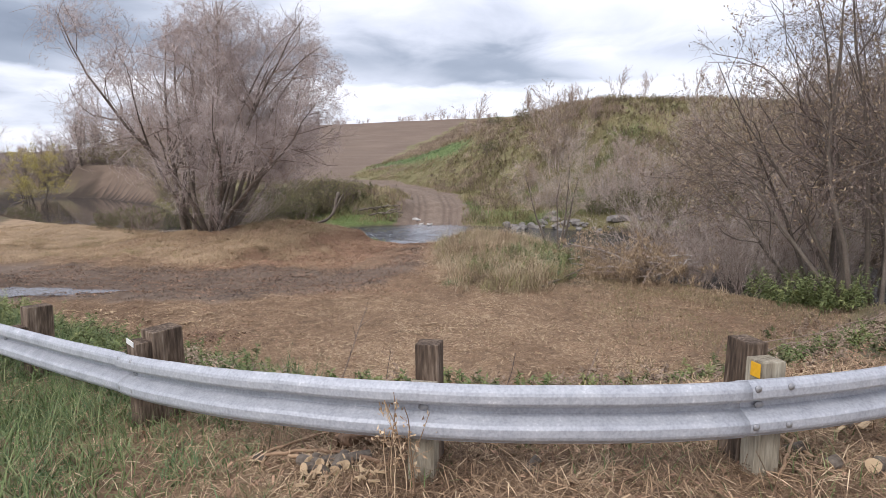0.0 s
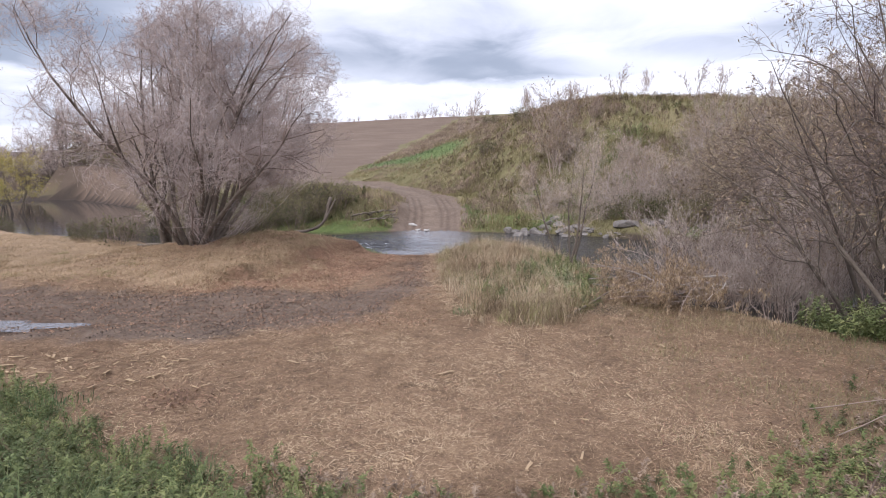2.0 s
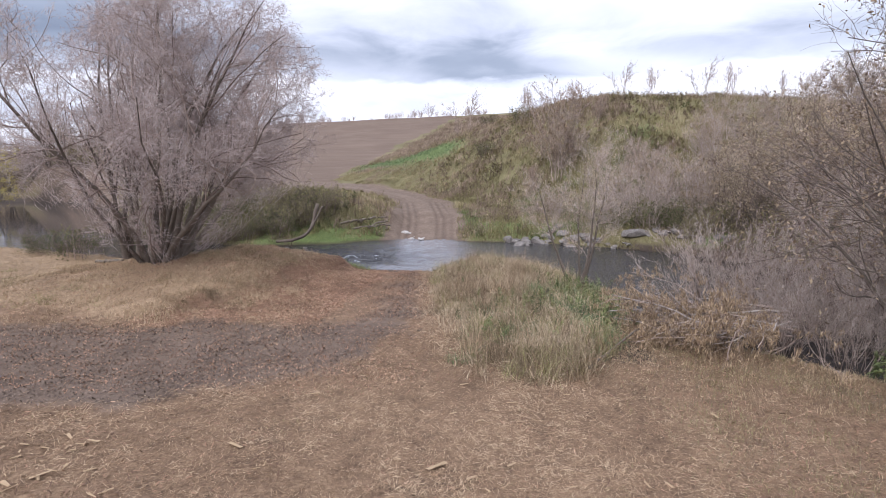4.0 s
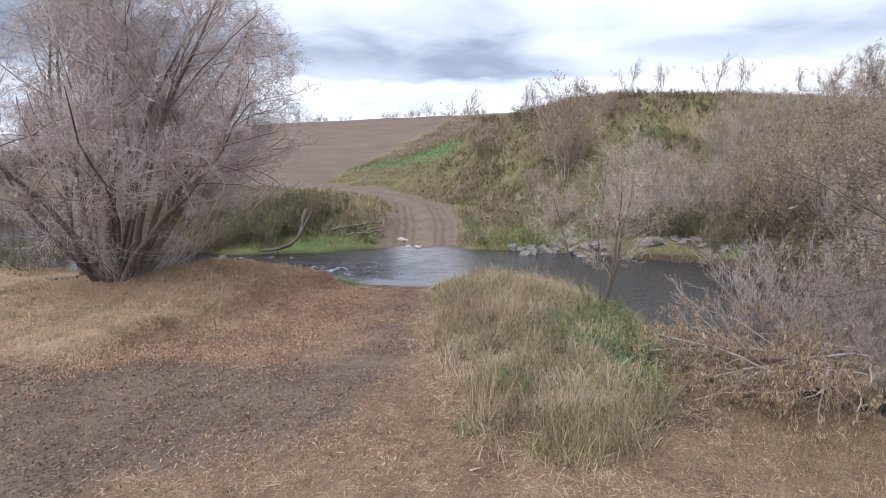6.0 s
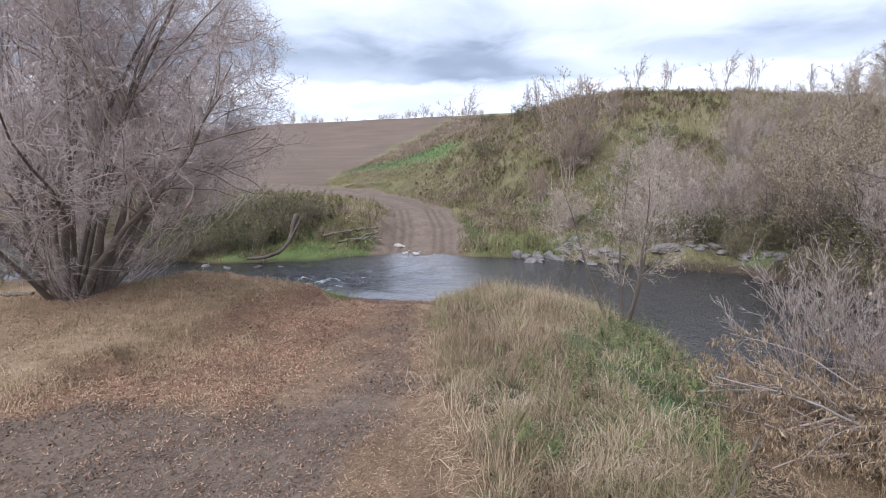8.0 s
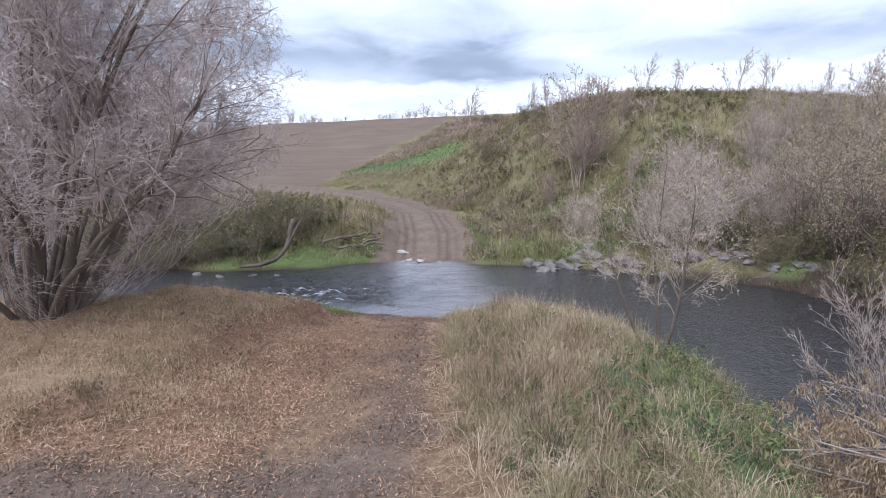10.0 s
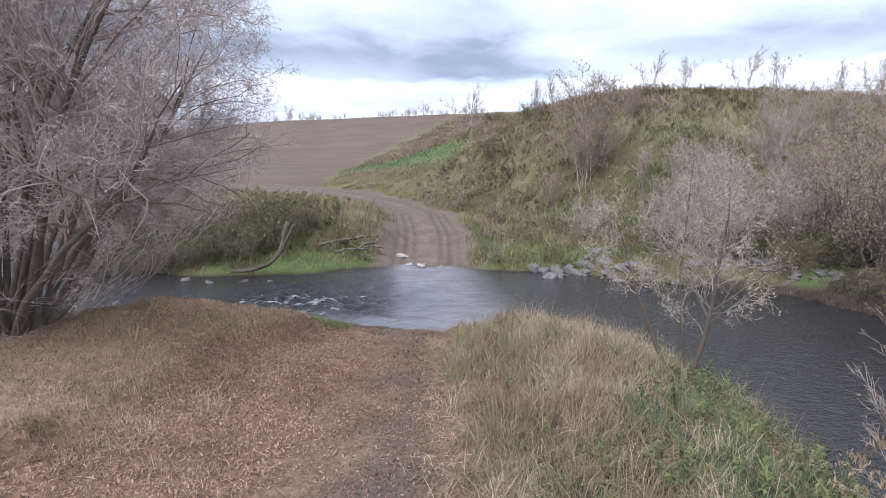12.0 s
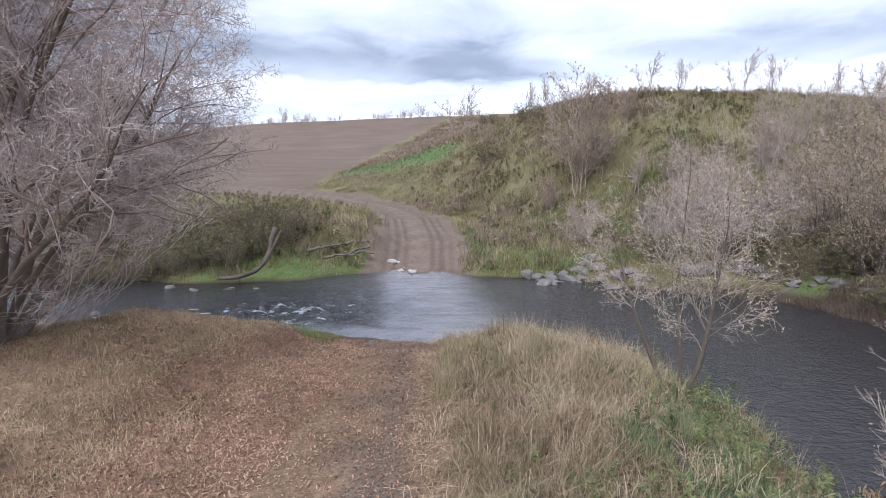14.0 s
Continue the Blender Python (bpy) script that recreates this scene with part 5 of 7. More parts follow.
def build_strip():
    rng = np.random.default_rng(6)
    x, y, z = scatter(rng, 2600, -19, 3, 55, 78, lambda x, y: far_bank(x, y) * np.clip(0.6 + 1.5 * fbm(x, y, 2.5, 153), 0, 1))
    stuff("strip_verge", tussocks(rng, x, y, 36, 0.5, 0.2, 0.03, 1.1, np.clip(0.5 + 1.6 * fbm(x, y, 2.0, 154) + rng.normal(0, 0.2, len(x)), 0.02, 0.98), 2), M_HILL, "low rough grass between the track and the field", "grass")
    x, y, z = scatter(rng, 30000, -16, 3, 60, 96, lambda x, y: zones(x, y)["green"])
    stuff("sown_grass", blades(rng, x, y, z, 0.22, 0.07, 0.8, tone=0.74 + 0.8 * fbm(x, y, 2.0, 155)), M_LUSH, "strip of fresh green grass beside the field", "grass")
    x, y, z = scatter(rng, 520, 7.6, 10.8, 12.2, 16.0, lambda x, y: (creek(x, y) > -0.2) * np.exp(-((x - 9.1) / 0.9) ** 2 - ((y - 14.2) / 1.1) ** 2))
    stuff("tall_weeds", leafy_weeds(rng, x, y, z, 0.75, 60, 0.11, np.clip(rng.normal(0.62, 0.2, len(x)), 0, 1)), M_WEED, "tall green leafy weeds under the verge trees", "weeds")
    x, y, z = scatter(rng, 9000, 7.5, 11.0, 12.0, 16.0, lambda x, y: (creek(x, y) > -0.2) * np.exp(-((x - 9.4) / 0.7) ** 2 - ((y - 15.0) / 0.9) ** 2))
    stuff("green_weeds", blades(rng, x, y, z, 0.45, 0.018, 0.7, tone=0.3, segs=3), M_GREEN, "lush green weeds under the verge trees", "weeds")


build_strip()
build_field_edge()
build_tufts()
build_litter()
build_clods()
build_grass()
build_far_grass()


# ---- guard rail ----
def box_bm(sx, sy, sz, bevel=0.006, z0=0.0):
    bm = bmesh.new()
    bmesh.ops.create_cube(bm, size=1.0)
    bmesh.ops.scale(bm, vec=(sx, sy, sz), verts=bm.verts)
    bmesh.ops.translate(bm, vec=(0, 0, z0 + sz / 2), verts=bm.verts)
    if bevel:
        bmesh.ops.bevel(bm, geom=bm.edges[:], offset=bevel, segments=2, affect="EDGES", profile=0.6)
    return bm


def rail_profile():
    """The W of the beam: (towards the road, up), from the top lip to the bottom lip."""
    pts = [(0.048, 0.156), (0.050, 0.150), (0.062, 0.142), (0.078, 0.124), (0.083, 0.108), (0.083, 0.068), (0.074, 0.052), (0.024, 0.024), (0.004, 0.014)]
    pts = pts + [(a, -b) for a, b in reversed(pts)]
    # crisp folds: a point close to either side of every corner
    out = [pts[0]]
    for p, q in zip(pts, pts[1:]):
        for f in (0.12, 0.88):
            out.append((p[0] + (q[0] - p[0]) * f, p[1] + (q[1] - p[1]) * f))
        out.append(q)
    return out


def build_rail():
    rail = empty("guardrail", 0, 0, 0, label="galvanised W-beam guardrail on dark timber posts", category="guardrail")
    # arc length along the rail's line
    xs = np.linspace(-12, 10, 2201)
    ys = rail_y(xs)
    s = np.concatenate([[0], np.cumsum(np.hypot(np.diff(xs), np.diff(ys)))])
    at0 = np.interp(1.93, xs, s)

    def place(a):
        x = np.interp(at0 + a, s, xs)
        y = float(rail_y(x))
        h = float(rail_y(x + 0.05) - rail_y(x - 0.05)) / 0.1
        tx, ty = 1 / math.hypot(1, h), h / math.hypot(1, h)
        return x, y, tx, ty

    def mid(x):
        return float(rail_top(x)) - 0.135

    def along_x(x):
        return float(np.interp(x, xs, s)) - at0

    SPLICE = along_x(-1.57)
    prof = rail_profile()
    for k, (a0, a1, off) in enumerate(((SPLICE - 3.8, SPLICE + 0.06, 0.0), (SPLICE, 0.0, 0.009), (-0.06, 3.7, 0.0))):
        rows = []
        for a in np.linspace(a0, a1, 40):
            x, y, tx, ty = place(a)
            for depth, up in prof:
                out = 0.083 - depth - off
                rows.append((x - ty * out, y + tx * out, mid(x) + up * 0.88))
        m = len(prof)
        i = np.arange(40 * m).reshape(40, m)
        F = np.stack([i[:-1, :-1], i[:-1, 1:], i[1:, 1:], i[1:, :-1]], -1).reshape(-1, 4)
        beam = mesh_object("rail_beam", rows, F, M_STEEL, rail, "dull galvanised steel beam with pale scuffs", smooth=True)
        sol = beam.modifiers.new("thick", "SOLIDIFY")
        sol.thickness, sol.offset = 0.004, -1
    # splice and post bolts
    def bolt(a, up, depth, r=0.018, slot=False):
        x, y, tx, ty = place(a)
        out = 0.075 - depth
        bm = bmesh.new()
        bmesh.ops.create_uvsphere(bm, u_segments=10, v_segments=6, radius=r)
        bmesh.ops.scale(bm, vec=(1.6 if slot else 1, 0.5, 1), verts=bm.verts)
        ob = part("bolt", bm, M_BOLT, rail, smooth=True)
        ob.matrix_basis = pose(x - ty * out, y + tx * out, mid(x) + up * 0.88, 0, 0, math.degrees(math.atan2(ty, tx)))
    for sp in (SPLICE, 0.0):
        for a, up, depth in ((0.035, 0.118, 0.074), (0.21, 0.118, 0.074), (0.035, -0.088, 0.078), (0.21, -0.088, 0.078)):
            bolt(sp + a, up, depth)
        bolt(sp + 0.10, 0.0, 0.008, 0.017, True)
    bolt(along_x(0.43), 0.0, 0.008, 0.017, True)
    bolt(along_x(-3.3), 0.0, 0.008, 0.017, True)
    # posts with a spacer block behind the beam
    for k, (px, over, tilt) in enumerate(((2.12, 0.10, 1.5), (0.41, 0.09, -1.0), (-1.56, 0.10, 2.0), (-3.3, 0.08, -2.0), (3.8, 0.12, 1.0), (-4.6, 0.12, 0.5))):
        a = along_x(px)
        x, y, tx, ty = place(a)
        turn = math.degrees(math.atan2(ty, tx))
        ax, ay = x - ty * 0.30, y + tx * 0.30
        g = float(height(np.array([ax]), np.array([ay]))[0])
        post = part("post", box_bm((0.115, 0.12, 0.155, 0.155, 0.155, 0.155)[k], (0.15, 0.12, 0.2, 0.2, 0.2, 0.2)[k], mid(x) + 0.15 + over - g + 0.5, 0.008, -0.5), M_POST if k in (0, 1, 2, 3) else M_BLOCK, rail, "weathered timber post")
        post.matrix_basis = pose(ax, ay, g, tilt, tilt * 0.6, turn + tilt)
        bx, by = x - ty * 0.145, y + tx * 0.145
        deep = (mid(x) + 0.03 - g + 0.3) if k in (0, 1, 2) else 0.18
        block = part("spacer_block", box_bm((0.125, 0.13, 0.15, 0.15, 0.15, 0.15)[k], 0.115, (0.05 if k in (1, 3) else 0.16) + deep, 0.006, -deep), M_BLOCK if k not in (2, 3) else M_POST, rail, "pale grey timber block behind the beam")
        block.matrix_basis = pose(bx, by, mid(x) + 0.03, 0, 0, turn)
        if k == 0:
            strip = part("reflector", box_bm(0.004, 0.06, 0.07, 0.001, -0.035), M_YELLOW, block, "yellow reflective strip")
            strip.matrix_basis = pose(-0.0655, -0.01, 0.115)
        if k == 2:
            strip = part("reflector", box_bm(0.10, 0.004, 0.035, 0.001), M_WHITE, block, "white reflective plate")
            strip.matrix_basis = pose(-0.01, -0.060, 0.140, 0, 8, 0)
    # a white delineator stands behind the far end
    ob = empty("delineator_post", -3.72, 4.4, float(height(np.array([-3.72]), np.array([4.4]))[0]) - 0.25, label="slim white plastic delineator post beside the guardrail", category="marker post")
    part("post", box_bm(0.09, 0.02, 1.02, 0.006, -0.1), M_WHITE, ob)


build_rail()


# ---- trees and shrubs ----
def unit(v):
    return v / np.maximum(np.linalg.norm(v, axis=-1, keepdims=True), 1e-9)


def limbs(rng, P, D, L, R, m, curl, up, taper=0.35):
    """Wandering limbs from P along D: points (n, m, 3) and radii (n, m)."""
    n = len(P)
    pts = [P]
    d = unit(D)
    for k in range(m - 1):
        d = unit(d + rng.normal(0, curl, (n, 3)) + np.array([0, 0, 1.0]) * np.broadcast_to(up, n)[:, None])
        pts.append(pts[-1] + d * (L / (m - 1))[:, None])
    w = np.linspace(1, taper, m)
    return np.stack(pts, 1), R[:, None] * w[None, :]


def fork(rng, pts, rad, count, s0, s1, ang, lf, rf):
    """Starts for branches off the limbs: places, directions, lengths, radii."""
    n, m, _ = pts.shape
    idx = np.repeat(np.arange(n), count)
    s = rng.uniform(s0, s1, len(idx)) * (m - 1)
    i = np.minimum(s.astype(int), m - 2)
    f = (s - i)[:, None]
    a, b = pts[idx, i], pts[idx, i + 1]
    P = a * (1 - f) + b * f
    T = unit(b - a)
    side = unit(np.cross(T, rng.normal(size=T.shape)))
    w = rng.normal(ang, ang * 0.3, len(idx))[:, None]
    D = T * np.cos(w) + side * np.sin(w)
    total = np.linalg.norm(np.diff(pts, axis=1), axis=2).sum(1)[idx]
    L = total * lf * rng.uniform(0.6, 1.25, len(idx)) * (1.15 - 0.5 * s / (m - 1))
    r = rad[idx, i] * rf * rng.uniform(0.7, 1.1, len(idx))
    return P, D, L, r


def tubes(pts, rad, k=5):
    n, m, _ = pts.shape
    T = unit(np.gradient(pts, axis=1))
    ref = np.zeros((n, 1, 3)); ref[..., 0] = 0.9; ref[..., 1] = 0.31; ref[..., 2] = 0.05
    A = unit(np.cross(T, np.broadcast_to(ref, T.shape)))
    B = np.cross(T, A)
    an = np.arange(k) * 2 * np.pi / k
    V = pts[:, :, None, :] + rad[:, :, None, None] * (A[:, :, None, :] * np.cos(an)[None, None, :, None] + B[:, :, None, :] * np.sin(an)[None, None, :, None])
    i = np.arange(n * m * k).reshape(n, m, k)
    j = np.roll(i, -1, axis=2)
    F = np.stack([i[:, :-1], j[:, :-1], j[:, 1:], i[:, 1:]], -1).reshape(-1, 4)
    return V.reshape(-1, 3), F


def joined(sets, rng):
    """Several tube sets in one vertex and face list, with a tone for each limb."""
    Vs, Fs, ts, o = [], [], [], 0
    for (pts, rad), k in sets:
        V, F = tubes(pts, rad, k)
        Vs.append(V); Fs.append(F + o); o += len(V)
        ts.append(np.repeat(rng.random(len(pts)), pts.shape[1] * k))
    return np.concatenate(Vs), np.concatenate(Fs), np.concatenate(ts)


def leaf_cards(rng, pts, count, size, spread=0.08, hang=0.0, slim=0.45):
    """Small curled leaves near the ends of twigs."""
    n, m, _ = pts.shape
    idx = rng.integers(0, n, count)
    s = rng.uniform(0.3, 1, count) * (m - 1)
    i = np.minimum(s.astype(int), m - 2)
    f = (s - i)[:, None]
    c = pts[idx, i] * (1 - f) + pts[idx, i + 1] * f + rng.normal(0, spread, (count, 3))
    a = unit(rng.normal(size=(count, 3)) + np.array([0, 0, -hang]))
    b = unit(np.cross(a, rng.normal(size=(count, 3))))
    ln, wd = (size * rng.uniform(0.6, 1.4, count))[:, None], (size * slim * rng.uniform(0.6, 1.3, count))[:, None]
    nrm = np.cross(a, b) * ln * 0.25
    V = np.stack([c - a * ln, c - b * wd + nrm, c + a * ln, c + b * wd + nrm], 1).reshape(-1, 3)
    k = np.arange(count)[:, None] * 4
    F = np.concatenate([k + np.array([0, 1, 2]), k + np.array([0, 2, 3])])
    return V, F, np.repeat(rng.random(count), 4)


def build_woody(name, seed, stems, tall, spread, r0, levels, label, category, bark, twig, leaves=0, leaf_mat=None, leaf_size=0.04, group="", up0=0.10, curl=0.10, base_r=0.3, thin=0.0035, lean=(0, 0), branch=None, shape=None, inner=0.15):
    """A woody plant at the origin: stems, limbs, a crown of twigs and the leaves left on it. levels: (count, s0, s1, angle, length, radius, points, curl, up)."""
    rng = np.random.default_rng(seed)
    ob = tagged(new(name), label, category, group)
    a = np.linspace(0, 2 * np.pi, stems, endpoint=False) + rng.uniform(-0.4, 0.4, stems)
    out = rng.uniform(inner, 1.0, stems) * spread
    D = unit(np.stack([np.cos(a) * out + lean[0], np.sin(a) * out + lean[1], np.ones(stems)], -1))
    P = np.stack([np.cos(a) * base_r * rng.uniform(0.2, 1, stems), np.sin(a) * base_r * rng.uniform(0.2, 1, stems), np.full(stems, -0.15)], -1)
    L = tall * rng.uniform(0.8, 1.05, stems) * (1.08 - 0.25 * out / spread)
    R = r0 * rng.uniform(0.6, 1.15, stems)
    cur = limbs(rng, P, D, L, R, 10, curl, up0, 0.10)
    if shape:
        cur = (shape(cur[0]), cur[1])
    for k in range(stems):
        V, F = tubes(cur[0][k:k + 1], cur[1][k:k + 1] * np.interp(np.arange(10), [0, 1, 9], [1.25, 1.0, 1.0])[None], 7)
        mesh_object("stem" if stems > 1 else "trunk", V, F, bark, ob, smooth=True, attrs={"tone": np.full(len(V), rng.random())})
    sets = []
    prev = cur
    for j, (count, s0, s1, ang, lf, rf, m, cl, up) in enumerate(levels):
        P, D, L, r = fork(rng, *prev, count, s0, s1, ang, lf, rf)
        prev = limbs(rng, P, D, L, np.maximum(r, thin), m, cl, up, 0.35)
        if shape:
            prev = (shape(prev[0]), prev[1])
        sets.append((prev, 5 if j == 0 else 3))
    V, F, t = joined(sets[:1], rng)
    tagged(mesh_object("branchwork", V, F, branch or bark, ob, smooth=True, attrs={"tone": t}), kind="stuff")
    if len(sets) > 1:
        V, F, t = joined(sets[1:], rng)
        tagged(mesh_object("crown", V, F, twig, ob, "crown of fine bare twigs", attrs={"tone": t}), kind="stuff")
    if leaves:
        V, F, t = leaf_cards(rng, prev[0], leaves, leaf_size)
        tagged(mesh_object("foliage", V, F, leaf_mat, ob, "last withered leaves", attrs={"tone": t}), kind="stuff")
    return ob


def ground_at(x, y):
    return float(height(np.array([float(x)]), np.array([float(y)]))[0])


def plant(ob, x, y, turn=0.0, size=1.0, sink=0.05, first=False, label="", group=""):
    m = pose(x, y, ground_at(x, y) - sink, 0, 0, turn)
    if first:
        ob.matrix_basis = m @ Matrix.Diagonal((size, size, size, 1))
        made = ob
    else:
        made = copy_thing(ob, m)
        made.scale = (size, size, size)
    return tagged(made, label, "", group)


def build_trees():
    # the big many-stemmed willow on the mound, its crown a broad uneven dome
    def dome(p):
        x, y, z = p[..., 0], p[..., 1], p[..., 2]
        z = z / (1 + (np.maximum(z, 0) / 11.2) ** 8) ** 0.125
        a = np.arctan2(y, x)
        lump = 1 + 0.07 * np.sin(3 * a + 0.9 * z) + 0.06 * np.sin(5 * a - 1.3 * z + 1) + 0.05 * np.sin(9 * a + 2.1 * z)
        r = np.hypot(x, y)
        R = np.interp(z, [0, 1, 2, 3, 4, 5, 6.5, 8, 9, 10, 10.8, 11.4], [1.2, 2.8, 4.0, 6.0, 8.6, 9.6, 9.9, 8.6, 7.1, 5.4, 3.8, 2.0]) * lump
        f = 1 / (1 + (r / R) ** 6) ** (1 / 6)
        return np.stack([x * f, y * f, z], -1)
    w = build_woody("willow_tree", 11, 21, 10.4, 1.12, 0.125,
                    [(16, 0.30, 0.98, 0.78, 0.44, 0.46, 9, 0.20, 0.0), (10, 0.12, 1.0, 0.8, 0.46, 0.5, 6, 0.28, -0.02),
                     (7, 0.1, 1.0, 0.85, 0.50, 0.5, 4, 0.34, 0.0), (2, 0.2, 1.0, 0.8, 0.6, 0.7, 2, 0.2, 0.0)],
                    "large bare many-stemmed willow with a wide mauve-grey crown", "tree", M_BARK, M_TWIG, 30000, M_MAUVELEAF, 0.024, base_r=0.65, thin=0.0056, up0=0.02, branch=M_SHRUB, shape=dome, inner=0.05, lean=(0.20, -0.05))
    plant(w, -11.1, 25.0, 20, 1.0, first=True)
    # a taller tree behind it and the woods along the bank
    t2 = build_woody("bank_tree", 12, 4, 11.5, 0.32, 0.13,
                     [(15, 0.25, 0.98, 0.7, 0.36, 0.5, 7, 0.16, 0.06), (9, 0.2, 1.0, 0.7, 0.42, 0.5, 5, 0.2, 0.02), (8, 0.2, 1.0, 0.7, 0.55, 0.55, 3, 0.22, 0.0)],
                     "tall bare tree with fine grey branches on the creek bank", "tree", M_BARK, M_TWIG, 7000, M_MAUVELEAF, 0.045, base_r=0.35, group="bank trees")
    plant(t2, -13.4, 27.0, 0, 0.95, first=True)
    for x, y, r, s in ((-20.5, 46.5, 150, 0.75), (-21, 49, 310, 0.7), (-24, 53, 95, 0.65), (-48, 52, 220, 0.7), (-44, 47, 10, 0.65), (-52, 58, 170, 0.85), (-60, 66, 300, 0.9), (-30, 64, 50, 0.7), (-38, 72, 130, 0.7), (-36, 66, 250, 0.6), (-60, 96, 40, 0.9), (-66, 99, 170, 0.9), (-55, 93, 290, 0.8), (-50, 88, 270, 0.8), (-71, 101, 60, 1.0), (-44, 80, 130, 0.75), (-58, 103, 200, 1.0), (-64, 107, 320, 1.0), (-52, 98, 95, 0.9), (-66, 94, 30, 0.85), (-70, 97, 110, 0.9), (-75, 100, 210, 0.9), (-80, 103, 290, 0.9), (-62, 76, 140, 0.7), (-64, 70, 250, 0.7)):
        plant(t2, x, y, r, s)
    # dark trees with a few hanging leaves beside the verge
    t3 = build_woody("alder_tree", 13, 6, 8.6, 0.42, 0.07,
                     [(12, 0.28, 0.98, 0.8, 0.42, 0.48, 7, 0.20, 0.03), (8, 0.15, 1.0, 0.75, 0.45, 0.5, 5, 0.24, 0.0), (6, 0.2, 1.0, 0.7, 0.5, 0.6, 4, 0.26, -0.02)],
                     "dark leaning multi-stemmed tree with sparse withered leaves", "tree", M_BARK, M_DARKTWIG, 2600, M_DEADLEAF, 0.042, base_r=0.7, group="verge trees", up0=0.05, lean=(-0.20, -0.10))
    plant(t3, 11.2, 16.4, 10, 1.12, first=True)
    for x, y, r, s in ((10.2, 13.6, -25, 1.05), (13.4, 18.4, 20, 1.15), (12.9, 13.0, -10, 1.15), (17.5, 24, 30, 0.9), (16, 17, 0, 1.05)):
        plant(t3, x, y, r, s)
    # yellow-leaved tree by the pool
    t4 = build_woody("yellow_willow", 14, 5, 6.0, 0.6, 0.08,
                     [(10, 0.2, 0.98, 0.7, 0.4, 0.5, 6, 0.18, 0.02), (7, 0.2, 1.0, 0.7, 0.45, 0.5, 4, 0.22, -0.05), (5, 0.2, 1.0, 0.7, 0.5, 0.55, 3, 0.24, -0.1)],
                     "small willow holding yellow autumn leaves by the pool", "tree", M_BARK, M_TWIG, 6000, M_YELLEAF, 0.06, base_r=0.4)
    plant(t4, -47.5, 60, 0, 1.3, first=True)


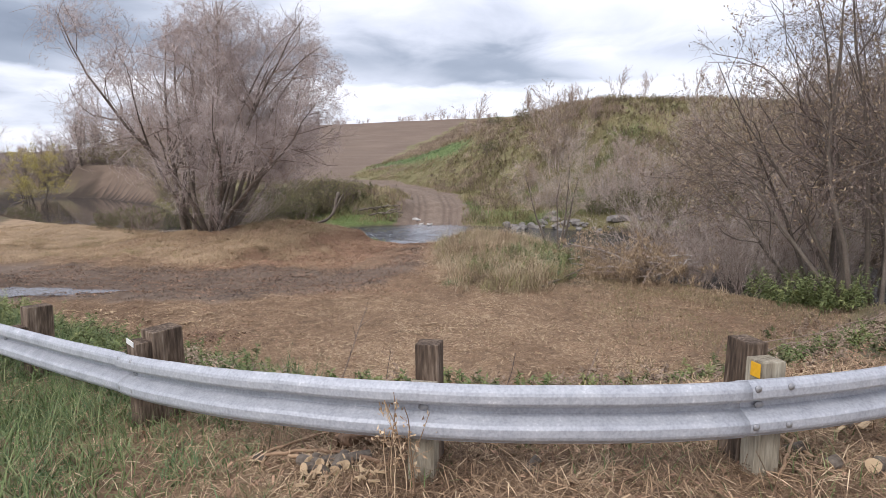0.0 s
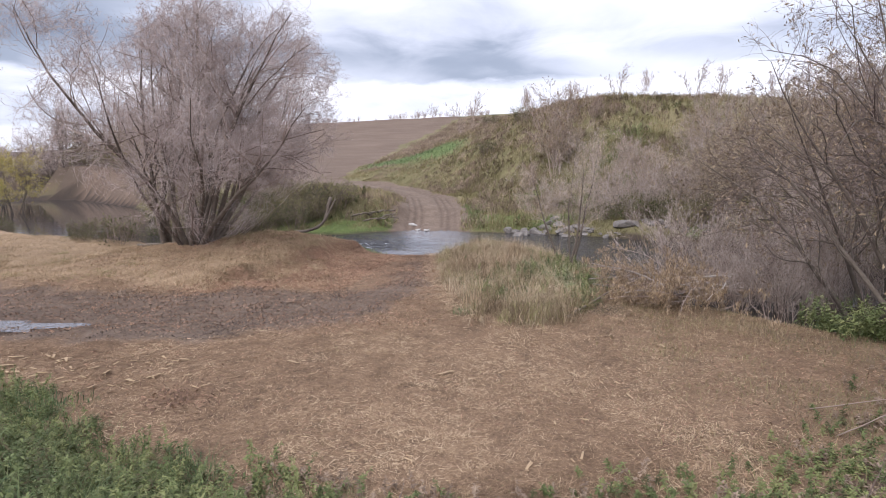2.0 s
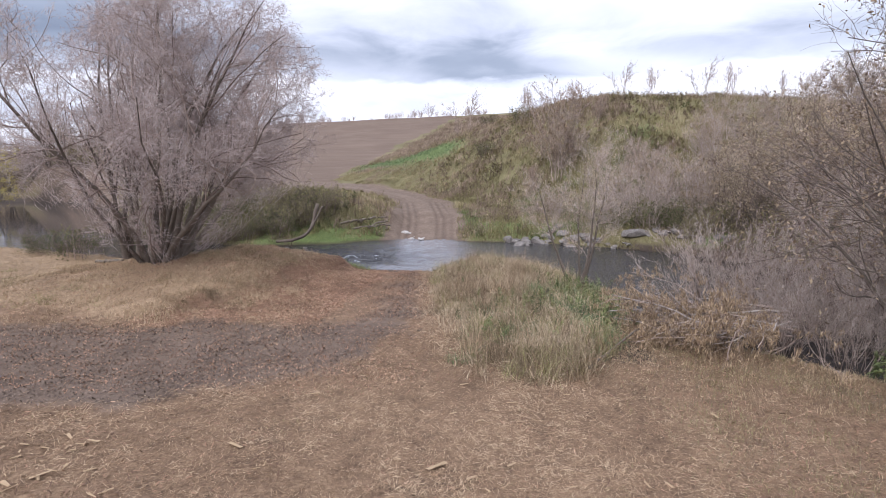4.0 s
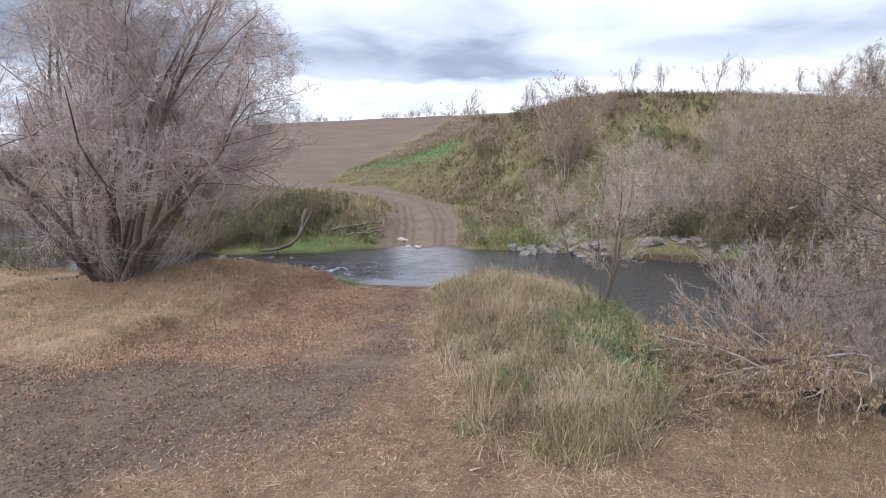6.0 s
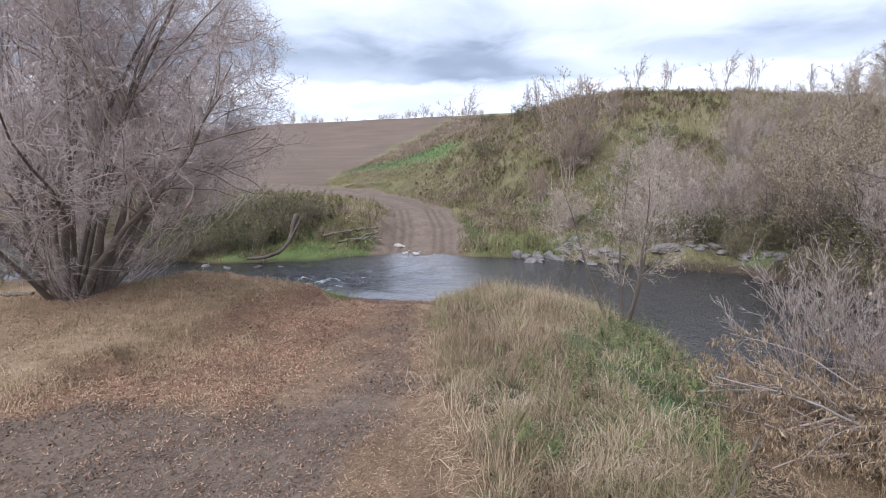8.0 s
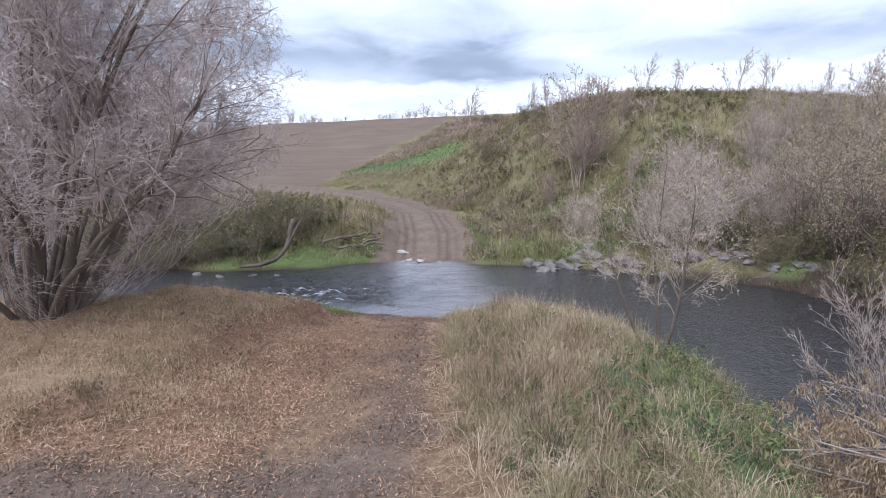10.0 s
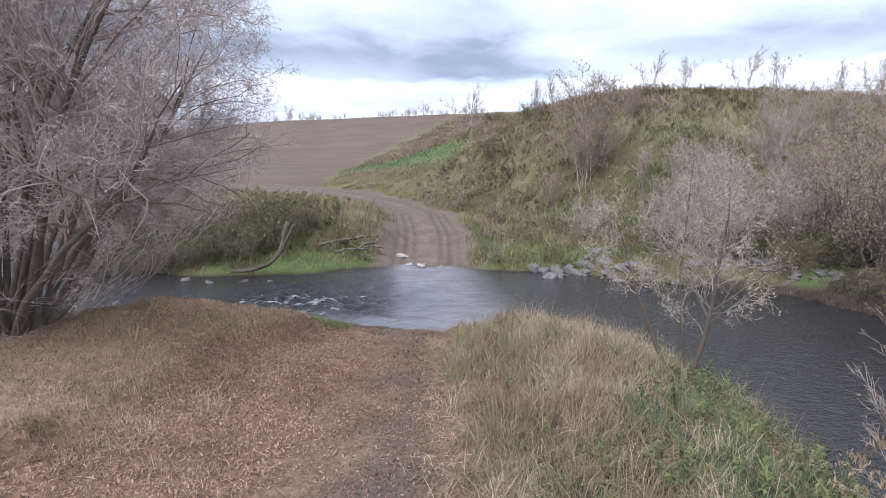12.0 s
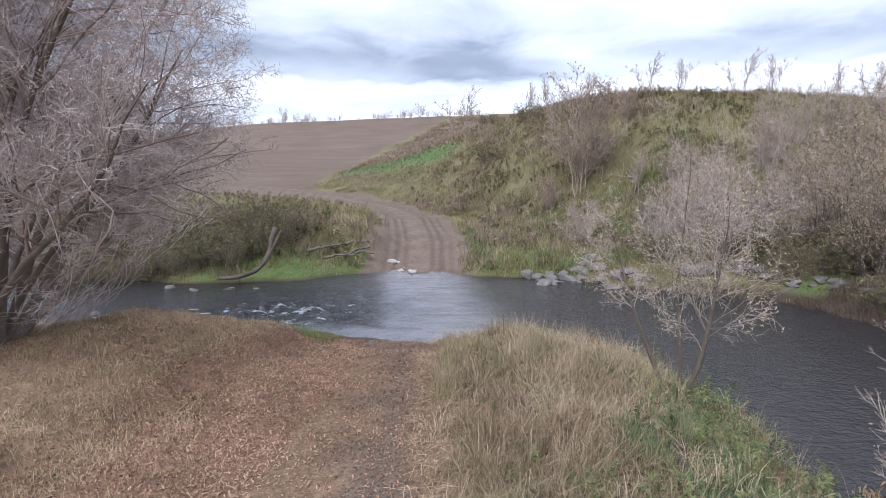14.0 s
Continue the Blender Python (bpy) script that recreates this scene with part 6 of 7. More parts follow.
def build_shrubs():
    s1 = build_woody("bare_shrub", 21, 30, 3.3, 0.62, 0.017,
                     [(7, 0.25, 0.98, 0.42, 0.40, 0.6, 5, 0.12, 0.08), (5, 0.2, 1.0, 0.5, 0.5, 0.6, 4, 0.14, 0.07), (3, 0.2, 1.0, 0.5, 0.5, 0.7, 3, 0.16, 0.05)],
                     "bare fan-shaped shrub of upright mauve-brown twigs", "shrub", M_SHRUB, M_PALETWIG, 500, M_DEADLEAF, 0.03, base_r=0.7, thin=0.0042, group="creekside shrubs", up0=0.03)
    plant(s1, 7.0, 19.7, 0, 0.98, first=True)
    for x, y, r, s in ((8.7, 20.2, 140, 0.98), (8.0, 18.7, 20, 0.72), (7.4, 17.3, 230, 0.5), (8.7, 17.0, 60, 0.66), (9.6, 18.4, 120, 0.85), (10.8, 17.6, 200, 1.0), (10.4, 20.0, 300, 1.0), (12.0, 18.9, 95, 1.0),
                       (15.8, 29.5, 170, 1.1), (16.8, 33.5, 240, 1.1), (15.4, 27.2, 80, 0.9), (17.6, 37.0, 140, 1.1), (11.7, 39.2, 45, 0.8),
                       (13.6, 40.0, 100, 1.0), (15.6, 39.6, 250, 1.1), (14.9, 38.6, 35, 0.8), (16.9, 35.6, 190, 0.9), (17.2, 32.2, 290, 0.95), (12.1, 39.0, 220, 0.6), (9.6, 39.6, 310, 0.8), (17.0, 42.5, 10, 1.1)):
        plant(s1, x, y, r, s)
    # shrubs with clinging leaves on the far bank and hill
    s2 = build_woody("leafy_shrub", 22, 16, 3.2, 1.0, 0.022,
                     [(9, 0.06, 0.98, 0.6, 0.42, 0.55, 5, 0.16, 0.04), (6, 0.1, 1.0, 0.6, 0.5, 0.6, 4, 0.18, 0.02), (4, 0.2, 1.0, 0.6, 0.55, 0.7, 3, 0.2, 0.0)],
                     "twiggy shrub with dull buff leaves still clinging", "shrub", M_TWIG, M_PALETWIG, 3500, M_DRYLEAF, 0.038, base_r=0.5, thin=0.0055, group="hillside shrubs")
    plant(s2, 14.6, 38.3, 0, 1.25, first=True)
    for x, y, r, s in ((17.5, 40.5, 70, 1.35), (20.0, 39.0, 140, 1.4), (16.4, 36.6, 220, 0.95), (20.5, 44, 300, 1.3), (23.5, 42, 30, 1.4), (6.4, 43.4, 15, 0.75),
                       (26, 47, 90, 1.3), (22.5, 36, 60, 1.3), (20, 30, 200, 1.3), (24, 50, 10, 1.0), (29, 52, 180, 1.1), (12.5, 45.5, 250, 0.8),
                       (18, 47, 200, 1.0), (20.5, 49.5, 120, 1.1), (10.5, 41.5, 40, 1.0), (13, 42.5, 210, 1.1), (24.5, 39, 290, 1.4), (27, 43, 20, 1.4), (30, 47, 70, 1.4), (22, 33, 160, 1.3), (25, 34, 230, 1.4), (33, 52, 80, 1.4)):
        plant(s2, x, y, r, s)
    # buff and olive leaved thicket at the creek's far bend
    s6 = build_woody("thicket_tree", 26, 9, 5.6, 0.75, 0.045,
                     [(10, 0.1, 0.98, 0.65, 0.40, 0.55, 6, 0.2, 0.03), (7, 0.15, 1.0, 0.65, 0.48, 0.6, 4, 0.2, 0.0), (5, 0.2, 1.0, 0.6, 0.5, 0.7, 3, 0.2, -0.03)],
                     "small creekside tree with buff and olive leaves hanging on", "tree", M_BARK, M_DARKTWIG, 5200, M_BUFFLEAF, 0.045, base_r=0.5, thin=0.0045, group="thicket trees")
    plant(s6, 18.2, 38.6, 0, 1.15, first=True)
    for x, y, r, s in ((21.5, 40.5, 80, 1.25), (16.2, 41.0, 160, 0.85), (20.2, 36.0, 240, 1.1), (24.5, 44.5, 310, 1.2), (19.5, 31.5, 40, 1.0), (27.5, 40, 120, 1.2), (32.5, 53.5, 20, 0.95), (35.5, 52, 200, 1.05), (-27, 52, 30, 1.0), (-30, 57, 120, 1.0), (-34, 63, 210, 1.1), (-38, 69.5, 300, 1.1), (-43, 77, 60, 1.2), (-48, 85, 150, 1.2), (-56, 92, 240, 1.2), (-64, 96, 330, 1.3), (-72, 99, 90, 1.3), (-80, 101, 200, 1.3), (14.6, 33.4, 70, 0.85), (15.8, 31.6, 190, 0.9), (15.2, 36.2, 330, 0.85), (17.4, 34.6, 260, 1.0)):
        plant(s6, x, y, r, s)
    # low scrub under the trees across the creek
    s3 = build_woody("low_scrub", 23, 16, 1.5, 1.0, 0.012,
                     [(8, 0.1, 0.98, 0.6, 0.5, 0.6, 3, 0.2, 0.0), (7, 0.1, 1.0, 0.6, 0.6, 0.7, 2, 0.25, -0.05)],
                     "low tangled scrub with green-brown leaves on the bank", "shrub", M_MIDTWIG, M_DARKTWIG, 1100, M_DARKOLIVE, 0.055, base_r=0.5, thin=0.0045, group="bank scrub")
    plant(s3, -14.0, 39.6, 0, 1.0, first=True)
    rng = np.random.default_rng(33)
    west = [(-16.5, 39.8), (-12.2, 40.6), (-18.5, 40.5), (-20.5, 39.6), (-10.6, 42.0), (-15, 42.6), (-20.5, 43.5), (-22, 46.5), (-19.5, 30.0), (-17.3, 29.4), (-12.6, 43.8), (-42, 47), (-18, 43), (-13.2, 38.9), (-11.4, 39.5), (-15.4, 40.8), (-17.2, 38.9), (-18.8, 42.4), (-19.6, 44.8), (-24, 49.9), (-26.5, 52.5), (-29.5, 57), (-34, 64), (-52, 56), (-29.5, 36.0), (-31, 38.5)]
    east = [(18.6, 38.0), (21, 36.2), (15.4, 34.9), (11.0, 38.4), (12.2, 38.3), (13.3, 38.0), (14.4, 37.3), (15.3, 36.3), (16.0, 35.0), (16.3, 33.4), (16.2, 31.8), (16.5, 30.2), (16.6, 28.4), (13.0, 39.3), (17.4, 36.4), (18, 34), (8.9, 39.0), (17, 26.4), (16.4, 24.6), (10.4, 43.0), (2.5, 62), (3.5, 76), (6.5, 66)]
    for x, y in west + east:
        plant(s3, x, y, float(rng.uniform(0, 360)), float(rng.uniform(0.75, 1.3)))
    # scrub in dark twig colour, its right-hand row standing in for shade under the thicket
    s7 = build_woody("dark_scrub", 27, 18, 1.5, 1.1, 0.012,
                     [(9, 0.1, 0.98, 0.6, 0.5, 0.6, 4, 0.24, -0.04), (8, 0.1, 1.0, 0.6, 0.6, 0.7, 3, 0.28, -0.08)],
                     "tangled dark scrub overhanging the water", "shrub", M_DARKTWIG, M_DARKTWIG, 1400, M_OLIVE, 0.045, base_r=0.5, thin=0.0045, group="water's edge scrub")
    first = True
    for x, y, s in ((-15.6, 38.4, 0.9), (-14.2, 38.9, 1.1), (-12.8, 39.4, 0.9), (-11.4, 40.2, 1.15), (-10.2, 41.2, 1.2), (-9.0, 42.4, 1.25), (-10.8, 42.6, 1.3), (-12.4, 41.6, 1.3), (-17.2, 38.6, 1.0), (-18.8, 39.2, 1.1), (-20.5, 43.5, 1.6), (-22.6, 46.5, 1.8), (-25.0, 50.5, 1.8), (-28.0, 55.0, 1.9), (-32.0, 60.4, 1.9), (-19.0, 41.6, 1.4), (-48.0, 84.5, 2.4), (-53.0, 89.0, 2.4), (-58.0, 92.5, 2.5), (-64.0, 95.5, 2.5), (-70.0, 97.5, 2.4), (-42.0, 76.0, 2.2), (-37.0, 68.0, 2.1),
                    (12.9, 35.9, 0.8), (14.4, 31.8, 1.0), (14.7, 30.3, 1.1), (15.0, 28.8, 1.0), (15.2, 27.2, 1.1), (15.4, 25.5, 1.0), (15.0, 35.0, 1.2), (15.2, 34.2, 1.0), (14.6, 36.2, 1.0), (14.0, 37.2, 1.0), (13.1, 37.3, 0.7), (13.6, 36.4, 0.75), (14.1, 35.4, 0.8), (15.6, 32.2, 1.1), (16.0, 31.2, 1.1), (15.8, 33.0, 1.2), (16.2, 30.6, 1.2), (15.6, 23.6, 1.1)):
        plant(s7, x, y, x * 71 % 360, s, first=first)
        first = False
    # saplings along the crest
    s4 = build_woody("sapling", 24, 3, 3.2, 0.16, 0.03,
                     [(11, 0.2, 0.98, 0.5, 0.36, 0.5, 5, 0.12, 0.08), (7, 0.2, 1.0, 0.55, 0.5, 0.6, 3, 0.14, 0.04)],
                     "thin bare sapling with a few leaves on the hill crest", "sapling", M_MIDTWIG, M_MIDTWIG, 420, M_MAUVELEAF, 0.042, base_r=0.2, thin=0.008, group="crest saplings")
    first = True
    for x, y, s in ((15.7, 62, 1.15), (18.6, 62, 1.15), (23.5, 62, 1.3), (26.2, 62, 1.3), (11.0, 62.5, 0.95), (12.2, 63, 0.85), (7.2, 70, 1.1), (0.7, 93, 2.4), (31.0, 57, 1.2), (29.6, 59, 0.9), (33.5, 56, 1.5),
                    (-0.6, 97, 1.2), (1.9, 96, 1.0), (36, 54, 1.6), (12.6, 44.5, 1.3), (10.2, 46.5, 1.0)):
        plant(s4, x, y, x * 47 % 360, s, first=first)
        first = False
    # the leaning alder at the water's edge
    s5 = build_woody("leaning_sapling", 25, 4, 5.7, 0.46, 0.066,
                     [(19, 0.22, 0.98, 0.75, 0.36, 0.26, 7, 0.20, 0.05), (9, 0.15, 1.0, 0.7, 0.45, 0.55, 5, 0.22, 0.05), (6, 0.2, 1.0, 0.65, 0.5, 0.7, 3, 0.24, 0.02)],
                     "slender leaning tree with sparse buff leaves at the water", "tree", M_BARK, M_PALETWIG, 3200, M_BUFFLEAF, 0.034, base_r=0.35, thin=0.0036, lean=(0.12, 0.06), branch=M_MIDTWIG)
    plant(s5, 4.35, 24.8, 0, 1.0, first=True)
    # taller pinkish saplings halfway up the hill
    s8 = build_woody("hill_sapling", 28, 9, 5.0, 0.26, 0.018,
                     [(13, 0.15, 0.98, 0.55, 0.36, 0.5, 5, 0.12, 0.06), (8, 0.2, 1.0, 0.55, 0.5, 0.6, 4, 0.14, 0.03), (4, 0.2, 1.0, 0.55, 0.5, 0.7, 3, 0.14, 0.03)],
                     "thin pinkish bare sapling with a few russet leaves", "sapling", M_MIDTWIG, M_MIDTWIG, 2600, M_DRYLEAF, 0.05, base_r=0.3, thin=0.007, group="hill saplings")
    first = True
    for x, y, r, z in ((7.6, 49.6, 0, 1.45), (5.7, 49.6, 80, 0.5), (8.9, 50.6, 200, 0.55), (11.5, 53.5, 310, 0.5)):
        plant(s8, x, y, r, z, first=first)
        first = False


def build_treeline():
    t = build_woody("distant_tree", 31, 7, 5.0, 0.85, 0.09,
                    [(9, 0.2, 0.98, 0.6, 0.42, 0.5, 5, 0.16, 0.05), (7, 0.2, 1.0, 0.6, 0.5, 0.6, 3, 0.2, 0.02)],
                    "small bare tree on the skyline beyond the field", "tree", M_TWIG, M_TWIG, 250, M_MAUVELEAF, 0.1, base_r=0.4, thin=0.022, group="skyline trees")
    rng = np.random.default_rng(35)
    first = True
    for k in range(130):
        x = -150 + 158 * rng.random()
        s = rng.uniform(0.18, 0.48) * (1.7 if k % 11 == 0 else 1.0)
        plant(t, x, 174 + rng.uniform(-5, 10), rng.uniform(0, 360), s, first=first)
        first = False


build_trees()
build_shrubs()
build_treeline()


# ---- stones, logs, brush and chips ----
def stone_bm(rng, sx, sy, sz):
    """An angular, worn stone: a ball cut flat by a dozen planes."""
    bm = bmesh.new()
    bmesh.ops.create_icosphere(bm, subdivisions=3, radius=1.0)
    cuts = [(Vector(rng.normal(0, 1, 3)).normalized(), rng.uniform(0.55, 0.85)) for _ in range(12)]
    for v in bm.verts:
        for n, d in cuts:
            over = v.co.dot(n) - d
            if over > 0:
                v.co -= n * (over * 0.94)
        v.co = Vector((v.co.x * sx * 0.98, v.co.y * sy * 0.98, v.co.z * sz * 1.05))
    return bm


def build_stones():
    rng = np.random.default_rng(41)

    def stone(x, y, s, z=None, label="flat angular grey stone at the water's edge", mat=M_STONE):
        g = ground_at(x, y) if z is None else z
        ob = part("stone", stone_bm(rng, s * rng.uniform(0.9, 1.35), s * rng.uniform(0.7, 1.0), s * rng.uniform(0.38, 0.62)), mat, None, label)
        ob.matrix_basis = pose(x, y, max(g, -0.05) + s * 0.12, rng.uniform(-12, 12), rng.uniform(-12, 12), rng.uniform(0, 360))
        tagged(ob, label, "stone", "bank stones")
    # the line of riprap on the far bank
    for k in range(28):
        x = rng.uniform(3.0, 7.8)
        y = 38.7 - 0.28 * (x - 2.2) + rng.uniform(-0.4, 1.3)
        stone(x, y, rng.uniform(0.14, 0.33) if k % 4 else rng.uniform(0.36, 0.52))
    for x, y, s in ((4.65, 39.5, 0.42), (5.3, 39.8, 0.46), (5.8, 40.0, 0.44), (6.25, 40.3, 0.5), (6.3, 39.4, 0.55), (5.6, 39.3, 0.4), (6.9, 38.4, 0.5), (7.45, 38.5, 0.46), (4.0, 39.5, 0.36), (3.1, 39.8, 0.26), (7.8, 38.0, 0.42)):
        stone(x, y, s, None, "pale grey boulder heaped on the far bank")
    for k in range(16):
        x = rng.uniform(7.5, 12.5)
        stone(x, 37.2 + rng.uniform(-0.5, 0.8) - 0.1 * (x - 7.5), rng.uniform(0.14, 0.32))
    for k in range(26):
        f = rng.random()
        stone(12.2 + 2.4 * f + rng.uniform(-0.4, 0.3), 37.5 - 4.4 * f + rng.uniform(-0.4, 0.4), rng.uniform(0.12, 0.3))
    stone(10.1, 37.4, 0.72, None, "large squarish grey boulder on the far bank")
    for k in range(9):
        stone(rng.normal(-2.7, 0.35), rng.normal(41.3, 0.4), rng.uniform(0.10, 0.18), 0.02, "small pale stone at the ford's exit", M_PALESTONE)
    stone(-3.75, 42.7, 0.24, None, "small pale stone at the ford's exit", M_PALESTONE)
    stone(-3.45, 42.8, 0.15, None, "small pale stone at the ford's exit", M_PALESTONE)
    for x, y, s in ((-8.3, 32.9, 0.3), (-7.6, 33.3, 0.22), (-5.7, 31.2, 0.2), (-12.4, 31.9, 0.25), (-13.2, 32.4, 0.3), (-11.5, 36.4, 0.3), (-10.1, 36.7, 0.32), (-9.0, 36.9, 0.22), (-12.8, 37.0, 0.35),
                    (-6.6, 32.4, 0.15), (-14.6, 33.3, 0.2), (-9.2, 31.7, 0.2)):
        stone(x, y, s * 0.8, -0.1, "wet dark stone breaking the riffle")


def log_mesh(points, r0, r1, k=8, seed=0):
    rng = np.random.default_rng(seed)
    pts = np.array(points, float)
    s = np.linspace(0, len(pts) - 1, 12)
    fine = np.stack([np.interp(s, np.arange(len(pts)), pts[:, a]) for a in range(3)], -1)
    fine[1:-1] += rng.normal(0, r0 * 0.3, (10, 3))
    rad = np.linspace(r0, r1, 12) * rng.uniform(0.85, 1.1, 12)
    V, F = tubes(fine[None], rad[None], k)
    n = len(V)
    V = np.concatenate([V, fine[:1], fine[-1:]])
    caps = [[n, (j + 1) % k, j] for j in range(k)] + [[n + 1, n - k + j, n - k + (j + 1) % k] for j in range(k)]
    return V, [F, np.array(caps)]


def build_logs():
    def log(name, points, r0, r1, label, mat=M_LOG, group="", seed=0, category="log"):
        V, F = log_mesh(points, r0, r1, 8, seed)
        tagged(mesh_object(name, V, F, mat, smooth=True, attrs={"tone": np.full(len(V), 0.3)}), label, category, group)

    g = ground_at
    log("driftwood_log", [(-10.9, 37.5, 0.30), (-9.9, 37.5, 0.36), (-9.25, 37.9, 0.62), (-8.95, 38.4, 1.15), (-8.8, 38.7, 1.85), (-8.72, 38.9, 2.45)], 0.085, 0.12, "weathered brown curved driftwood log propped on the bank", M_BARK, seed=1)
    log("driftwood_log", [(-8.93, 38.35, 1.1), (-8.66, 38.6, 1.75), (-8.42, 38.9, 2.3)], 0.06, 0.05, "split brown prong of driftwood leaning on the log", M_BARK, seed=2)
    for k, (x0, y0, x1, y1, r) in enumerate(((-7.9, 41.4, -6.2, 42.4, 0.09), (-6.9, 42.2, -5.0, 43.0, 0.10), (-6.0, 41.2, -4.9, 42.4, 0.08), (-5.6, 41.6, -4.6, 41.8, 0.07), (-7.0, 40.8, -5.4, 41.1, 0.07))):
        log("dead_branch", [(x0, y0, g(x0, y0) + r + 0.25), ((x0 + x1) / 2, (y0 + y1) / 2, g((x0 + x1) / 2, (y0 + y1) / 2) + r + 0.42), (x1, y1, g(x1, y1) + r + 0.45)], r, r * 0.6, "grey dead branch lying on the eroded bank", group="bank branches", seed=5 + k, category="branch")
    log("fallen_log", [(12.0, 35.3, 0.08), (13.2, 35.2, 0.45), (14.6, 35.0, 0.85), (16.0, 35.2, 1.3)], 0.12, 0.2, "grey fallen trunk reaching into the creek", seed=3)
    log("cut_limb", [(-14.4, 26.2, g(-14.4, 26.2) + 0.08), (-13.0, 25.7, g(-13, 25.7) + 0.1)], 0.07, 0.05, "pale cut limb lying beside the willow", seed=4)
    # stick lying at the foot of the hummock
    log("fallen_stick", [(2.55, 15.1, g(2.55, 15.1) + 0.05), (3.3, 16.15, g(3.3, 16.15) + 0.10), (4.1, 17.1, g(4.1, 17.1) + 0.3)], 0.035, 0.02, "dry brown stick lying by the brush pile", seed=6, category="stick")
    for k, (x, y, ln, tn) in enumerate(((6.4, 9.7, 2.4, -22), (6.9, 9.2, 2.0, -30), (5.9, 9.1, 1.6, -8), (7.2, 8.6, 1.8, -40))):
        c, s = math.cos(radians(tn)) * ln / 2, math.sin(radians(tn)) * ln / 2
        log("long_switch", [(x - c, y - s, g(x - c, y - s) + 0.05), (x, y + 0.15, g(x, y) + 0.22), (x + c, y + s, g(x + c, y + s) + 0.03)], 0.010, 0.005, "long dry bent switch lying on the meadow", M_MIDTWIG, "loose switches", 40 + k, "branch")
    # cut wood under the rail
    for k, (x, y, tn, ln, r) in enumerate(((0.05, 3.15, 20, 0.5, 0.045), (2.55, 3.1, -25, 0.6, 0.04), (2.2, 3.25, -15, 0.5, 0.03), (0.75, 3.4, 40, 0.9, 0.018), (-0.35, 3.1, -50, 0.6, 0.02), (-0.9, 3.5, 10, 0.9, 0.015), (1.2, 3.2, 15, 0.8, 0.014))):
        c, s = math.cos(radians(tn)) * ln / 2, math.sin(radians(tn)) * ln / 2
        log("cut_branch", [(x - c, y - s, g(x - c, y - s) + r + 0.03), (x, y, g(x, y) + r + 0.05), (x + c, y + s, g(x + c, y + s) + r + 0.02)], r, r * 0.8, "cut branch lying in the grass under the rail", M_LOG, "cut branches", 20 + k, "branch")


def build_brush():
    """The heap of felled branches beside the hummock."""
    rng = np.random.default_rng(51)
    ob = empty("brush_pile", 5.75, 17.95, ground_at(5.75, 17.95), label="heap of felled branches with dead hanging leaves", category="brush pile")
    n = 84
    a = rng.normal(math.pi * 1.0, 0.6, n)
    P = np.stack([rng.uniform(-0.2, 2.2, n), rng.uniform(-1.1, 0.5, n), rng.uniform(0.1, 0.95, n)], -1)
    D = np.stack([np.cos(a), np.sin(a) * 0.7, rng.normal(0.14, 0.2, n)], -1)
    L = rng.uniform(1.2, 2.5, n)
    main = limbs(rng, P, D, L, rng.uniform(0.010, 0.022, n), 9, 0.10, -0.03, 0.45)
    for k in range(30):
        V, F = tubes(main[0][k:k + 1], main[1][k:k + 1] * 1.3, 6)
        mesh_object("branch", V, F, M_PALETWIG if k % 7 == 0 else M_BRANCH, ob, smooth=True, attrs={"tone": np.full(len(V), 0.55 + 0.45 * rng.random())})
    rest = (main[0][30:], main[1][30:])
    b1 = limbs(rng, *fork(rng, *main, 8, 0.2, 1.0, 0.6, 0.35, 0.5), 5, 0.16, -0.06)
    b2 = limbs(rng, *fork(rng, *b1, 5, 0.2, 1.0, 0.6, 0.5, 0.6), 4, 0.2, -0.10)
    V, F, t = joined([(rest, 5), (b1, 3), (b2, 3)], rng)
    tagged(mesh_object("brushwood", V, F, M_MIDTWIG, ob, "tangle of dry twigs", attrs={"tone": t}), kind="stuff")
    V, F, t = leaf_cards(rng, b2[0], 20000, 0.048, 0.03, 2.2, 0.22)
    tagged(mesh_object("foliage", V, F, M_BRUSHLEAF, ob, "dead brown hanging leaves", attrs={"tone": t}), kind="stuff")


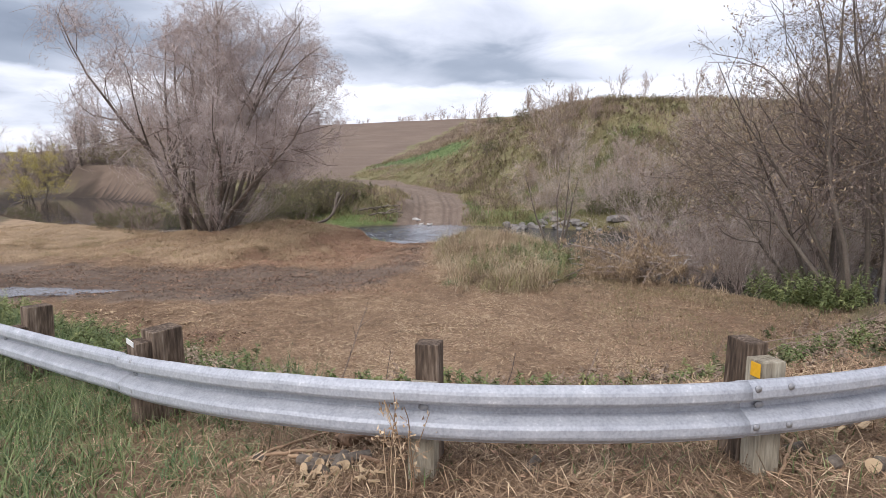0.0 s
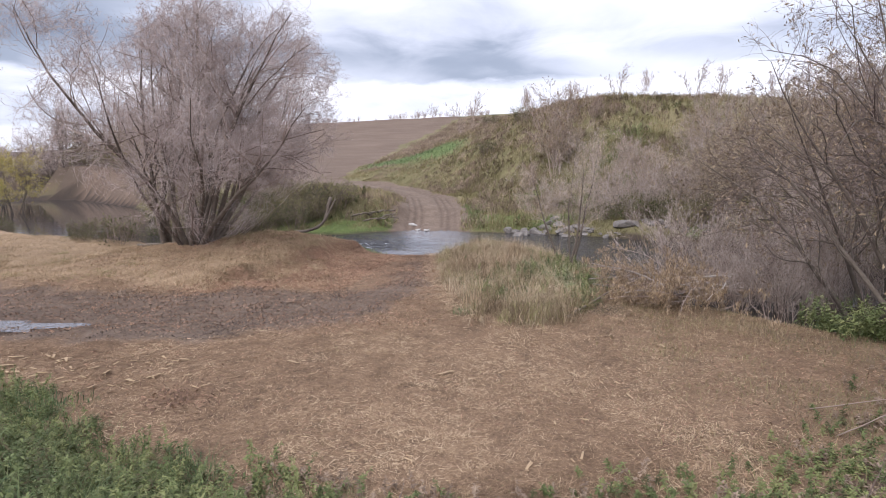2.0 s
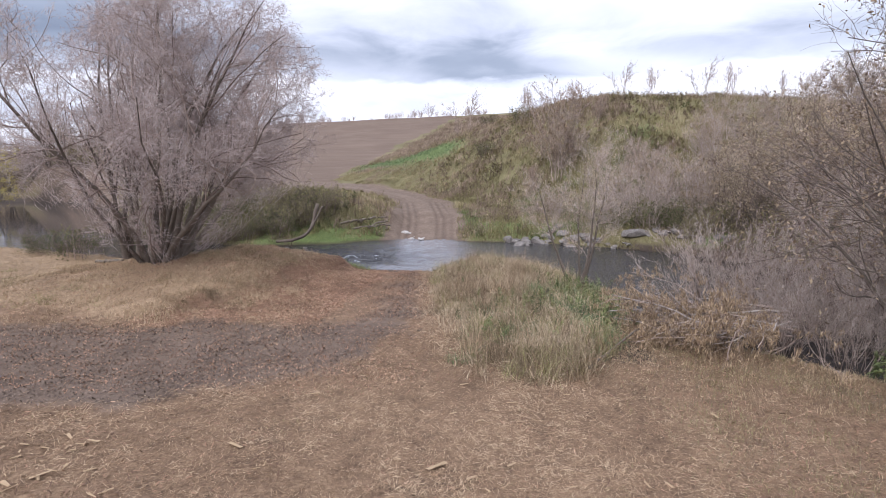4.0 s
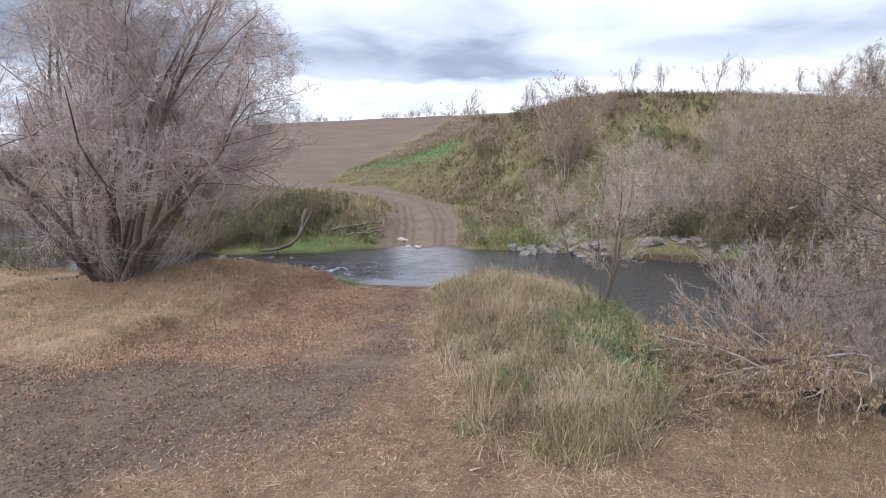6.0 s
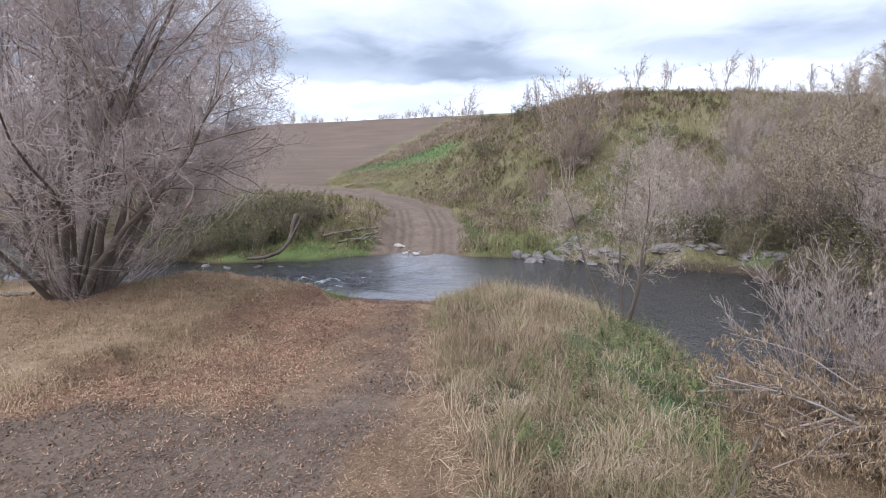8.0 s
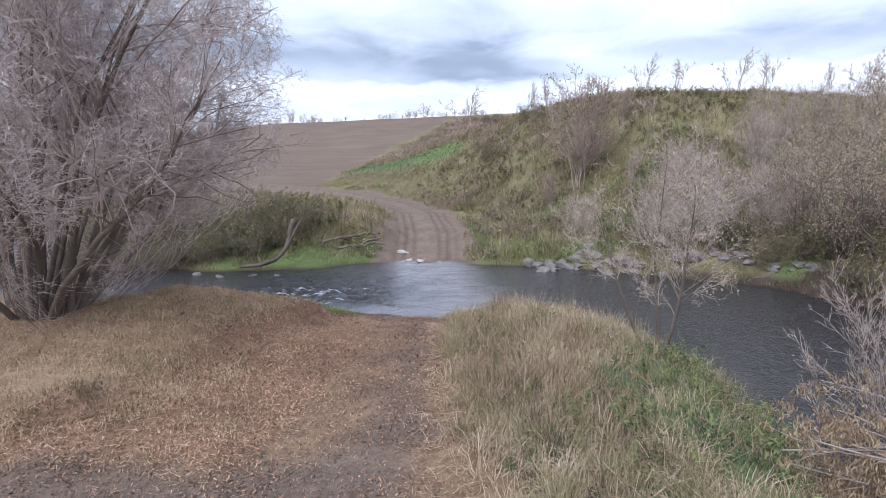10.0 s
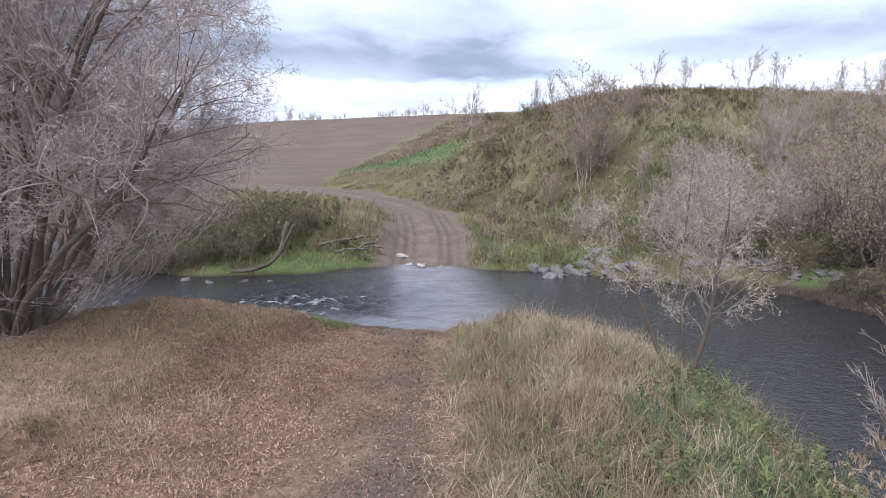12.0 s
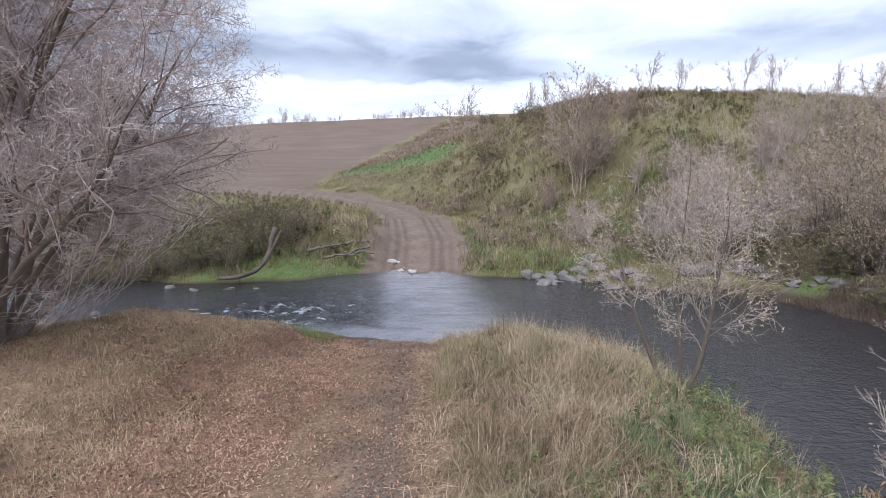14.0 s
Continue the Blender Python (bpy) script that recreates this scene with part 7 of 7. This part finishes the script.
def build_discs():
    """Sawn ends of cut branches heaped below the beam."""
    rng = np.random.default_rng(77)
    spots = [(rng.uniform(-0.2, 0.06), rng.uniform(2.42, 2.6), rng.uniform(0.024, 0.034)) for _ in range(13)]
    spots += [(2.5, 2.56, 0.035), (2.62, 2.5, 0.04), (2.42, 2.72, 0.03), (2.72, 2.6, 0.03), (1.0, 2.5, 0.026), (-0.5, 2.6, 0.026)]
    for x, y, r in spots:
        ln = rng.uniform(0.05, 0.16)
        ob = empty("cut_stub", x, y, ground_at(x, y) + r + 0.02, rng.uniform(0, 360), "short sawn branch stub with a pale cut end", "branch", "sawn stubs")
        ob.matrix_basis = ob.matrix_basis @ pose(0, 0, 0, rng.uniform(-40, -5), rng.uniform(-15, 15), 0)
        for name, y0, y1, k, mat in (("bark", 0.0, ln, 1.0, M_LOG), ("cut_end", -0.004, 0.0, 0.93, M_CHIP), ("cut_end", ln, ln + 0.004, 0.93, M_CHIP)):
            bm = bmesh.new()
            bmesh.ops.create_cone(bm, cap_ends=True, segments=11, radius1=r * k, radius2=r * k * 0.97, depth=y1 - y0)
            bmesh.ops.rotate(bm, verts=bm.verts, cent=(0, 0, 0), matrix=Matrix.Rotation(radians(90), 3, "X"))
            bmesh.ops.translate(bm, verts=bm.verts, vec=(0, (y0 + y1) / 2, 0))
            for v in bm.verts:
                v.co.x *= 1 + 0.12 * math.sin(v.co.z * 70)
            part(name, bm, mat, ob)
    # split sticks and a stout limb beside them
    for k in range(16):
        x, y, tn, ln, r = rng.uniform(-0.5, 0.4), rng.uniform(2.45, 2.9), rng.uniform(0, 180), rng.uniform(0.2, 0.5), rng.uniform(0.006, 0.014)
        if k == 0:
            x, y, tn, ln, r = 0.12, 2.72, 8, 0.42, 0.035
        if k > 9:
            x, y = rng.uniform(0.9, 2.9), rng.uniform(2.45, 2.9)
        c, q = math.cos(radians(tn)) * ln / 2, math.sin(radians(tn)) * ln / 2
        V, F = log_mesh([(x - c, y - q, ground_at(x - c, y - q) + r + 0.02), (x, y, ground_at(x, y) + r + 0.04), (x + c, y + q, ground_at(x + c, y + q) + r + 0.03)], r, r * 0.8, 7, 140 + k)
        tagged(mesh_object("cut_stick", V, F, M_BRUSHSTICK, smooth=True, attrs={"tone": np.full(len(V), rng.random())}), "reddish brown cut stick lying under the rail", "branch", "cut sticks")


def build_chips():
    """Split chips of fresh wood on the mown ground."""
    rng = np.random.default_rng(61)
    spots = [(-0.25, 11.6, 0.26), (-3.2, 12.1, 0.22), (-6.8, 11.0, 0.16), (-7.5, 11.3, 0.14), (-7.1, 11.5, 0.12), (-7.9, 11.6, 0.14), (-8.4, 11.6, 0.12)]
    spots += [(rng.uniform(-9.2, -5.2), rng.uniform(10.6, 12.4), rng.uniform(0.07, 0.20)) for _ in range(60)]
    spots += [(rng.uniform(-5, 4.5), rng.uniform(8, 14.5), rng.uniform(0.06, 0.15)) for _ in range(46)]
    spots += [(rng.uniform(-0.16, 0.22), rng.uniform(2.28, 2.5), rng.uniform(0.03, 0.055)) for _ in range(24)]
    spots += [(2.75, 2.95, 0.09), (2.9, 3.0, 0.1)]
    for x, y, s in spots:
        lift = 0.035 if y < 3.2 else 0.012
        bm = box_bm(s * 1.25, s * rng.uniform(0.07, 0.17), 0.012, 0.003)
        for v in bm.verts:
            v.co.z += 0.15 * s * (v.co.x / s) ** 2 * 2
            v.co.y += rng.normal(0, 0.06) * s
        ob = part("wood_chip", bm, M_CHIP, None)
        ob.matrix_basis = pose(x, y, ground_at(x, y) + lift, rng.uniform(-8, 8), rng.uniform(-8, 8), rng.uniform(0, 360))
        tagged(ob, "pale fresh wood chip lying on the straw", "wood chip", "wood chips")


def build_vine():
    """A dead climber hanging over the beam, and dead stalks beyond it."""
    rng = np.random.default_rng(71)
    x0 = 0.36
    y0 = float(rail_y(x0)) - 0.02
    g = ground_at(x0, y0)
    ob = empty("dead_vine", x0, y0, g, label="dead pale climbing vine hanging over the rail", category="vine")
    n = 9
    P = np.stack([rng.uniform(-0.09, 0.10, n), rng.uniform(-0.06, -0.01, n), np.full(n, 0.0)], -1)
    D = np.stack([rng.normal(0, 0.08, n), rng.normal(-0.01, 0.03, n), np.ones(n)], -1)
    st = limbs(rng, P, D, rng.uniform(0.30, 0.56, n), np.full(n, 0.003), 9, 0.11, -0.03, 0.6)
    b = limbs(rng, *fork(rng, *st, 3, 0.3, 1.0, 0.7, 0.25, 0.7), 5, 0.25, -0.2)
    V, F, t = joined([(st, 4), (b, 3)], rng)
    tagged(mesh_object("stems", V, F, M_STRAW, ob, attrs={"tone": t}), kind="stuff")
    V, F, t = leaf_cards(rng, b[0], 120, 0.014, 0.012, 0.8, 0.5)
    tagged(mesh_object("foliage", V, F, M_STRAW, ob, "curled dry leaves", attrs={"tone": t}), kind="stuff")
    for x, y, h in ((-0.45, 4.2, 0.75), (1.55, 4.4, 0.5), (-0.15, 4.6, 0.5), (3.3, 6.2, 0.7), (0.9, 4.0, 0.4)):
        st = limbs(rng, np.zeros((1, 3)), np.array([[0.25, 0.1, 1.0]]), np.array([h]), np.array([0.005]), 8, 0.05, 0.0, 0.5)
        b = limbs(rng, *fork(rng, *st, 5, 0.4, 1.0, 0.6, 0.3, 0.7), 4, 0.15, 0.05)
        V, F, t = joined([(st, 4), (b, 3)], rng)
        ob = tagged(mesh_object("dead_stalk", V, F, M_DARKTWIG, attrs={"tone": t}), "thin dead weed stalk standing behind the rail", "weed stalk", "dead stalks")
        ob.matrix_basis = pose(x, y, ground_at(x, y) - 0.02)


def build_cuttings():
    """Cut limbs thrown down beside the verge trees."""
    rng = np.random.default_rng(73)
    for k in range(14):
        x, y, tn, ln, r = rng.uniform(4.9, 6.8), rng.uniform(4.2, 5.7), rng.uniform(-30, 40), rng.uniform(0.7, 1.5), rng.uniform(0.012, 0.03)
        c, s = math.cos(radians(tn)) * ln / 2, math.sin(radians(tn)) * ln / 2
        up = rng.uniform(0.02, 0.2)
        V, F = log_mesh([(x - c, y - s, ground_at(x - c, y - s) + r + up), (x, y, ground_at(x, y) + r + up + 0.03), (x + c, y + s, ground_at(x + c, y + s) + r + up)], r, r * 0.7, 7, 80 + k)
        tagged(mesh_object("cut_limb", V, F, M_LOG, smooth=True, attrs={"tone": np.full(len(V), rng.random())}), "grey cut limb in a loose pile on the verge", "branch", "verge cuttings")


build_stones()
build_vine()
build_cuttings()
build_logs()
build_brush()
build_chips()
build_discs()
